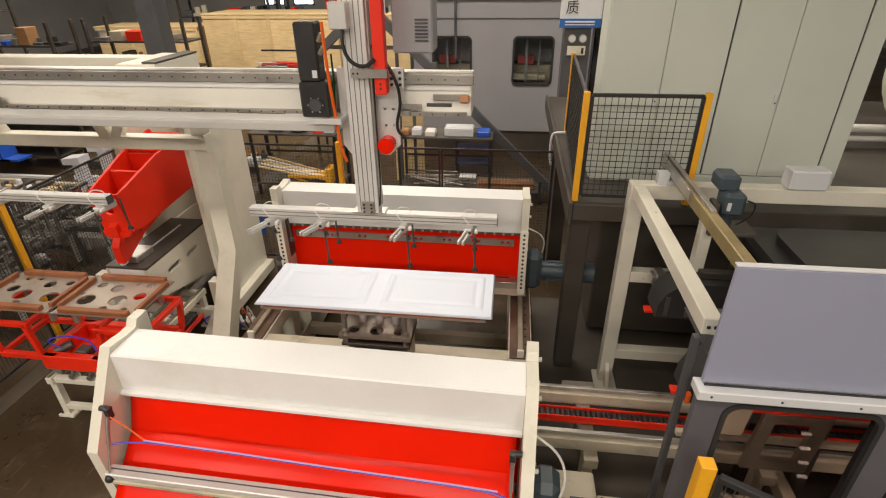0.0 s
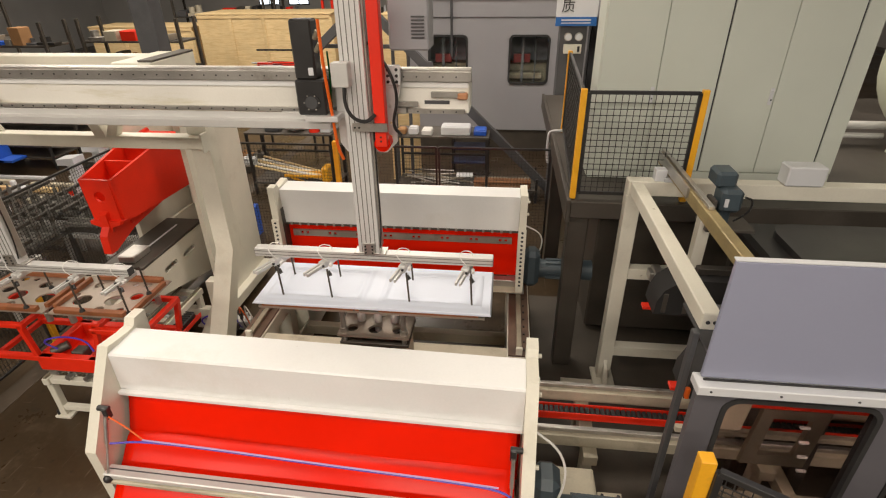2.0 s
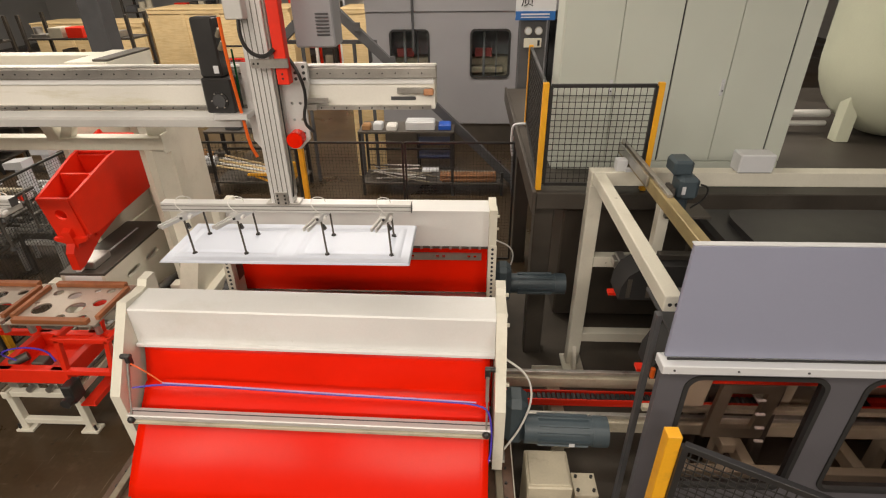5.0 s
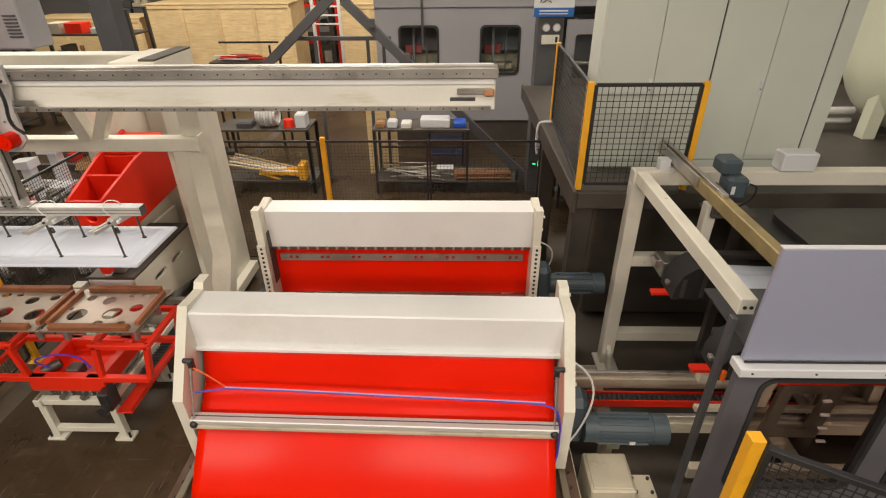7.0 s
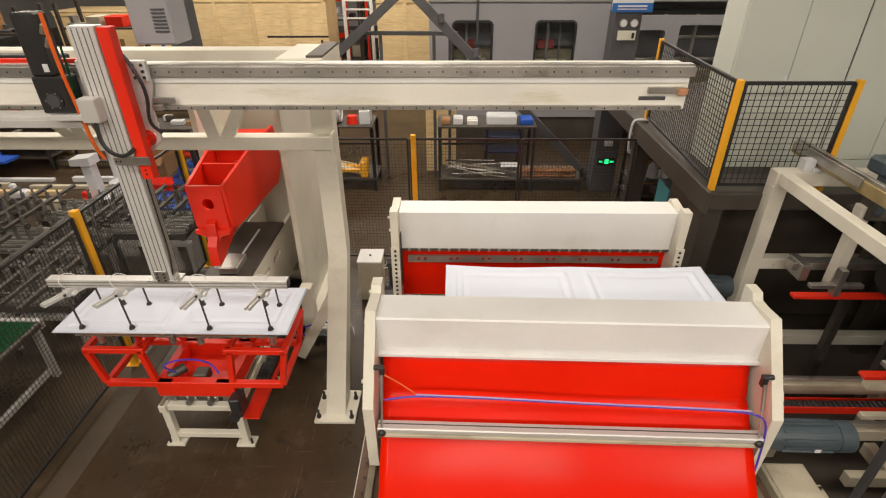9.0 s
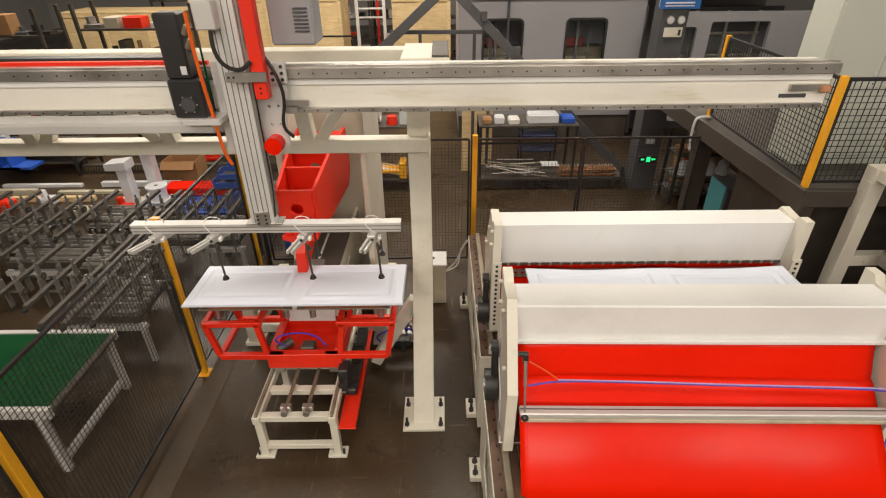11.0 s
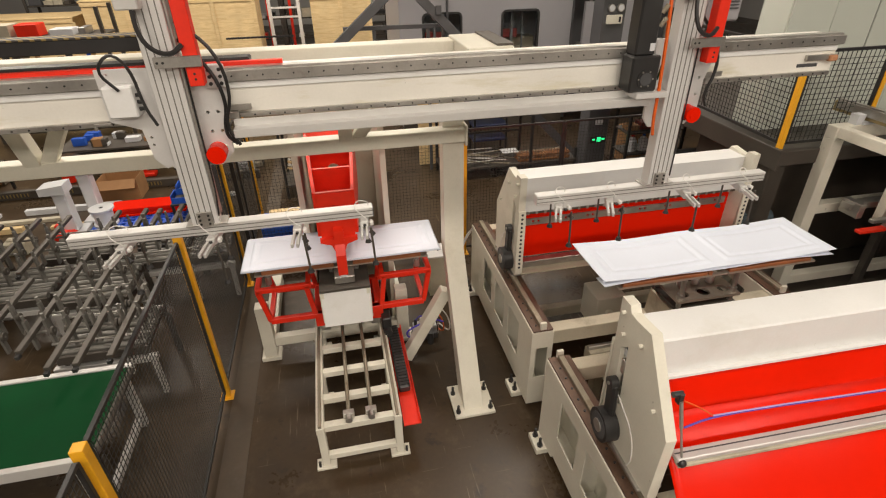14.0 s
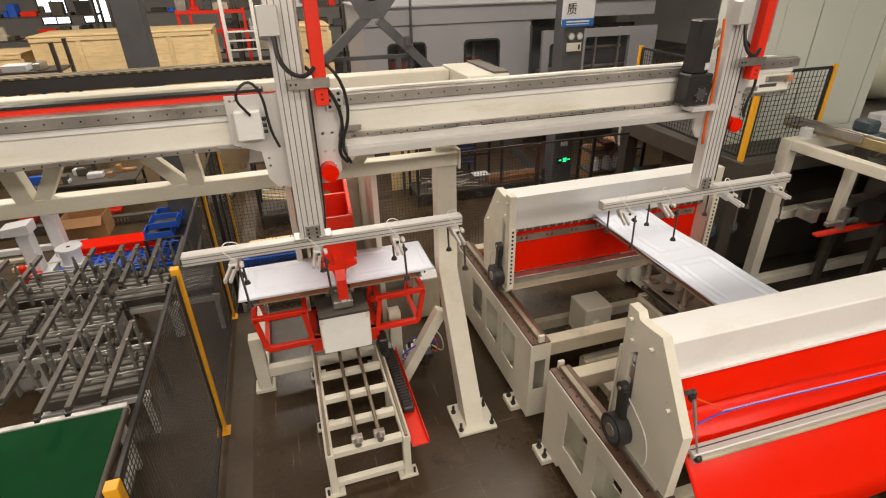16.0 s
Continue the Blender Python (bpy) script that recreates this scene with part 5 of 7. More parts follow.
part("motor_label", S().box(1.98, 2.01, 4.012, 4.021, 2.42, 2.49, 0.001), SIGNW, pt)
part("motor_plate", S().box(1.90, 2.30, 4.05, 4.33, 2.17, 2.20, 0.004).box(1.90, 1.94, 4.05, 4.2, 2.20, 2.46, 0.004), DARKSTEEL, pt)
part("motor_cable", S().tube([(2.14, 4.05, 2.5), (2.21, 4.04, 2.48), (2.21, 4.06, 2.36), (2.12, 4.1, 2.26)], 0.009), BLACK, pt)
part("upright", S().box(1.86, 1.96, 4.10, 4.20, 1.42, 2.28, 0.005), CREAM, pt)
part("rail_carriage", S().box(1.60, 2.6, 4.28, 4.40, 1.52, 1.60, 0.005).box(1.64, 1.72, 4.20, 4.44, 1.45, 1.62, 0.006), STEEL, pt)
part("white_box", S().box(2.67, 2.99, 4.52, 4.70, 2.422, 2.60, 0.012), SIGNW, pt, "plain white box on the beam")

en = thing("machine_enclosure", "grey sheet-metal enclosure with a round-cornered window", "machine enclosure")
part("upper_panel", S().beam((2.87, 2.285, 2.12), (2.87, 2.27, 2.89), 0.03, 3.06, 0.006, up=(1, 0, 0)), BLUEGREY, en, "blue-grey upper panel")
# Added sheet, hidden behind the upper panel, keeps lamp light out of the interior.
part("roof_sheet", S().box(1.50, 4.35, 2.305, 3.15, 2.02, 2.04, 0.002), DARKGREY, en, "added dark sheet, out of view, that shades the enclosure interior")
part("panel_trim", S().box(1.335, 4.4, 2.252, 2.29, 2.891, 2.90, 0.002), SIGNW, en)
part("ledge", S().box(1.31, 4.4, 2.20, 2.33, 2.045, 2.11, 0.006), SIGNW, en, "pale grey ledge")
part("ledge_seal", S().box(1.35, 4.4, 2.255, 2.267, 2.111, 2.121, 0.001), RUBBER, en)
for lx in (1.38, 1.75, 2.15, 2.60):
    part("ledge_screw", S().rod((lx, 2.195, 2.08), (lx, 2.201, 2.08), 0.007, 8), DARKGREY, en)
part("lower_panel", S().prism([(1.33, 0.05), (4.4, 0.05), (4.4, 2.044), (1.33, 2.044)], 2.25, 2.30, "y", holes=[rounded(1.50, 2.34, 0.98, 1.985, 0.09), rounded(2.57, 3.5, 0.98, 1.985, 0.09)]), GREYDOOR, en, "mid-grey door panel")
for x0, x1 in ((1.50, 2.34), (2.57, 3.5)):
    w = part("window", S().prism(rounded(x0 - 0.014, x1 + 0.014, 0.966, 1.999, 0.1), 2.24, 2.31, "y", holes=[rounded(x0 + 0.015, x1 - 0.015, 0.995, 1.97, 0.08)]), RUBBER, en, "black rubber window seal")
    g = part("pane", S().prism(rounded(x0 + 0.01, x1 - 0.01, 0.99, 1.975, 0.08), 2.272, 2.278, "y"), TINTPANE, w)
    g.visible_shadow = False
part("edge_post", S().box(1.30, 1.335, 2.41, 2.465, 0.0, 2.32, 0.004), DARKGREY, en, "dark grey corner post")
part("edge_bracket", S().box(1.335, 1.36, 2.38, 2.41, 1.84, 1.92, 0.004), ORANGE, en)
part("far_side", S().box(4.36, 4.4, 2.305, 4.5, 0.05, 2.88, 0.004), GREYDOOR, en)
part("inner_beam", S().box(1.6, 4.3, 2.78, 2.86, 0.34, 0.46, 0.005), OLDCREAM, en)
for ix in (1.95, 2.5, 3.4):
    part("inner_tie", S().box(ix, ix + 0.10, 2.86, 3.14, 0.34, 0.46, 0.005), OLDCREAM, en)
part("inner_rail", S().box(1.6, 4.3, 3.02, 3.10, 1.20, 1.28, 0.004), OLDCREAM, en)
part("inner_rail", S().box(1.6, 4.3, 2.95, 3.0, 0.95, 1.0, 0.004), OLDCREAM, en)
part("inner_guide", S().box(1.62, 4.3, 2.60, 2.66, 1.60, 1.70, 0.004), REDP, en, "red painted guide bar")
part("inner_hanger", S().prism([(1.66, 1.44), (1.82, 1.44), (1.84, 1.72), (1.64, 1.72)], 2.55, 2.575, "y"), OLDCREAM, en)
# Cream frame; the darker steel colour puts the interior's shade into it.
part("inner_frame", S().prism([(1.98, 0.96), (2.42, 0.96), (2.46, 1.50), (2.02, 1.50)], 2.70, 2.74, "y", holes=[[(2.08, 1.06), (2.32, 1.06), (2.36, 1.42), (2.10, 1.42)]]), OLDSTEEL, en, "cream inner frame with a square opening, coloured darker for the dim interior")
for k in range(4):
    part("clip", S().box(2.10 + 0.03 * k, 2.16 + 0.03 * k, 2.44, 2.46, 1.60 - 0.13 * k, 1.615 - 0.13 * k, 0.002), ALU, en)
rs = thing("stacking_carriage", "red bars with black rubber rollers inside the enclosure", "machine part")
for y, z in ((4.02, 1.40), (3.03, 1.35)):
    part("red_bar", S().box(1.50, 2.9, y - 0.04, y + 0.04, z - 0.01, z + 0.022, 0.004), REDP, rs)
    part("bar_bracket", S().box(1.62, 2.10, y - 0.03, y + 0.03, z + 0.10, z + 0.14, 0.004).box(1.84, 1.90, y - 0.04, y + 0.04, z + 0.023, z + 0.30, 0.004), STEEL, rs)
    part("bellows", S().rod((2.3, y, z + 0.2), (2.9, y, z + 0.2), 0.15, 22), RUBBER, rs, "black rubber bellows")
    part("bar_post", S().box(2.62, 2.70, y - 0.04, y + 0.04, 0.0, z - 0.011, 0.004), DARKSTEEL, rs)
gu = thing("gripping_unit", "pair of rounded black rubber gripping shoes", "gripper")
for y, z in ((4.02, 1.425), (3.03, 1.375)):
    shoe = part("shoe", S().prism([(1.56, z), (2.2, z), (2.2, z + 0.36), (1.86, z + 0.36), (1.72, z + 0.33), (1.62, z + 0.25), (1.57, z + 0.13)], y - 0.15, y + 0.15, "y"), RUBBER, gu, "rounded black rubber shoe")
    part("shoe_rib", S().box(1.62, 1.66, y - 0.156, y + 0.156, z + 0.02, z + 0.22, 0.003).box(1.80, 1.84, y - 0.156, y + 0.156, z + 0.02, z + 0.30, 0.003), DARKSTEEL, shoe)
    part("shoe_arm", S().box(1.9, 2.7, y - 0.04, y + 0.04, z + 0.362, z + 0.42, 0.004), DARKSTEEL, gu)
dk = thing("transport_unit", "dark machine unit with rounded black covers", "machine part")
part("cover", S().box(2.3, 4.3, 3.3, 4.45, 1.98, 2.10, 0.05), BLACK, dk)
part("cover_ridge", S().prism(rounded(2.5, 4.1, 3.4, 4.3, 0.2), 2.10, 2.16, "z"), BLACK, dk)

for x in (2.36, 4.24):
    for y in (3.36, 4.40):
        part("cover_leg", S().box(x - 0.04, x + 0.04, y - 0.04, y + 0.04, 0, 1.99, 0.004), DARKSTEEL, dk)

# ---- left conveyors ----
gb = thing("belt_conveyor", "green belt conveyor on white legs", "conveyor")
part("belt", S().box(-9.2, -6.11, 3.30, 4.28, 0.785, 0.80, 0.004), GREENB, gb, "dark green belt")
part("side_rail", S().box(-9.2, -6.08, 3.24, 3.295, 0.70, 0.81, 0.004).box(-9.2, -6.08, 4.285, 4.34, 0.70, 0.81, 0.004), ALUW, gb)
part("end_roller", S().rod((-6.10, 3.30, 0.76), (-6.10, 4.28, 0.76), 0.035, 16), DARKSTEEL, gb)
for x in (-6.20, -8.4):
    for y in (3.27, 4.31):
        part("leg", S().box(x - 0.035, x + 0.035, y - 0.035, y + 0.035, 0, 0.70, 0.004), ALUW, gb)
    part("leg_tie", S().box(x - 0.03, x + 0.03, 3.31, 4.27, 0.10, 0.16, 0.004), ALUW, gb)

rc = thing("roller_conveyor", "roller conveyor with dark rails and gripper brackets", "conveyor")
RAILS = ((-7.06, 4.5, 7.5), (-6.70, 4.2, 7.47), (-6.47, 4.2, 5.45), (-6.20, 4.25, 5.45), (-6.50, 6.36, 7.42), (-6.23, 6.4, 7.5), (-5.92, 6.6, 7.46), (-5.67, 6.6, 7.43), (-7.50, 4.7, 5.85), (-7.70, 6.0, 7.5), (-8.08, 5.2, 7.5), (-8.50, 4.6, 7.4), (-8.90, 5.0, 7.5), (-9.35, 5.0, 7.5))
for x, y0, y1 in RAILS:
    part("long_rail", S().box(x - 0.027, x + 0.027, y0, y1, 0.952, 1.0, 0.004), DARKSTEEL, rc, "dark square rail")
    part("rail_end", S().box(x - 0.02, x + 0.02, y0 - 0.05, y0, 0.93, 0.97, 0.003), BLACK, rc)
    for y in (4.90, 5.22, 5.95, 6.25, 6.68, 7.02):
        if y0 + 0.15 < y < y1 - 0.1:
            part("gripper", S().box(x - 0.10, x - 0.075, y - 0.03, y + 0.03, 0.70, 1.06, 0.004).box(x + 0.075, x + 0.10, y - 0.03, y + 0.03, 0.70, 1.06, 0.004).rod((x - 0.13, y, 0.90), (x + 0.13, y, 0.90), 0.013, 10), ROLLER, rc, "worn steel gripper fork")
            for sd in (-1, 1):
                part("gripper_wheel", S().rod((x + sd * 0.102, y, 0.90), (x + sd * 0.128, y, 0.90), 0.045, 14), DARKSTEEL, rc)
                part("gripper_tip", S().rod((x + sd * 0.088, y, 1.06), (x + sd * 0.088, y, 1.12), 0.015, 10), ROLLER, rc)
for xa, xb, y0 in ((-6.95, -6.08, 4.74), (-7.35, -6.56, 5.74), (-8.40, -7.47, 5.90), (-6.72, -6.08, 6.46), (-6.03, -5.52, 6.46), (-7.9, -6.85, 6.85), (-9.5, -8.5, 5.1), (-9.5, -8.5, 6.5)):
    part("roller_bed", S().box(xa, xb, y0 - 0.02, y0 + 0.02, 0.58, 0.68, 0.004).box(xa, xb, y0 + 0.66, y0 + 0.70, 0.58, 0.68, 0.004).box(xa + 0.05, xa + 0.09, y0, y0 + 0.7, 0.55, 0.60, 0.004).box(xb - 0.09, xb - 0.05, y0, y0 + 0.7, 0.55, 0.60, 0.004), DARKSTEEL, rc)
    for k in range(6):
        part("roller", S().rod((xa + 0.02, y0 + 0.07 + k * 0.11, 0.675), (xb - 0.02, y0 + 0.07 + k * 0.11, 0.675), 0.036, 14), ROLLER, rc)
    for ys in (y0 + 0.12, y0 + 0.56):
        part("drive_shaft", S().rod((xa - 0.04, ys, 0.76), (xb + 0.03, ys, 0.76), 0.012, 10), STEEL, rc)
    part("white_beam", S().box(xa - 0.05, xb + 0.05, y0 - 0.04, y0 + 0.04, 0.48, 0.55, 0.005), ALUW, rc)
    for x in (xa, xb):
        for y, lm in ((y0, ALUW), (y0 + 0.68, DARKSTEEL)):
            part("leg", S().box(x - 0.028, x + 0.028, y - 0.028, y + 0.028, 0.012, 0.48 if y == y0 else 0.58, 0.004), lm, rc)
            part("levelling_foot", S().rod((x, y, 0), (x, y, 0.012), 0.04, 12), DARKSTEEL, rc)

# ---- things behind the fence ----
booth = thing("machine_booth", "grey panelled machine booth with black-framed windows", "booth")
part("lower_wall", S().prism([(-2.25, 0.55), (1.95, 0.55), (1.95, 3.13), (-2.25, 3.13)], 12.8, 12.86, "y", holes=[rounded(x, x + 0.90, 1.68, 2.74, 0.1) for x in (-1.70, 0.20)]), BOOTH, booth, "grey panel wall")
part("upper_wall", S().box(-2.25, 5.5, 12.76, 12.86, 3.14, 3.52, 0.006), BOOTH, booth)
part("plinth", S().box(-2.25, 1.95, 12.85, 12.95, 0, 0.55, 0.01), INSIDE, booth)
part("side_wall", S().box(-2.25, -2.19, 12.86, 15.5, 0.1, 3.52, 0.006), BOOTH, booth)
part("inner_back", S().box(-2.2, 5.5, 14.4, 14.5, 0.0, 3.52, 0), BOOTH, booth)
part("roof_edge", S().box(-2.3, 5.6, 12.7, 15.6, 3.52, 3.56, 0.006), BOOTH, booth)
for x in (-1.70, 0.20):
    w = part("window", S().prism(rounded(x - 0.025, x + 0.925, 1.655, 2.765, 0.12), 12.77, 12.87, "y", holes=[rounded(x + 0.02, x + 0.88, 1.70, 2.72, 0.09)]), RUBBER, booth, "black window seal")
    g = part("pane", S().prism(rounded(x + 0.01, x + 0.89, 1.69, 2.73, 0.09), 12.82, 12.826, "y"), GLASS, w)
    g.visible_shadow = False
    part("inner_machine", S().box(x - 0.2, x + 1.1, 13.5, 13.9, 0.5, 2.05, 0.03).box(x, x + 0.8, 13.2, 13.5, 1.7, 1.85, 0.02), OLDSTEEL, booth, "dull grey machine inside")
    part("inner_post", S().box(x + 0.28, x + 0.34, 13.0, 13.06, 1.0, 3.1, 0.004).box(x + 0.60, x + 0.63, 13.1, 13.13, 1.0, 3.1, 0.004), DARKGREY, booth)
    part("inner_red", S().box(x + 0.1, x + 0.5, 13.15, 13.2, 2.10, 2.30, 0.01), DARKRED, booth)
part("seam", S().box(1.95, 1.99, 12.76, 12.9, 0.1, 3.0, 0.004), DARKGREY, booth)
part("pipe", S().rod((-1.15, 12.7, 2.3), (-1.15, 12.7, 6.5), 0.03, 10), DARKGREY, booth)
open_m = thing("open_machine", "grey machine with open front behind the pillar", "machine")
part("frame", S().prism([(2.1, 0.5), (5.4, 0.5), (5.4, 2.9), (2.1, 2.9)], 12.4, 12.5, "y", holes=[rounded(2.3, 3.0, 1.3, 2.6, 0.08), rounded(3.3, 4.6, 1.0, 2.7, 0.05)]), BOOTH, open_m)
part("inside", S().box(2.1, 5.4, 13.4, 13.5, 0, 2.9, 0), DARKGREY, open_m)
part("bed", S().box(3.4, 4.5, 12.9, 13.3, 1.2, 1.7, 0.05).box(2.4, 2.9, 12.8, 13.2, 0.6, 1.5, 0.03), OLDSTEEL, open_m)
for k in range(4):
    part("inner_bar", S().box(2.3 + 0.7 * k, 2.36 + 0.7 * k, 12.6, 12.66, 0.5, 2.9, 0.004), STEEL, open_m)
part("tube", S().rod((2.2, 12.9, 1.9), (5.0, 12.9, 1.9), 0.05, 12).rod((3.3, 12.8, 2.4), (4.6, 12.8, 2.4), 0.04, 12), STEEL, open_m)

pl = thing("pillar", "dark grey steel pillar with gauges and an exit sign", "pillar")
part("shaft", S().box(1.03, 1.47, 9.50, 9.9, 0, 8.9, 0.008), DARKGREY, pl)
bd = part("sign_board", S().box(0.93, 1.60, 9.44, 9.47, 3.30, 4.15, 0.006), SIGNW, pl, "white sign board with a blue foot")
part("blue_band", S().box(0.93, 1.60, 9.432, 9.44, 3.27, 3.41, 0.003), SIGNB, bd)
part("band_writing", S().box(1.02, 1.50, 9.427, 9.432, 3.35, 3.375, 0).box(1.02, 1.5, 9.427, 9.432, 3.31, 3.325, 0), SIGNW, bd)
for x in (1.16, 1.34):
    part("gauge", S().rod((x, 9.49, 3.10), (x, 9.44, 3.10), 0.065, 22), STEEL, pl, "round pressure gauge")
    part("dial", S().rod((x, 9.44, 3.10), (x, 9.436, 3.10), 0.05, 22), SIGNW, pl)
part("switch_box", S().box(1.10, 1.40, 9.46, 9.5, 2.83, 2.98, 0.006), CREAM, pl)
part("switch", S().box(1.33, 1.37, 9.452, 9.46, 2.86, 2.95, 0.003), INK, pl)
part("exit_sign", S().box(1.06, 1.40, 9.40, 9.43, 0.60, 0.74, 0.006), BLACK, pl, "dark exit sign housing")
part("exit_symbols", S().box(1.10, 1.16, 9.394, 9.40, 0.66, 0.69, 0).box(1.20, 1.28, 9.394, 9.40, 0.63, 0.72, 0).box(1.30, 1.37, 9.394, 9.40, 0.66, 0.69, 0), EXITG, pl, "glowing green exit symbols")
part("notice", S().box(1.17, 1.33, 9.485, 9.5, 0.95, 1.05, 0.002), SIGNW, pl)
curve = bpy.data.curves.new("sign_text", "FONT")
curve.body, curve.size, curve.extrude, curve.align_x = "质", 0.22, 0.002, "CENTER"
curve.materials.append(INK)
tx = new("sign_text", curve)
tx.parent = bd
tx.matrix_basis = pose(1.12, 9.435, 3.50, 90, 0, 0)

pl2 = thing("pillar", "dark grey steel pillar beside the crates", "pillar")
part("shaft", S().box(-6.35, -5.98, 9.0, 9.35, 0, 8.9, 0.008), DARKGREY, pl2)

tt_ = thing("wrapping_stand", "dark steel stand stacked with red and white wrapped profiles", "stand")
part("top", S().box(-6.1, -4.6, 12.3, 13.0, 2.02, 2.06, 0.004), DARKSTEEL, tt_)
for sx_ in (-6.06, -4.64):
    for sy_ in (12.34, 12.96):
        part("post", S().box(sx_ - 0.025, sx_ + 0.025, sy_ - 0.025, sy_ + 0.025, 0, 2.02, 0.003), BLACK, tt_)
part("frame_bar", S().box(-4.66, -4.62, 12.32, 12.36, 2.06, 2.42, 0.003).box(-6.06, -4.62, 12.93, 12.97, 2.38, 2.42, 0.003), BLACK, tt_)
WS = random.Random(9)
for k in range(16):
    x_, y_ = -6.0 + WS.random() * 0.9, 12.36 + WS.random() * 0.5
    z_ = 2.075 + 0.035 * (k // 4)
    solid("wrapped_profile", S().beam((x_, y_, z_), (x_ + 0.35 + 0.3 * WS.random(), y_ + 0.1 * (WS.random() - 0.5), z_), 0.05, 0.028), (REDP, SIGNW, DARKRED)[k % 3], "short profile wrapped in coloured tape", "profile", "wrapped profiles")
tr = thing("roof_brace", "dark grey steel brace frame with gusset plates", "steel brace")
part("gusset", S().prism([(-2.72, 3.52), (-2.32, 3.52), (-2.05, 3.85), (-2.3, 4.4), (-2.8, 4.4), (-2.95, 3.95)], 10.02, 10.06, "y"), DARKGREY, tr)
for a, b in (((-2.55, 10.1, 3.6), (-4.3, 10.1, 2.12)), ((-2.4, 10.1, 3.5), (1.2, 10.1, 0.0)), ((-2.5, 10.1, 3.8), (-2.5, 10.1, 9.0))):
    part("brace_bar", S().beam(a, b, 0.14, 0.16), DARKGREY, tr)
part("tie_beam", S().beam((-3.6, 10.3, 2.84), (-1.6, 10.3, 2.83), 0.07, 0.07), DARKGREY, tr)
for px_ in (-3.05, -2.05, -1.75):
    part("hanger", S().box(px_ - 0.03, px_ + 0.03, 10.27, 10.33, 0.0, 2.80, 0.003), DARKGREY, tr)
for k in range(3):
    x = -1.9 + k * 0.62
    part("cleat", S().box(x - 0.05, x + 0.05, 9.98, 10.05, 3.05 - k * 0.59, 3.2 - k * 0.59, 0.004), DARKGREY, tr)


def crate(name, x0, x1, y0, y1, z0, z1, label):
    t = thing(name, label, "crate", "crates")
    part("crate_box", S().box(x0 + 0.02, x1 - 0.02, y0 + 0.02, y1 - 0.02, z0 + 0.1, z1, 0.004), PINE, t)
    n = max(2, round((x1 - x0) / 1.25))
    for k in range(n):
        a = x0 + (x1 - x0) * k / n
        b = x0 + (x1 - x0) * (k + 1) / n
        part("panel", S().box(a + 0.006, b - 0.006, y0 - 0.002, y0 + 0.018, z0 + 0.12, z1 - 0.01, 0.003), PINE, t)
        part("batten", S().box(b - 0.06, b + 0.06, y0 - 0.026, y0 - 0.003, z0 + 0.2, z1 - 0.12, 0.003), PINE, t)
    part("top_board", S().box(x0 - 0.03, x1 + 0.03, y0 - 0.03, y1 + 0.03, z1, z1 + 0.04, 0.004), PINE, t)
    for z in (z0 + 0.16, z1 - 0.07):
        part("batten", S().box(x0, x1, y0 - 0.026, y0 - 0.003, z - 0.05, z + 0.05, 0.003), PINE, t)
    m = max(1, round((y1 - y0) / 1.2))
    for k in range(m):
        a, b = y0 + (y1 - y0) * k / m, y0 + (y1 - y0) * (k + 1) / m
        part("side_panel", S().box(x1 - 0.018, x1 + 0.002, a + 0.006, b - 0.006, z0 + 0.12, z1 - 0.01, 0.003), PINE, t)
    for k in range(4):
        x = x0 + 0.2 + (x1 - x0 - 0.4) * k / 3
        part("skid", S().box(x - 0.06, x + 0.06, y0, y1, z0, z0 + 0.1, 0.004), PINE, t)
    return t


crate("packing_crate", -11.0, -6.05, 19.0, 21.0, 0, 2.74, "large pale plywood packing crate on skids")
crate("packing_crate", -4.3, -2.4, 19.0, 21.0, 0, 2.70, "pale plywood packing crate beside the booth")
crate("packing_crate", -15.5, -11.4, 19.2, 20.8, 0, 2.3, "long pale plywood packing crate further back")


def table(name, x, y, w, d, h, mat, label, shelf=True):
    t = thing(name, label, "workbench", "workbenches")
    part("top", S().box(x, x + w, y, y + d, h - 0.04, h, 0.005), mat, t)
    for a in (x + 0.04, x + w - 0.04):
        for b in (y + 0.04, y + d - 0.04):
            part("leg", S().box(a - 0.025, a + 0.025, b - 0.025, b + 0.025, 0, h - 0.04, 0.003), BLACK, t)
    if shelf:
        part("shelf", S().box(x + 0.02, x + w - 0.02, y + 0.02, y + d - 0.02, 0.28, 0.31, 0.003), DARKSTEEL, t)
    return t




def clutter_rack(name, x0, x1, xt, y0, label):
    """A tall black bench: high top, low shelf."""
    t = thing(name, label, "rack", "parts racks")
    for x in (x0 + 0.03, xt - 0.03, x1 - 0.03):
        for y in (y0 + 0.03, y0 + 0.72):
            part("post", S().box(x - 0.025, x + 0.025, y - 0.025, y + 0.025, 0, 1.28 if x < xt else 0.5, 0.003), BLACK, t)
    part("top", S().box(x0, xt, y0, y0 + 0.75, 1.28, 1.32, 0.004), DARKSTEEL, t)
    part("shelf", S().box(x0, x1, y0 + 0.002, y0 + 0.748, 0.24, 0.28, 0.004), DARKSTEEL, t)
    part("tie", S().box(x0 + 0.06, xt - 0.06, y0 + 0.70, y0 + 0.73, 0.72, 0.76, 0.003), BLACK, t)
    return t


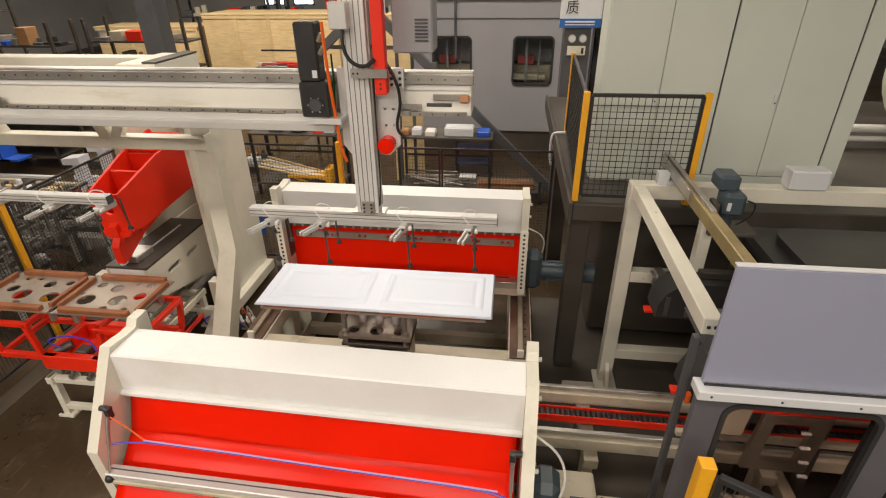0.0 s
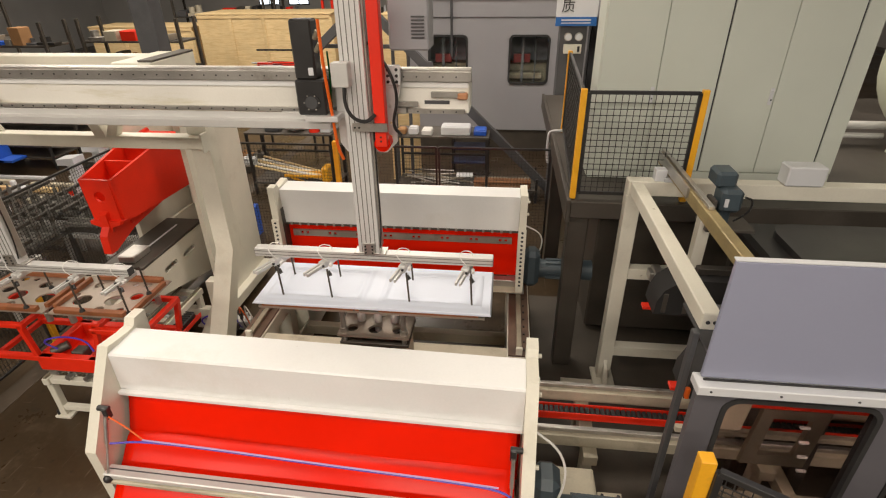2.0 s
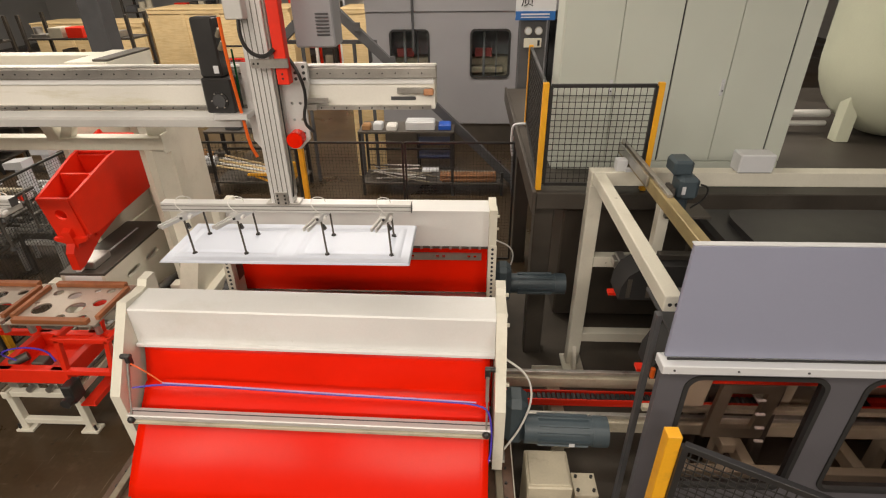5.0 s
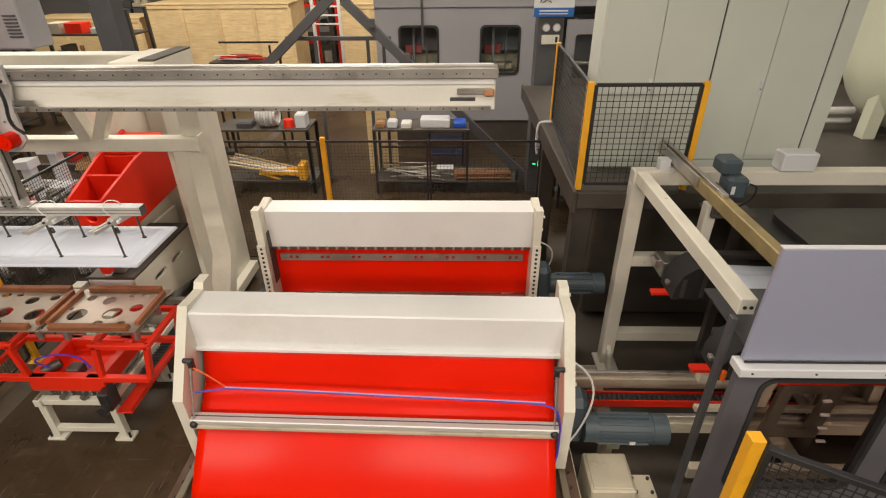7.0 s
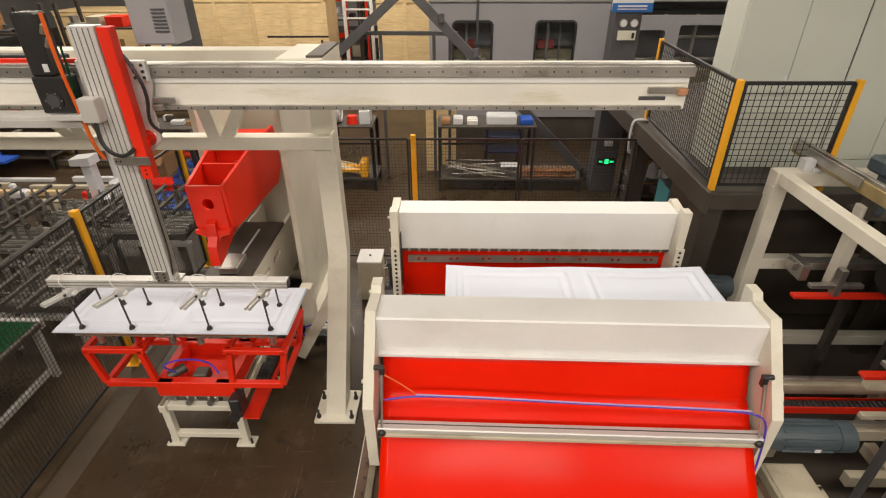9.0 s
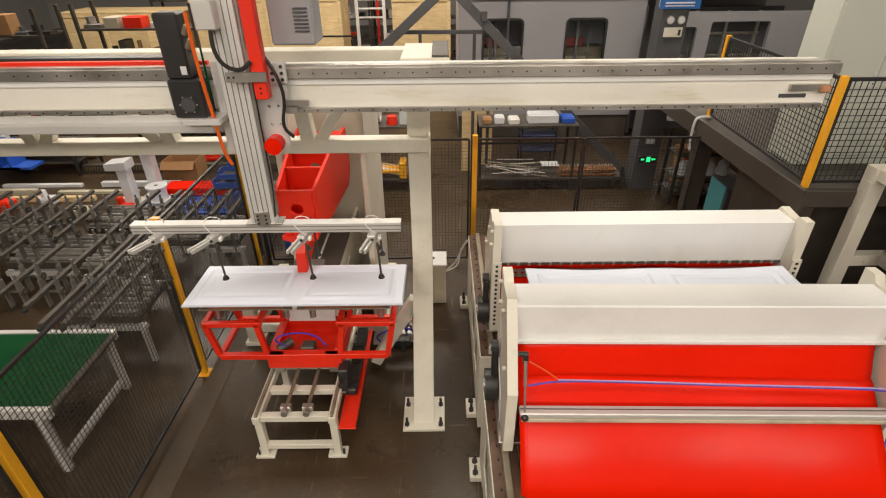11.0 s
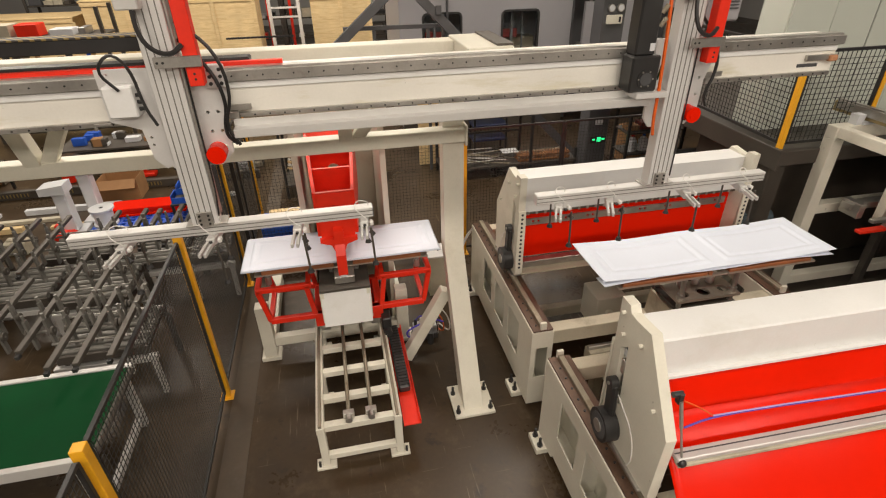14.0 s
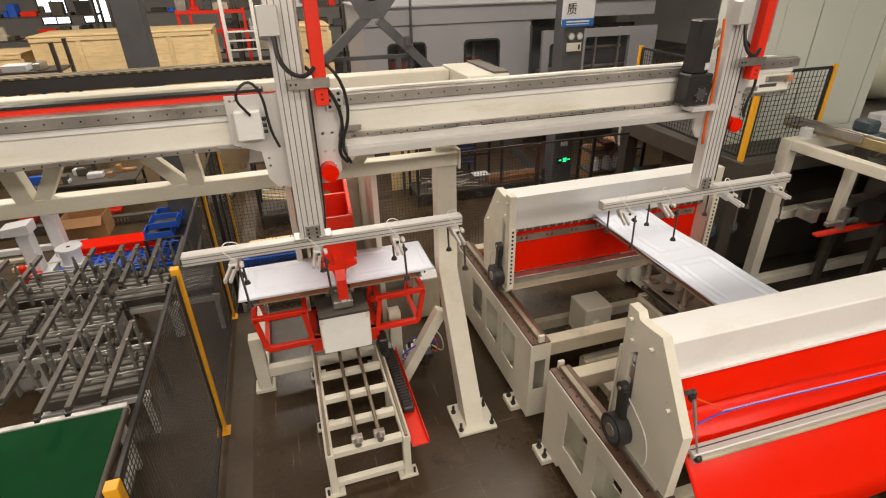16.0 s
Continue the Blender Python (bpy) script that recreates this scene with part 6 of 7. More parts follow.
R = random.Random(4)
rk = clutter_rack("bar_rack", -1.97, 0.86, -0.12, 9.5, "black bench with tool cases on top and steel bars below")
for k in range(18):
    y, z = 9.52 + R.random() * 0.5, 0.30 + R.random() * 0.22
    x0 = -1.85 + R.random() * 0.4
    solid("steel_bar", S().rod((x0, y, z), (x0 + 0.7 + R.random() * 0.5, y + 0.2 * (R.random() - 0.5), 0.30 + R.random() * 0.2), 0.013, 8), R.choice((ALUW, OLDSTEEL, STEEL, DARKSTEEL)), "loose round steel bar on the low shelf", "bar", "steel bars")
COPPER = material("rusty_screw", (0.30, 0.14, 0.06), 0.45, 0.4, vary=0.35, scale=8, bump=0.1)
for k in range(6):
    y, z = 9.56 + (k % 3) * 0.10, 0.32 + 0.09 * (k // 3)
    sc = thing("screw_spindle", "rusty feed screw with a coarse thread on the shelf", "screw", "feed screws")
    part("core", S().rod((-0.40, y, z), (0.72, y, z), 0.022, 10), COPPER, sc)
    th = S()
    for j in range(18):
        th.rod((-0.36 + j * 0.06, y, z), (-0.335 + j * 0.06, y, z), 0.042, 10)
    part("thread", th, R.choice((COPPER, OLDSTEEL)), sc)
solid("paper_sheet", S().box(-0.75, -0.42, 9.48, 9.72, 0.0, 0.006, 0), SIGNW, "white paper sheet lying on the bars", "paper", at=pose(0, 0, 0.53))
jk = clutter_rack("tool_rack", -5.0, -3.18, -3.2, 9.5, "black bench holding a bright wire coil and orange frames")
for k in range(6):
    solid("wooden_lath", S().beam((-4.9, 9.52 + k * 0.09, 0.62 + 0.03 * (k % 3)), (-3.45, 9.55 + k * 0.06, 0.36 + 0.02 * (k % 2)), 0.05, 0.03), (PINE, CLEARHOSE, PINE)[k % 3], "pale lath leaning on the low shelf", "lath", "laths")
pj = thing("clamp_frame", "orange steel clamp frame lying on the low shelf", "clamp")
part("bar", S().box(-4.3, -3.45, 9.50, 9.56, 0.40, 0.46, 0.008), YELLOW, pj)
part("bar", S().box(-4.3, -3.45, 9.72, 9.78, 0.40, 0.46, 0.008), YELLOW, pj)
part("head", S().box(-3.50, -3.36, 9.49, 9.80, 0.282, 0.62, 0.02), YELLOW, pj)
part("brace", S().beam((-4.25, 9.53, 0.43), (-3.9, 9.53, 0.30), 0.04, 0.04).beam((-4.25, 9.75, 0.43), (-3.9, 9.75, 0.30), 0.04, 0.04), YELLOW, pj)
wc = thing("wire_coil", "round coil of bright wire on the bench", "coil")
for k in range(7):
    r = 0.22 - 0.012 * abs(k - 3)
    part("winding", S().tube([(-4.0 + (k - 3) * 0.055, 9.75 + r * math.cos(a * math.pi / 8), 1.545 + r * math.sin(a * math.pi / 8)) for a in range(17)], 0.028), (ALU, CLEARHOSE)[k % 2], wc)
solid("red_pot", S().rod((-3.60, 9.7, 1.32), (-3.60, 9.7, 1.47), 0.11, 20, 0.09), REDP, "red round pot on the bench", "pot")
for x, y, z, w, d, h, m, lab in ((-3.45, 9.6, 1.32, 0.2, 0.3, 0.26, SIGNW, "white board upright on the bench"), (-1.9, 9.6, 1.32, 0.16, 0.2, 0.1, CARD, "small brown parts carton on a bench"), (-1.68, 9.6, 1.32, 0.18, 0.2, 0.13, SIGNW, "white plastic tool case on a bench"),
                                 (-1.42, 9.56, 1.32, 0.2, 0.25, 0.10, CLEARHOSE, "pale plastic cutter case on a bench"), (-1.05, 9.6, 1.32, 0.56, 0.3, 0.16, SIGNW, "long white tool case on a bench"), (-0.42, 9.6, 1.32, 0.24, 0.3, 0.10, BLUEP, "shallow blue plastic parts tray"),
                                 (-4.6, 9.6, 1.32, 0.3, 0.3, 0.1, DARKGREY, "flat dark box on the bench"), (2.0, 9.6, 0.0, 0.5, 0.4, 0.75, CARD, "tall brown cardboard box on the floor"), (2.6, 9.6, 0.0, 0.6, 0.5, 0.85, CARD, "brown cardboard carton on the floor")):
    solid("storage_box", S().box(x, x + w, y, y + d, z, z + h, 0.012).box(x + 0.02, x + w - 0.02, y + 0.02, y + d - 0.02, z + h - 0.002, z + h + 0.012, 0.004), m, lab, "box")
NAVY = material("navy_paint", (0.02, 0.03, 0.09), 0.5, vary=0.15)
tt = thing("tool_trolley", "dark blue steel trolley with a white carton on top", "trolley")
for x in (-0.95, -0.22):
    for y in (10.9, 11.3):
        part("leg", S().box(x - 0.02, x + 0.02, y - 0.02, y + 0.02, 0, 0.96, 0.002), BLACK, tt)
for z in (0.3, 0.62, 0.92):
    part("tray", S().box(-0.98, -0.19, 10.88, 11.32, z, z + 0.05, 0.006), NAVY, tt)
part("carton", S().box(-0.55, -0.25, 10.95, 11.2, 0.971, 1.06, 0.006), SIGNW, tt)

bs = thing("pallet_stack", "stacked blue plastic pallets behind the fence", "pallet")
for k in range(4):
    part("pallet", S().box(-5.2, -4.1, 7.3, 7.85, k * 0.14 + 0.03, k * 0.14 + 0.13, 0.01).box(-5.2, -5.05, 7.3, 7.85, k * 0.14, k * 0.14 + 0.03, 0).box(-4.25, -4.1, 7.3, 7.85, k * 0.14, k * 0.14 + 0.03, 0), BLUEP, bs)
part("board", S().box(-5.1, -4.3, 7.35, 7.8, 0.56, 0.62, 0.004), PINE, bs)
# Added thin sheet that gives the floor a darker tone under the portal.
solid("work_mat", S().box(0.62, 4.4, 2.3, 6.2, 0.001, 0.008, 0), INSIDE, "thin dark sheet added over the floor under the portal", "mat")
solid("drive_case", S().box(0.60, 0.92, 2.22, 2.55, 0.0, 0.94, 0.01).box(0.62, 0.90, 2.24, 2.53, 0.938, 0.952, 0.004), OLDCREAM, "cream sheet-metal drive case beside the machine", "drive case")

solid("plywood_board", S().box(-2.25, -1.62, 10.6, 10.66, 0, 1.75, 0.004), PINE, "pale plywood sheet standing behind the fence", "board", "plywood boards")
# ---- storage racks far back ----
RR = random.Random(7)
CL = (DARKGREY, STEEL, CARD, BLUEP, REDP, DARKSTEEL, SIGNW, OLDCREAM, BLACK, DARKSTEEL, INSIDE)


def rack(x0, y0, w, d, levels, label):
    t = thing("storage_rack", label, "rack", "storage racks")
    h = levels * 0.75
    for a in (x0, x0 + w):
        for b in (y0, y0 + d):
            part("upright", S().box(a - 0.04, a + 0.04, b - 0.04, b + 0.04, 0, h, 0.003), DARKSTEEL, t)
    for k in range(levels):
        z = 0.25 + k * 0.72
        part("shelf", S().box(x0, x0 + w, y0, y0 + d, z - 0.05, z, 0.003), DARKSTEEL, t)
        x = x0 + 0.1
        while x < x0 + w - 0.3:
            bw, bh = 0.12 + RR.random() * 0.42, 0.06 + RR.random() * 0.40
            s = S()
            if RR.random() < 0.55:
                s.box(x, x + bw, y0 + 0.05, y0 + 0.05 + 0.3 + 0.3 * RR.random(), z, z + bh, 0.01)
            else:
                r_ = 0.04 + 0.1 * RR.random()
                s.rod((x + r_, y0 + 0.3, z), (x + r_, y0 + 0.3, z + bh), r_, 12).box(x, x + bw, y0 + 0.1, y0 + 0.4, z, z + bh * 0.35, 0.006)
            part("stored_part", s, RR.choice(CL), t)
            x += bw + 0.02 + RR.random() * 0.22
    return t


for x0, y0, w, lv in ((-15.5, 13.5, 3.2, 4), (-12.0, 14.5, 3.0, 4), (-19.5, 15.5, 3.5, 5), (-14.0, 22.5, 4.0, 5), (-9.5, 22.5, 4.0, 5), (-5.4, 22.5, 4.0, 5), (-18.0, 10.0, 3.0, 3), (-1.0, 22.0, 4.0, 5)):
    rack(x0, y0, w, 0.9, lv, "dark storage rack crowded with machine parts")
for k in range(2):
    solid("plywood_board", S().box(-11.4 + k * 0.62, -10.85 + k * 0.62, 12.6, 12.66, 0, 1.2, 0.004, pose(0, 0.2, 0, -6, 0, 0)), PINE, "pale plywood board leaning upright", "board", "plywood boards")
for x0, y0, lab in ((-12.6, 10.5, "low dark bench with metal parts"), (-9.6, 11.6, "low dark bench with white brackets")):
    table("workbench", x0, y0, 2.2, 0.9, 0.6, DARKSTEEL, lab)
    for k in range(12):
        x, y = x0 + 0.1 + RR.random() * 1.9, y0 + 0.1 + RR.random() * 0.6
        solid("metal_part", S().box(x, x + 0.1 + 0.2 * RR.random(), y, y + 0.1 + 0.1 * RR.random(), 0.6, 0.63 + 0.15 * RR.random(), 0.006), RR.choice((STEEL, SIGNW, DARKSTEEL, BLUEP, CARD)), "loose metal part on a bench", "part", "loose parts")

rr = thing("red_rack", "bright red steel rack behind the crates", "rack")
for x in (-7.3, -6.9, -5.9, -5.1):
    part("post", S().box(x - 0.05, x + 0.05, 22.0, 22.1, 0, 3.2, 0.004), REDP, rr)
for z in (2.45, 3.1):
    part("beam", S().box(-7.35, -5.05, 21.96, 22.0, z - 0.06, z + 0.06, 0.004), REDP, rr)
wf = thing("white_rack", "pale square-tube rack beside the crate", "rack")
for x in (-5.75, -4.75):
    part("post", S().box(x - 0.06, x + 0.06, 20.9, 21.0, 0, 4.0, 0.004), WHITE, wf)
for z in (1.9, 2.2, 2.5):
    part("beam", S().box(-5.69, -4.81, 20.92, 20.98, z - 0.03, z + 0.03, 0.004), WHITE, wf)

# ---- pallet, spool and boxes beyond the roller conveyor ----
bp = thing("plastic_pallet", "blue perforated plastic pallet", "pallet")
part("deck", S().prism([(-8.12, 8.38), (-6.38, 8.38), (-6.38, 9.48), (-8.12, 9.48)], 0.12, 0.15, "z", holes=[[(-8.05 + i * 0.12, 8.43 + j * 0.12), (-7.975 + i * 0.12, 8.43 + j * 0.12), (-7.975 + i * 0.12, 8.505 + j * 0.12), (-8.05 + i * 0.12, 8.505 + j * 0.12)] for i in range(14) for j in range(9)]), BLUEP, bp)
for y in (8.43, 8.93, 9.43):
    part("runner", S().box(-8.12, -6.38, y - 0.05, y + 0.05, 0, 0.12, 0.005), BLUEP, bp)
pile = thing("red_panel_pile", "stack of bright red panels on the pallet", "panel stack")
for x0, x1, y0, y1, z0, z1 in ((-7.94, -6.70, 9.10, 9.50, 0.15, 0.19), (-7.91, -6.72, 9.12, 9.52, 0.191, 0.24), (-7.94, -6.75, 9.10, 9.48, 0.241, 0.30)):
    part("panel", S().box(x0, x1, y0, y1, z0, z1, 0.008), RED, pile)
sp = thing("wire_spool", "white plastic wire spool standing on the pallet", "spool")
part("flange", S().rod((-7.93, 8.92, 0.15), (-7.93, 8.92, 0.18), 0.19, 28), SIGNW, sp)
part("flange", S().rod((-7.93, 8.92, 0.42), (-7.93, 8.92, 0.45), 0.19, 28), SIGNW, sp)
part("winding", S().rod((-7.93, 8.92, 0.18), (-7.93, 8.92, 0.42), 0.15, 24), CLEARHOSE, sp)
part("bore", S().rod((-7.93, 8.92, 0.451), (-7.93, 8.92, 0.455), 0.03, 14), INK, sp)
for k in range(2):
    b = thing("bracket_stand", "white cast bracket with an angled top", "bracket", "bracket stands")
    x, y = -8.55 + k * 0.24, 8.85 + k * 0.45
    part("post", S().box(x, x + 0.20, y, y + 0.2, 0.10, 0.78 + 0.14 * k, 0.02), SIGNW, b)
    part("head", S().prism([(x - 0.14, 0.78 + 0.14 * k), (x + 0.24, 0.78 + 0.14 * k), (x + 0.24, 0.94 + 0.14 * k), (x - 0.14, 0.90 + 0.14 * k)], y - 0.05, y + 0.25, "y"), SIGNW, b)
    part("base", S().box(x - 0.1, x + 0.3, y - 0.1, y + 0.3, 0.0, 0.10, 0.01), SIGNW, b)
ob2 = thing("storage_box", "open brown cardboard box", "box")
part("carton", S().box(-8.45, -7.75, 10.2, 10.7, 0.0, 0.02, 0).box(-8.45, -8.44, 10.2, 10.7, 0.02, 0.42, 0).box(-7.76, -7.75, 10.2, 10.7, 0.02, 0.42, 0).box(-8.44, -7.76, 10.2, 10.21, 0.02, 0.42, 0).box(-8.44, -7.76, 10.69, 10.7, 0.02, 0.42, 0), CARD, ob2)
part("carton_flap", S().box(-8.44, -7.76, -0.2, 0, 0, 0.008, 0, pose(0, 10.2, 0.42, 40, 0, 0)), CARD, ob2)
tb = thing("bin_trolley", "dark steel trolley for parts bins", "trolley")
part("tray", S().box(-6.75, -6.1, 8.55, 9.45, 0.50, 0.53, 0.003), BLACK, tb)
for x in (-6.72, -6.13):
    for y in (8.58, 9.42):
        part("leg", S().box(x - 0.02, x + 0.02, y - 0.02, y + 0.02, 0, 0.50, 0.002), BLACK, tb)
for k in range(5):
    b = thing("parts_bin", "blue plastic parts bin on the trolley", "bin", "parts bins")
    x, y, z = -6.72 + 0.04 * k, 8.58 + 0.29 * (k % 3), 0.53 + 0.16 * (k // 3)
    part("bin_body", S().box(x, x + 0.42, y, y + 0.26, z, z + 0.02, 0).box(x, x + 0.02, y, y + 0.26, z + 0.02, z + 0.15, 0.003).box(x + 0.40, x + 0.42, y, y + 0.26, z + 0.02, z + 0.15, 0.003).box(x + 0.02, x + 0.40, y, y + 0.02, z + 0.02, z + 0.10, 0.003).box(x + 0.02, x + 0.40, y + 0.24, y + 0.26, z + 0.02, z + 0.15, 0.003), BLUEP, b)
    part("contents", S().box(x + 0.03, x + 0.39, y + 0.03, y + 0.23, z + 0.02, z + 0.07, 0.01), DARKSTEEL, b)
for k in range(4):
    solid("blue_chair_shell", S().prism([(0, 0), (0.4, 0), (0.46, 0.55), (0.40, 0.55), (0.36, 0.06), (0, 0.05)], 0, 0.42, "x"), BLUEP, "blue plastic shell leaning in a row", "plastic shell", "blue shells", pose(-11.6 + 0.2 * k, 10.0, 0.35, 0, 0, 90))
for k in range(9):
    x, y = -13.0 + 0.75 * k * 0.9, 9.2 + (k % 3) * 0.35
    solid("long_lath", S().box(x, x + 1.6, y, y + 0.10, 0.0, 0.06 + 0.04 * (k % 2), 0.004, pose(0, 0, 0, 0, 0, 0)), (PINE, OLDCREAM, SIGNW)[k % 3], "pale profile lying on a low stack", "profile", "profiles")
for k in range(8):
    x, y = -12.0 + k * 0.55, 8.0 + (k % 4) * 0.35
    solid("casting", S().box(x, x + 0.32, y, y + 0.22, 0.0, 0.14 + 0.05 * (k % 3), 0.03).box(x + 0.05, x + 0.15, y + 0.05, y + 0.15, 0.13, 0.28, 0.02), (SIGNW, OLDCREAM, REDP, SIGNW)[k % 4], "pale machine casting on the floor", "casting", "castings")

tk = thing("storage_tank", "large pale cream pressure tank on legs", "tank")
part("shell", S().rod((5.47, 6.65, 3.06), (5.47, 6.65, 6.5), 0.90, 40).ball((5.47, 6.65, 3.06), 0.898, 32), TANKM, tk)
for ang in (60, 200, 320):
    x, y = 5.47 + 0.72 * math.cos(math.radians(ang)), 6.65 + 0.72 * math.sin(math.radians(ang))
    part("leg", S().box(x - 0.08, x + 0.08, y - 0.08, y + 0.08, 2.15, 3.0, 0.005), TANKM, tk)
part("pipe", S().rod((3.75, 6.75, 2.40), (4.8, 6.75, 2.40), 0.05, 14).rod((3.75, 6.75, 2.27), (4.8, 6.75, 2.27), 0.035, 14), ALU, tk)
cbx = thing("connection_box", "small grey electrical box by the column", "box")
part("case", S().box(-2.94, -2.63, 5.82, 6.15, 0.0, 0.60, 0.008), OLDCREAM, cbx)
part("lid", S().box(-2.95, -2.62, 5.81, 6.16, 0.60, 0.625, 0.006), WHITE, cbx, "pale lid")
part("lid_knob", S().rod((-2.79, 5.98, 0.625), (-2.79, 5.98, 0.64), 0.014, 10), BLACK, cbx)
part("hose", S().tube([(-2.63, 5.95, 0.45), (-2.50, 5.90, 0.60), (-2.42, 5.85, 0.85), (-2.36, 5.80, 1.0)], 0.010), CLEARHOSE, cbx)
part("hose", S().tube([(-2.63, 6.0, 0.40), (-2.46, 5.98, 0.50), (-2.44, 5.92, 0.80), (-2.34, 5.84, 0.98)], 0.010), CLEARHOSE, cbx)
solid("drive_unit", S().box(-1.35, -1.0, 4.25, 4.6, 0.38, 0.80, 0.01).rod((-1.2, 4.2, 0.6), (-1.2, 4.25, 0.6), 0.05, 14), CREAM, "cream drive unit between the frames", "drive unit")


vb = thing("valve_station", "small grey valve block with hoses at the column foot", "valve block")
part("block", S().box(-3.30, -3.00, 4.95, 5.08, 0.06, 0.20, 0.008), ALUW, vb)
part("stand", S().box(-3.28, -3.02, 4.97, 5.06, 0.0, 0.06, 0.003), BLACK, vb)
for k in range(4):
    x = -3.27 + k * 0.075
    part("valve", S().rod((x, 5.01, 0.20), (x, 5.01, 0.29), 0.022, 12), (BLACK, SIGNW)[k % 2], vb)
    part("hose", S().tube([(x, 5.0, 0.28), (x + 0.05, 4.92, 0.42 + 0.03 * k), (x + 0.16, 4.86, 0.36), (x + 0.18, 4.90, 0.10), (x + 0.10, 5.2, 0.02)], 0.008), (BLUEHOSE, BLACK, ORANGE, CLEARHOSE)[k], vb)


white = thing("bent_pipe", "white bent pipe at the platform corner", "pipe")
part("pipe", S().tube([(1.0, 7.02, 2.185), (0.80, 7.02, 2.185), (0.765, 7.02, 2.12), (0.765, 7.02, 1.85), (0.79, 7.02, 1.72)], 0.018), SIGNW, white)
part("clip", S().box(0.785, 0.80, 6.99, 7.05, 1.95, 2.0, 0.002), STEEL, white)
TEAL = material("teal_paint", (0.10, 0.36, 0.40), 0.45, vary=0.12, scale=3)
tl = thing("pump_unit", "grey pump cabinet with a teal end panel", "cabinet")
part("body", S().box(1.60, 2.5, 7.2, 7.7, 0.0, 1.02, 0.012), DARKGREY, tl)
part("end_panel", S().box(1.57, 1.60, 7.22, 7.68, 0.05, 1.05, 0.006), TEAL, tl, "teal end panel")
ks = thing("canister_rack", "dark steel rack with white canisters and red cartons", "rack")
for x in (1.55, 2.75):
    for y in (8.85, 9.35):
        part("post", S().box(x - 0.025, x + 0.025, y - 0.025, y + 0.025, 0, 1.30, 0.003), BLACK, ks)
for z in (0.20, 0.50, 0.92):
    part("shelf", S().box(1.53, 2.77, 8.83, 9.37, z, z + 0.03, 0.003), DARKSTEEL, ks)
for k in range(4):
    c = thing("canister", "white plastic canister on the rack shelf", "canister", "canisters")
    x = 1.75 + k * 0.24
    part("body", S().rod((x, 9.0, 0.53), (x, 9.0, 0.74), 0.09, 18).rod((x, 9.0, 0.74), (x, 9.0, 0.82), 0.09, 18, 0.035), SIGNW, c)
    part("cap", S().rod((x, 9.0, 0.82), (x, 9.0, 0.86), 0.032, 14), (REDP, BLUEP, SIGNW, BLACK)[k], c)
for k in range(3):
    solid("small_carton", S().box(1.60 + k * 0.26, 1.83 + k * 0.26, 8.95, 9.2, 0.95, 1.05 + 0.05 * (k % 2), 0.006).box(1.60 + k * 0.26, 1.83 + k * 0.26, 9.06, 9.09, 1.049 + 0.05 * (k % 2), 1.053 + 0.05 * (k % 2), 0), (CARD, DARKRED, CARD)[k], "small brown-red carton on the rack", "box", "small cartons")
for k in range(5):
    solid("machine_part", S().rod((1.65 + 0.22 * k, 9.0, 0.23), (1.65 + 0.22 * k, 9.0, 0.32 + 0.03 * (k % 3)), 0.08, 14).box(1.60 + 0.22 * k, 1.70 + 0.22 * k, 8.9, 9.1, 0.23, 0.27, 0.004), (STEEL, DARKSTEEL, OLDSTEEL)[k % 3], "round machine part on the low shelf", "machine part", "machine parts")
hz = thing("hazard_kerb", "low steel kerb with black and yellow tape", "kerb")
part("kerb", S().box(-10.5, -5.6, 10.72, 10.84, 0.0, 0.16, 0.006), DARKSTEEL, hz)
for k in range(6):
    part("tape", S().box(-10.4 + k * 0.8, -9.9 + k * 0.8, 10.715, 10.719, 0.05, 0.12, 0), HAZARD, hz)
WR = random.Random(21)
for k in range(14):
    x, y = -12.5 + WR.random() * 6.5, 11.1 + WR.random() * 0.5
    w, h = 0.12 + 0.35 * WR.random(), 0.06 + 0.25 * WR.random()
    solid("stored_part", S().box(x, x + w, y, y + 0.2, 0, h, 0.012).rod((x + w / 2, y + 0.1, h - 0.01), (x + w / 2, y + 0.1, h + 0.08), 0.035, 12), WR.choice((DARKSTEEL, REDP, CARD, SIGNW, OLDSTEEL, BLUEP)), "loose machine part standing on the floor", "machine part", "floor parts")


br_ = thing("rail_bracket", "cream bolted bracket beside the drive case", "bracket")
part("upright", S().box(1.02, 1.14, 2.42, 2.54, 0.0, 0.62, 0.005), OLDCREAM, br_)
part("head_plate", S().box(0.99, 1.17, 2.38, 2.58, 0.62, 0.65, 0.004), OLDCREAM, br_)
for bx in (1.02, 1.14):
    for by in (2.42, 2.54):
        part("bolt", S().rod((bx, by, 0.65), (bx, by, 0.668), 0.013, 8), BLACK, br_)


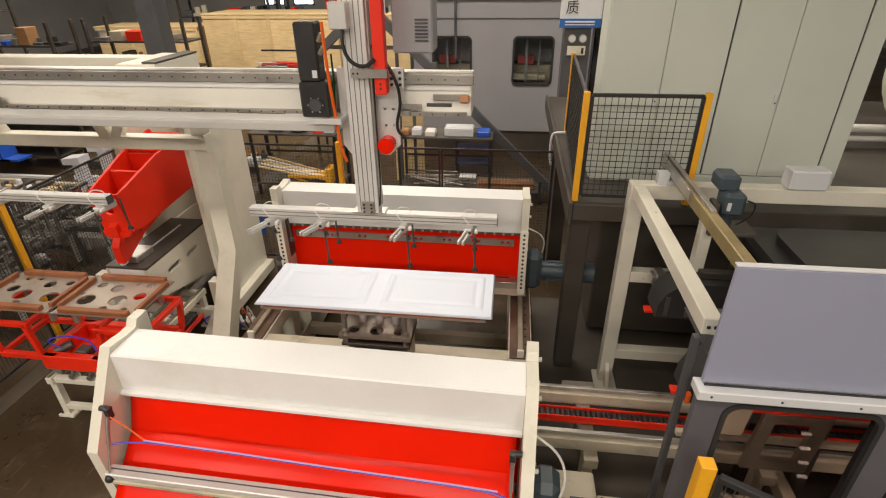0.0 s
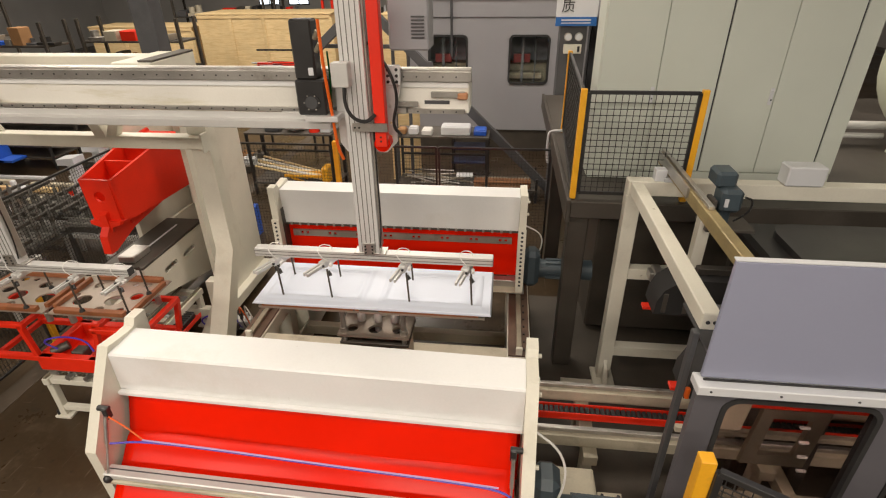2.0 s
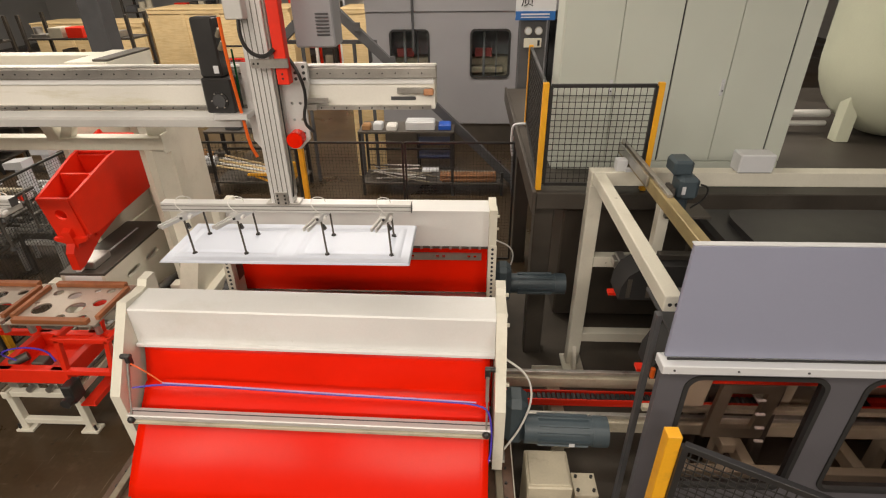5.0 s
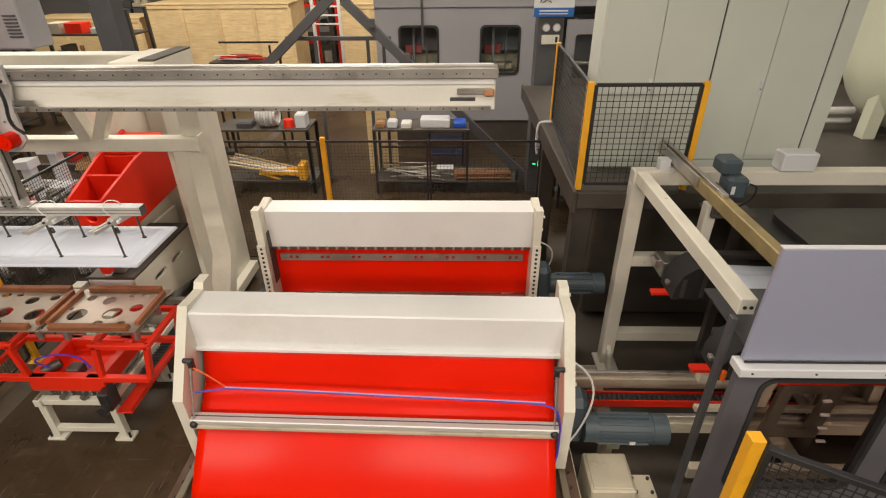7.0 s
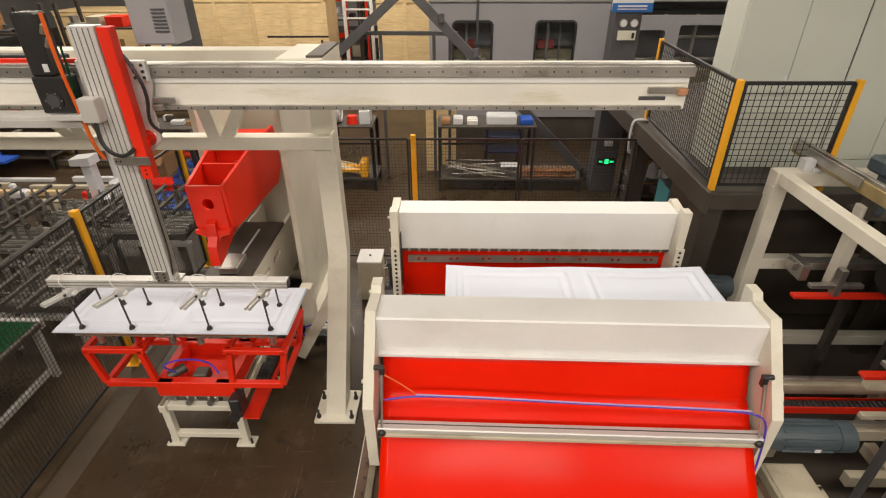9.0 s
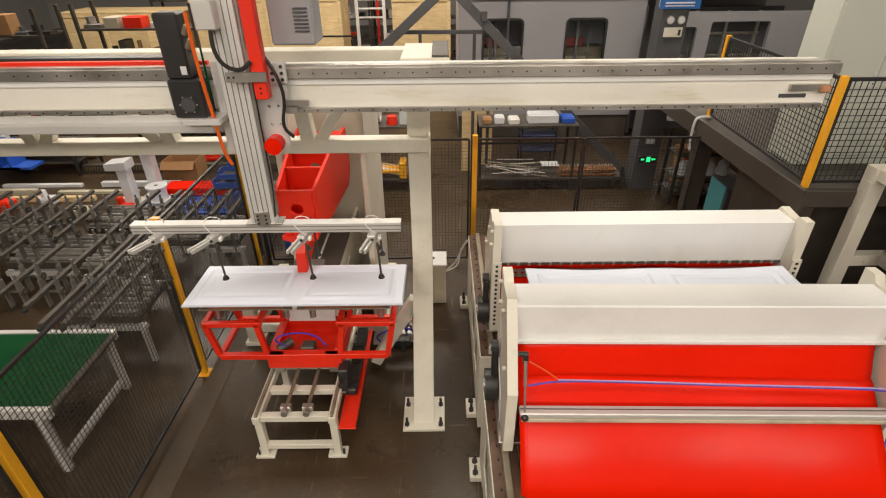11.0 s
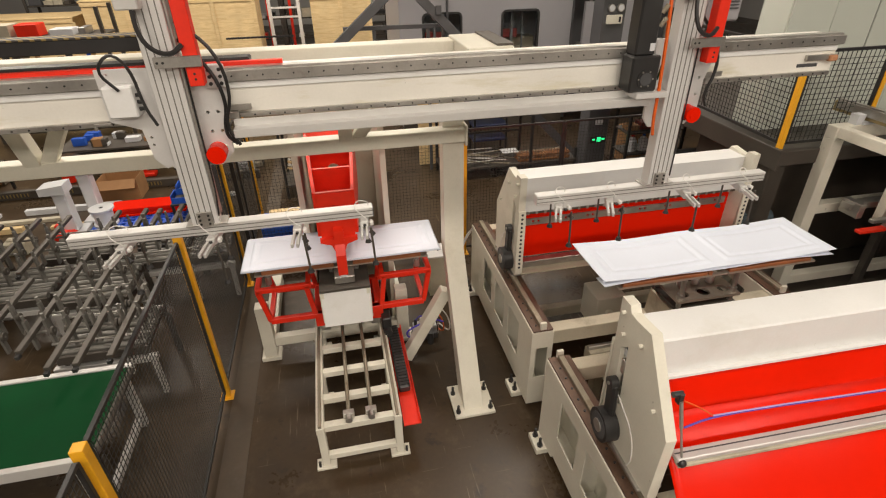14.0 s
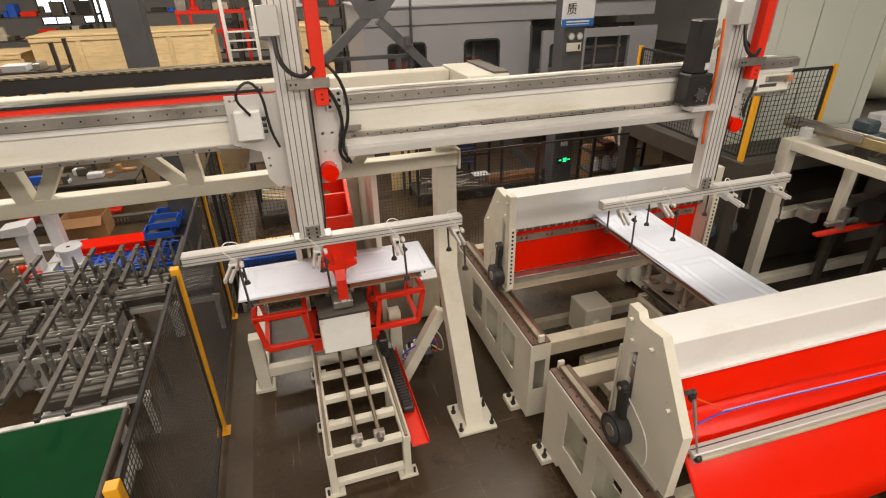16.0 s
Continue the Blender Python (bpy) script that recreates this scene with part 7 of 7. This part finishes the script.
# ---- what moves ----
def motions():
    # carriage along the beam
    ax = [(0, -0.86), (2.5, -0.87), (4.2, -0.86), (4.8, -1.05), (5.4, -1.9), (5.9, -2.65), (6.3, -3.12), (6.5, -3.37), (7.0, -3.80), (7.5, -3.98), (8.0, -4.02), (9.7, -4.0), (10.6, -4.0), (11.2, -3.93), (11.8, -3.70), (12.0, -3.49), (12.4, -3.15), (12.8, -2.76), (13.0, -2.54), (13.4, -2.12), (13.8, -1.75), (14.2, -1.28), (14.5, -1.06), (15.0, -0.93), (15.5, -0.90), (16, -0.90)]
    walk(carriage, [(t, pose(x, 0, 0)) for t, x in ax])
    za = [(0, 2.50), (0.25, 2.42), (0.5, 2.27), (0.8, 2.15), (1.2, 2.12), (2.3, 2.12), (2.5, 2.18), (2.6, 2.24), (2.8, 2.42), (3.0, 2.51), (3.5, 2.53), (8.0, 2.51), (8.25, 2.38), (8.5, 2.15), (8.75, 1.95), (9.0, 1.87), (9.7, 1.86), (10.2, 1.95), (11.0, 2.45), (11.8, 2.54), (12.4, 2.51), (16, 2.50)]
    walk(arm_a, [(t, pose(0, ARM_Y, z)) for t, z in za])
    zb = [(0, 2.54), (0.25, 2.40), (0.5, 2.18), (0.8, 1.92), (1.2, 1.84), (2.0, 1.84), (2.3, 1.86), (2.6, 2.10), (3.0, 2.42), (3.3, 2.53), (4.2, 2.55), (8.0, 2.55), (8.5, 2.3), (9.0, 2.0), (9.7, 1.95), (11.0, 2.45), (12, 2.55), (16, 2.58)]
    walk(arm_b, [(t, pose(SPAN, ARM_Y, z)) for t, z in zb])
    # forming machines closing and opening
    dn = [(0, -0.60), (2.4, -0.60), (2.6, -0.57), (2.8, -0.52), (3.0, -0.43), (3.2, -0.29), (3.5, -0.15), (3.8, -0.10), (4.2, -0.08), (6.5, -0.05), (7.5, -0.01), (9.7, 0), (10.3, 0.05), (11.0, 0.2), (11.5, 0.22), (12.4, 0.22), (12.6, 0.18), (12.8, 0.06), (13.0, -0.08), (13.2, -0.24), (13.5, -0.40), (13.8, -0.48), (14.2, -0.54), (16, -0.54)]
    walk(near_machine, [(t, pose(0, 3.02 + d, 0, 0, 0, -1.15)) for t, d in dn])
    df = [(0, -0.60), (2.4, -0.60), (2.6, -0.52), (2.8, -0.40), (3.0, -0.26), (3.2, -0.10), (3.4, -0.02), (3.6, 0), (9.7, 0), (10.3, 0.05), (11.0, 0.2), (11.5, 0.23), (12.4, 0.23), (12.6, 0.18), (12.8, 0.05), (13.0, -0.10), (13.2, -0.24), (13.5, -0.38), (13.8, -0.46), (14.2, -0.51), (16, -0.51)]
    walk(far_machine, [(t, pose(0, 4.10 - d * (0.83 if d < 0 else 1), 0)) for t, d in df])
    # shuttle, turntable and the skin that it brings
    sx = [(0, -0.865), (2.3, -0.865), (2.5, -0.78), (2.7, -0.55), (2.85, -0.32), (3.0, -0.08), (3.25, 0.36), (3.5, 0.77), (3.75, 1.21), (4.0, 1.65), (4.2, 1.98), (4.6, 2.60), (5.0, 3.05), (5.6, 3.25), (6.4, 3.25), (6.8, 3.15), (7.0, 2.98), (7.2, 2.70), (7.5, 2.13), (8.0, 1.17), (8.5, 0.26), (8.8, -0.30), (9.0, -0.63), (9.2, -0.80), (9.5, -0.865), (16, -0.865)]
    walk(shuttle, [(t, pose(x, 0, 0)) for t, x in sx])
    ang = [(0, 0), (14.2, 0), (14.4, -3), (14.55, -12), (14.7, -28), (14.85, -52), (15.0, -74), (15.15, -86), (15.3, -90), (16, -90)]
    walk(turn, [(t, pose(0, 3.49, 0, 0, 0, a)) for t, a in ang])
    rows = [(0, pose(3.25, 3.52, 1.81))] + [(t, pose(x, 3.52, 1.81)) for t, x in sx if 5.5 < t < 14]
    rows += [(t, pose(-0.865, 3.52, 1.81, 0, 0, a)) for t, a in ang if t > 14]
    walk(skin_2, rows)
    walk(flap, [(t, pose(0, -0.309, 0, a, 0, 0)) for t, a in ((0, 0), (9.8, 0), (10.4, 45), (11.0, 100), (11.6, 155), (12.0, 178), (16, 178))])
    # finished skin: on the shuttle, carried, set on the cart, taken to the press
    cy = [(0, 0), (9.8, 0), (10.2, 0.08), (10.6, 0.30), (11.0, 0.50), (11.4, 0.68), (11.8, 0.82), (12.0, 0.92), (12.5, 1.12), (12.8, 1.24), (13.0, 1.29), (13.5, 1.27), (14.0, 1.27), (14.5, 1.30), (16, 1.30)]
    walk(cart, [(t, pose(0, y, 0)) for t, y in cy])
    rows = [(t, pose(-0.86, 3.55, z)) for t, z in ((0, 1.775), (2.3, 1.775), (2.5, 1.82), (2.6, 1.88), (2.8, 2.06), (3.0, 2.15), (3.5, 2.17), (4.2, 2.17))]
    rows += [(t, pose(x, 3.55, 2.17)) for t, x in ax if 4.2 < t < 8.0]
    rows += [(t, pose(-4.01, y, z)) for t, y, z in ((8.0, 3.55, 2.15), (8.25, 3.56, 2.02), (8.5, 3.58, 1.79), (8.75, 3.60, 1.59), (9.0, 3.62, 1.50), (9.7, 3.62, 1.49))]
    rows += [(t, pose(-4.01, 3.62 + y * 1.03, 1.49)) for t, y in cy if t > 9.7]
    walk(skin_1, rows)
    # gripping shoes let go of the blank and draw back
    walk(gu, [(t, pose(x, 0, 0)) for t, x in ((0, 0), (6.9, 0), (7.0, 0.08), (7.15, 0.75), (7.3, 0.95), (16, 0.95))])
    # nodding press head
    nod = [(0, -3), (0.4, 2), (0.8, 6), (1.2, 8), (2.6, 8), (3.0, 5), (3.4, 0), (3.8, -3), (7.5, -3), (8.0, 0), (8.3, 5), (8.6, 8), (9.7, 8), (16, 8)]
    walk(head, [(t, pose(*HINGE, (8 - a) * 0.6, 0, 0)) for t, a in nod])


motions()
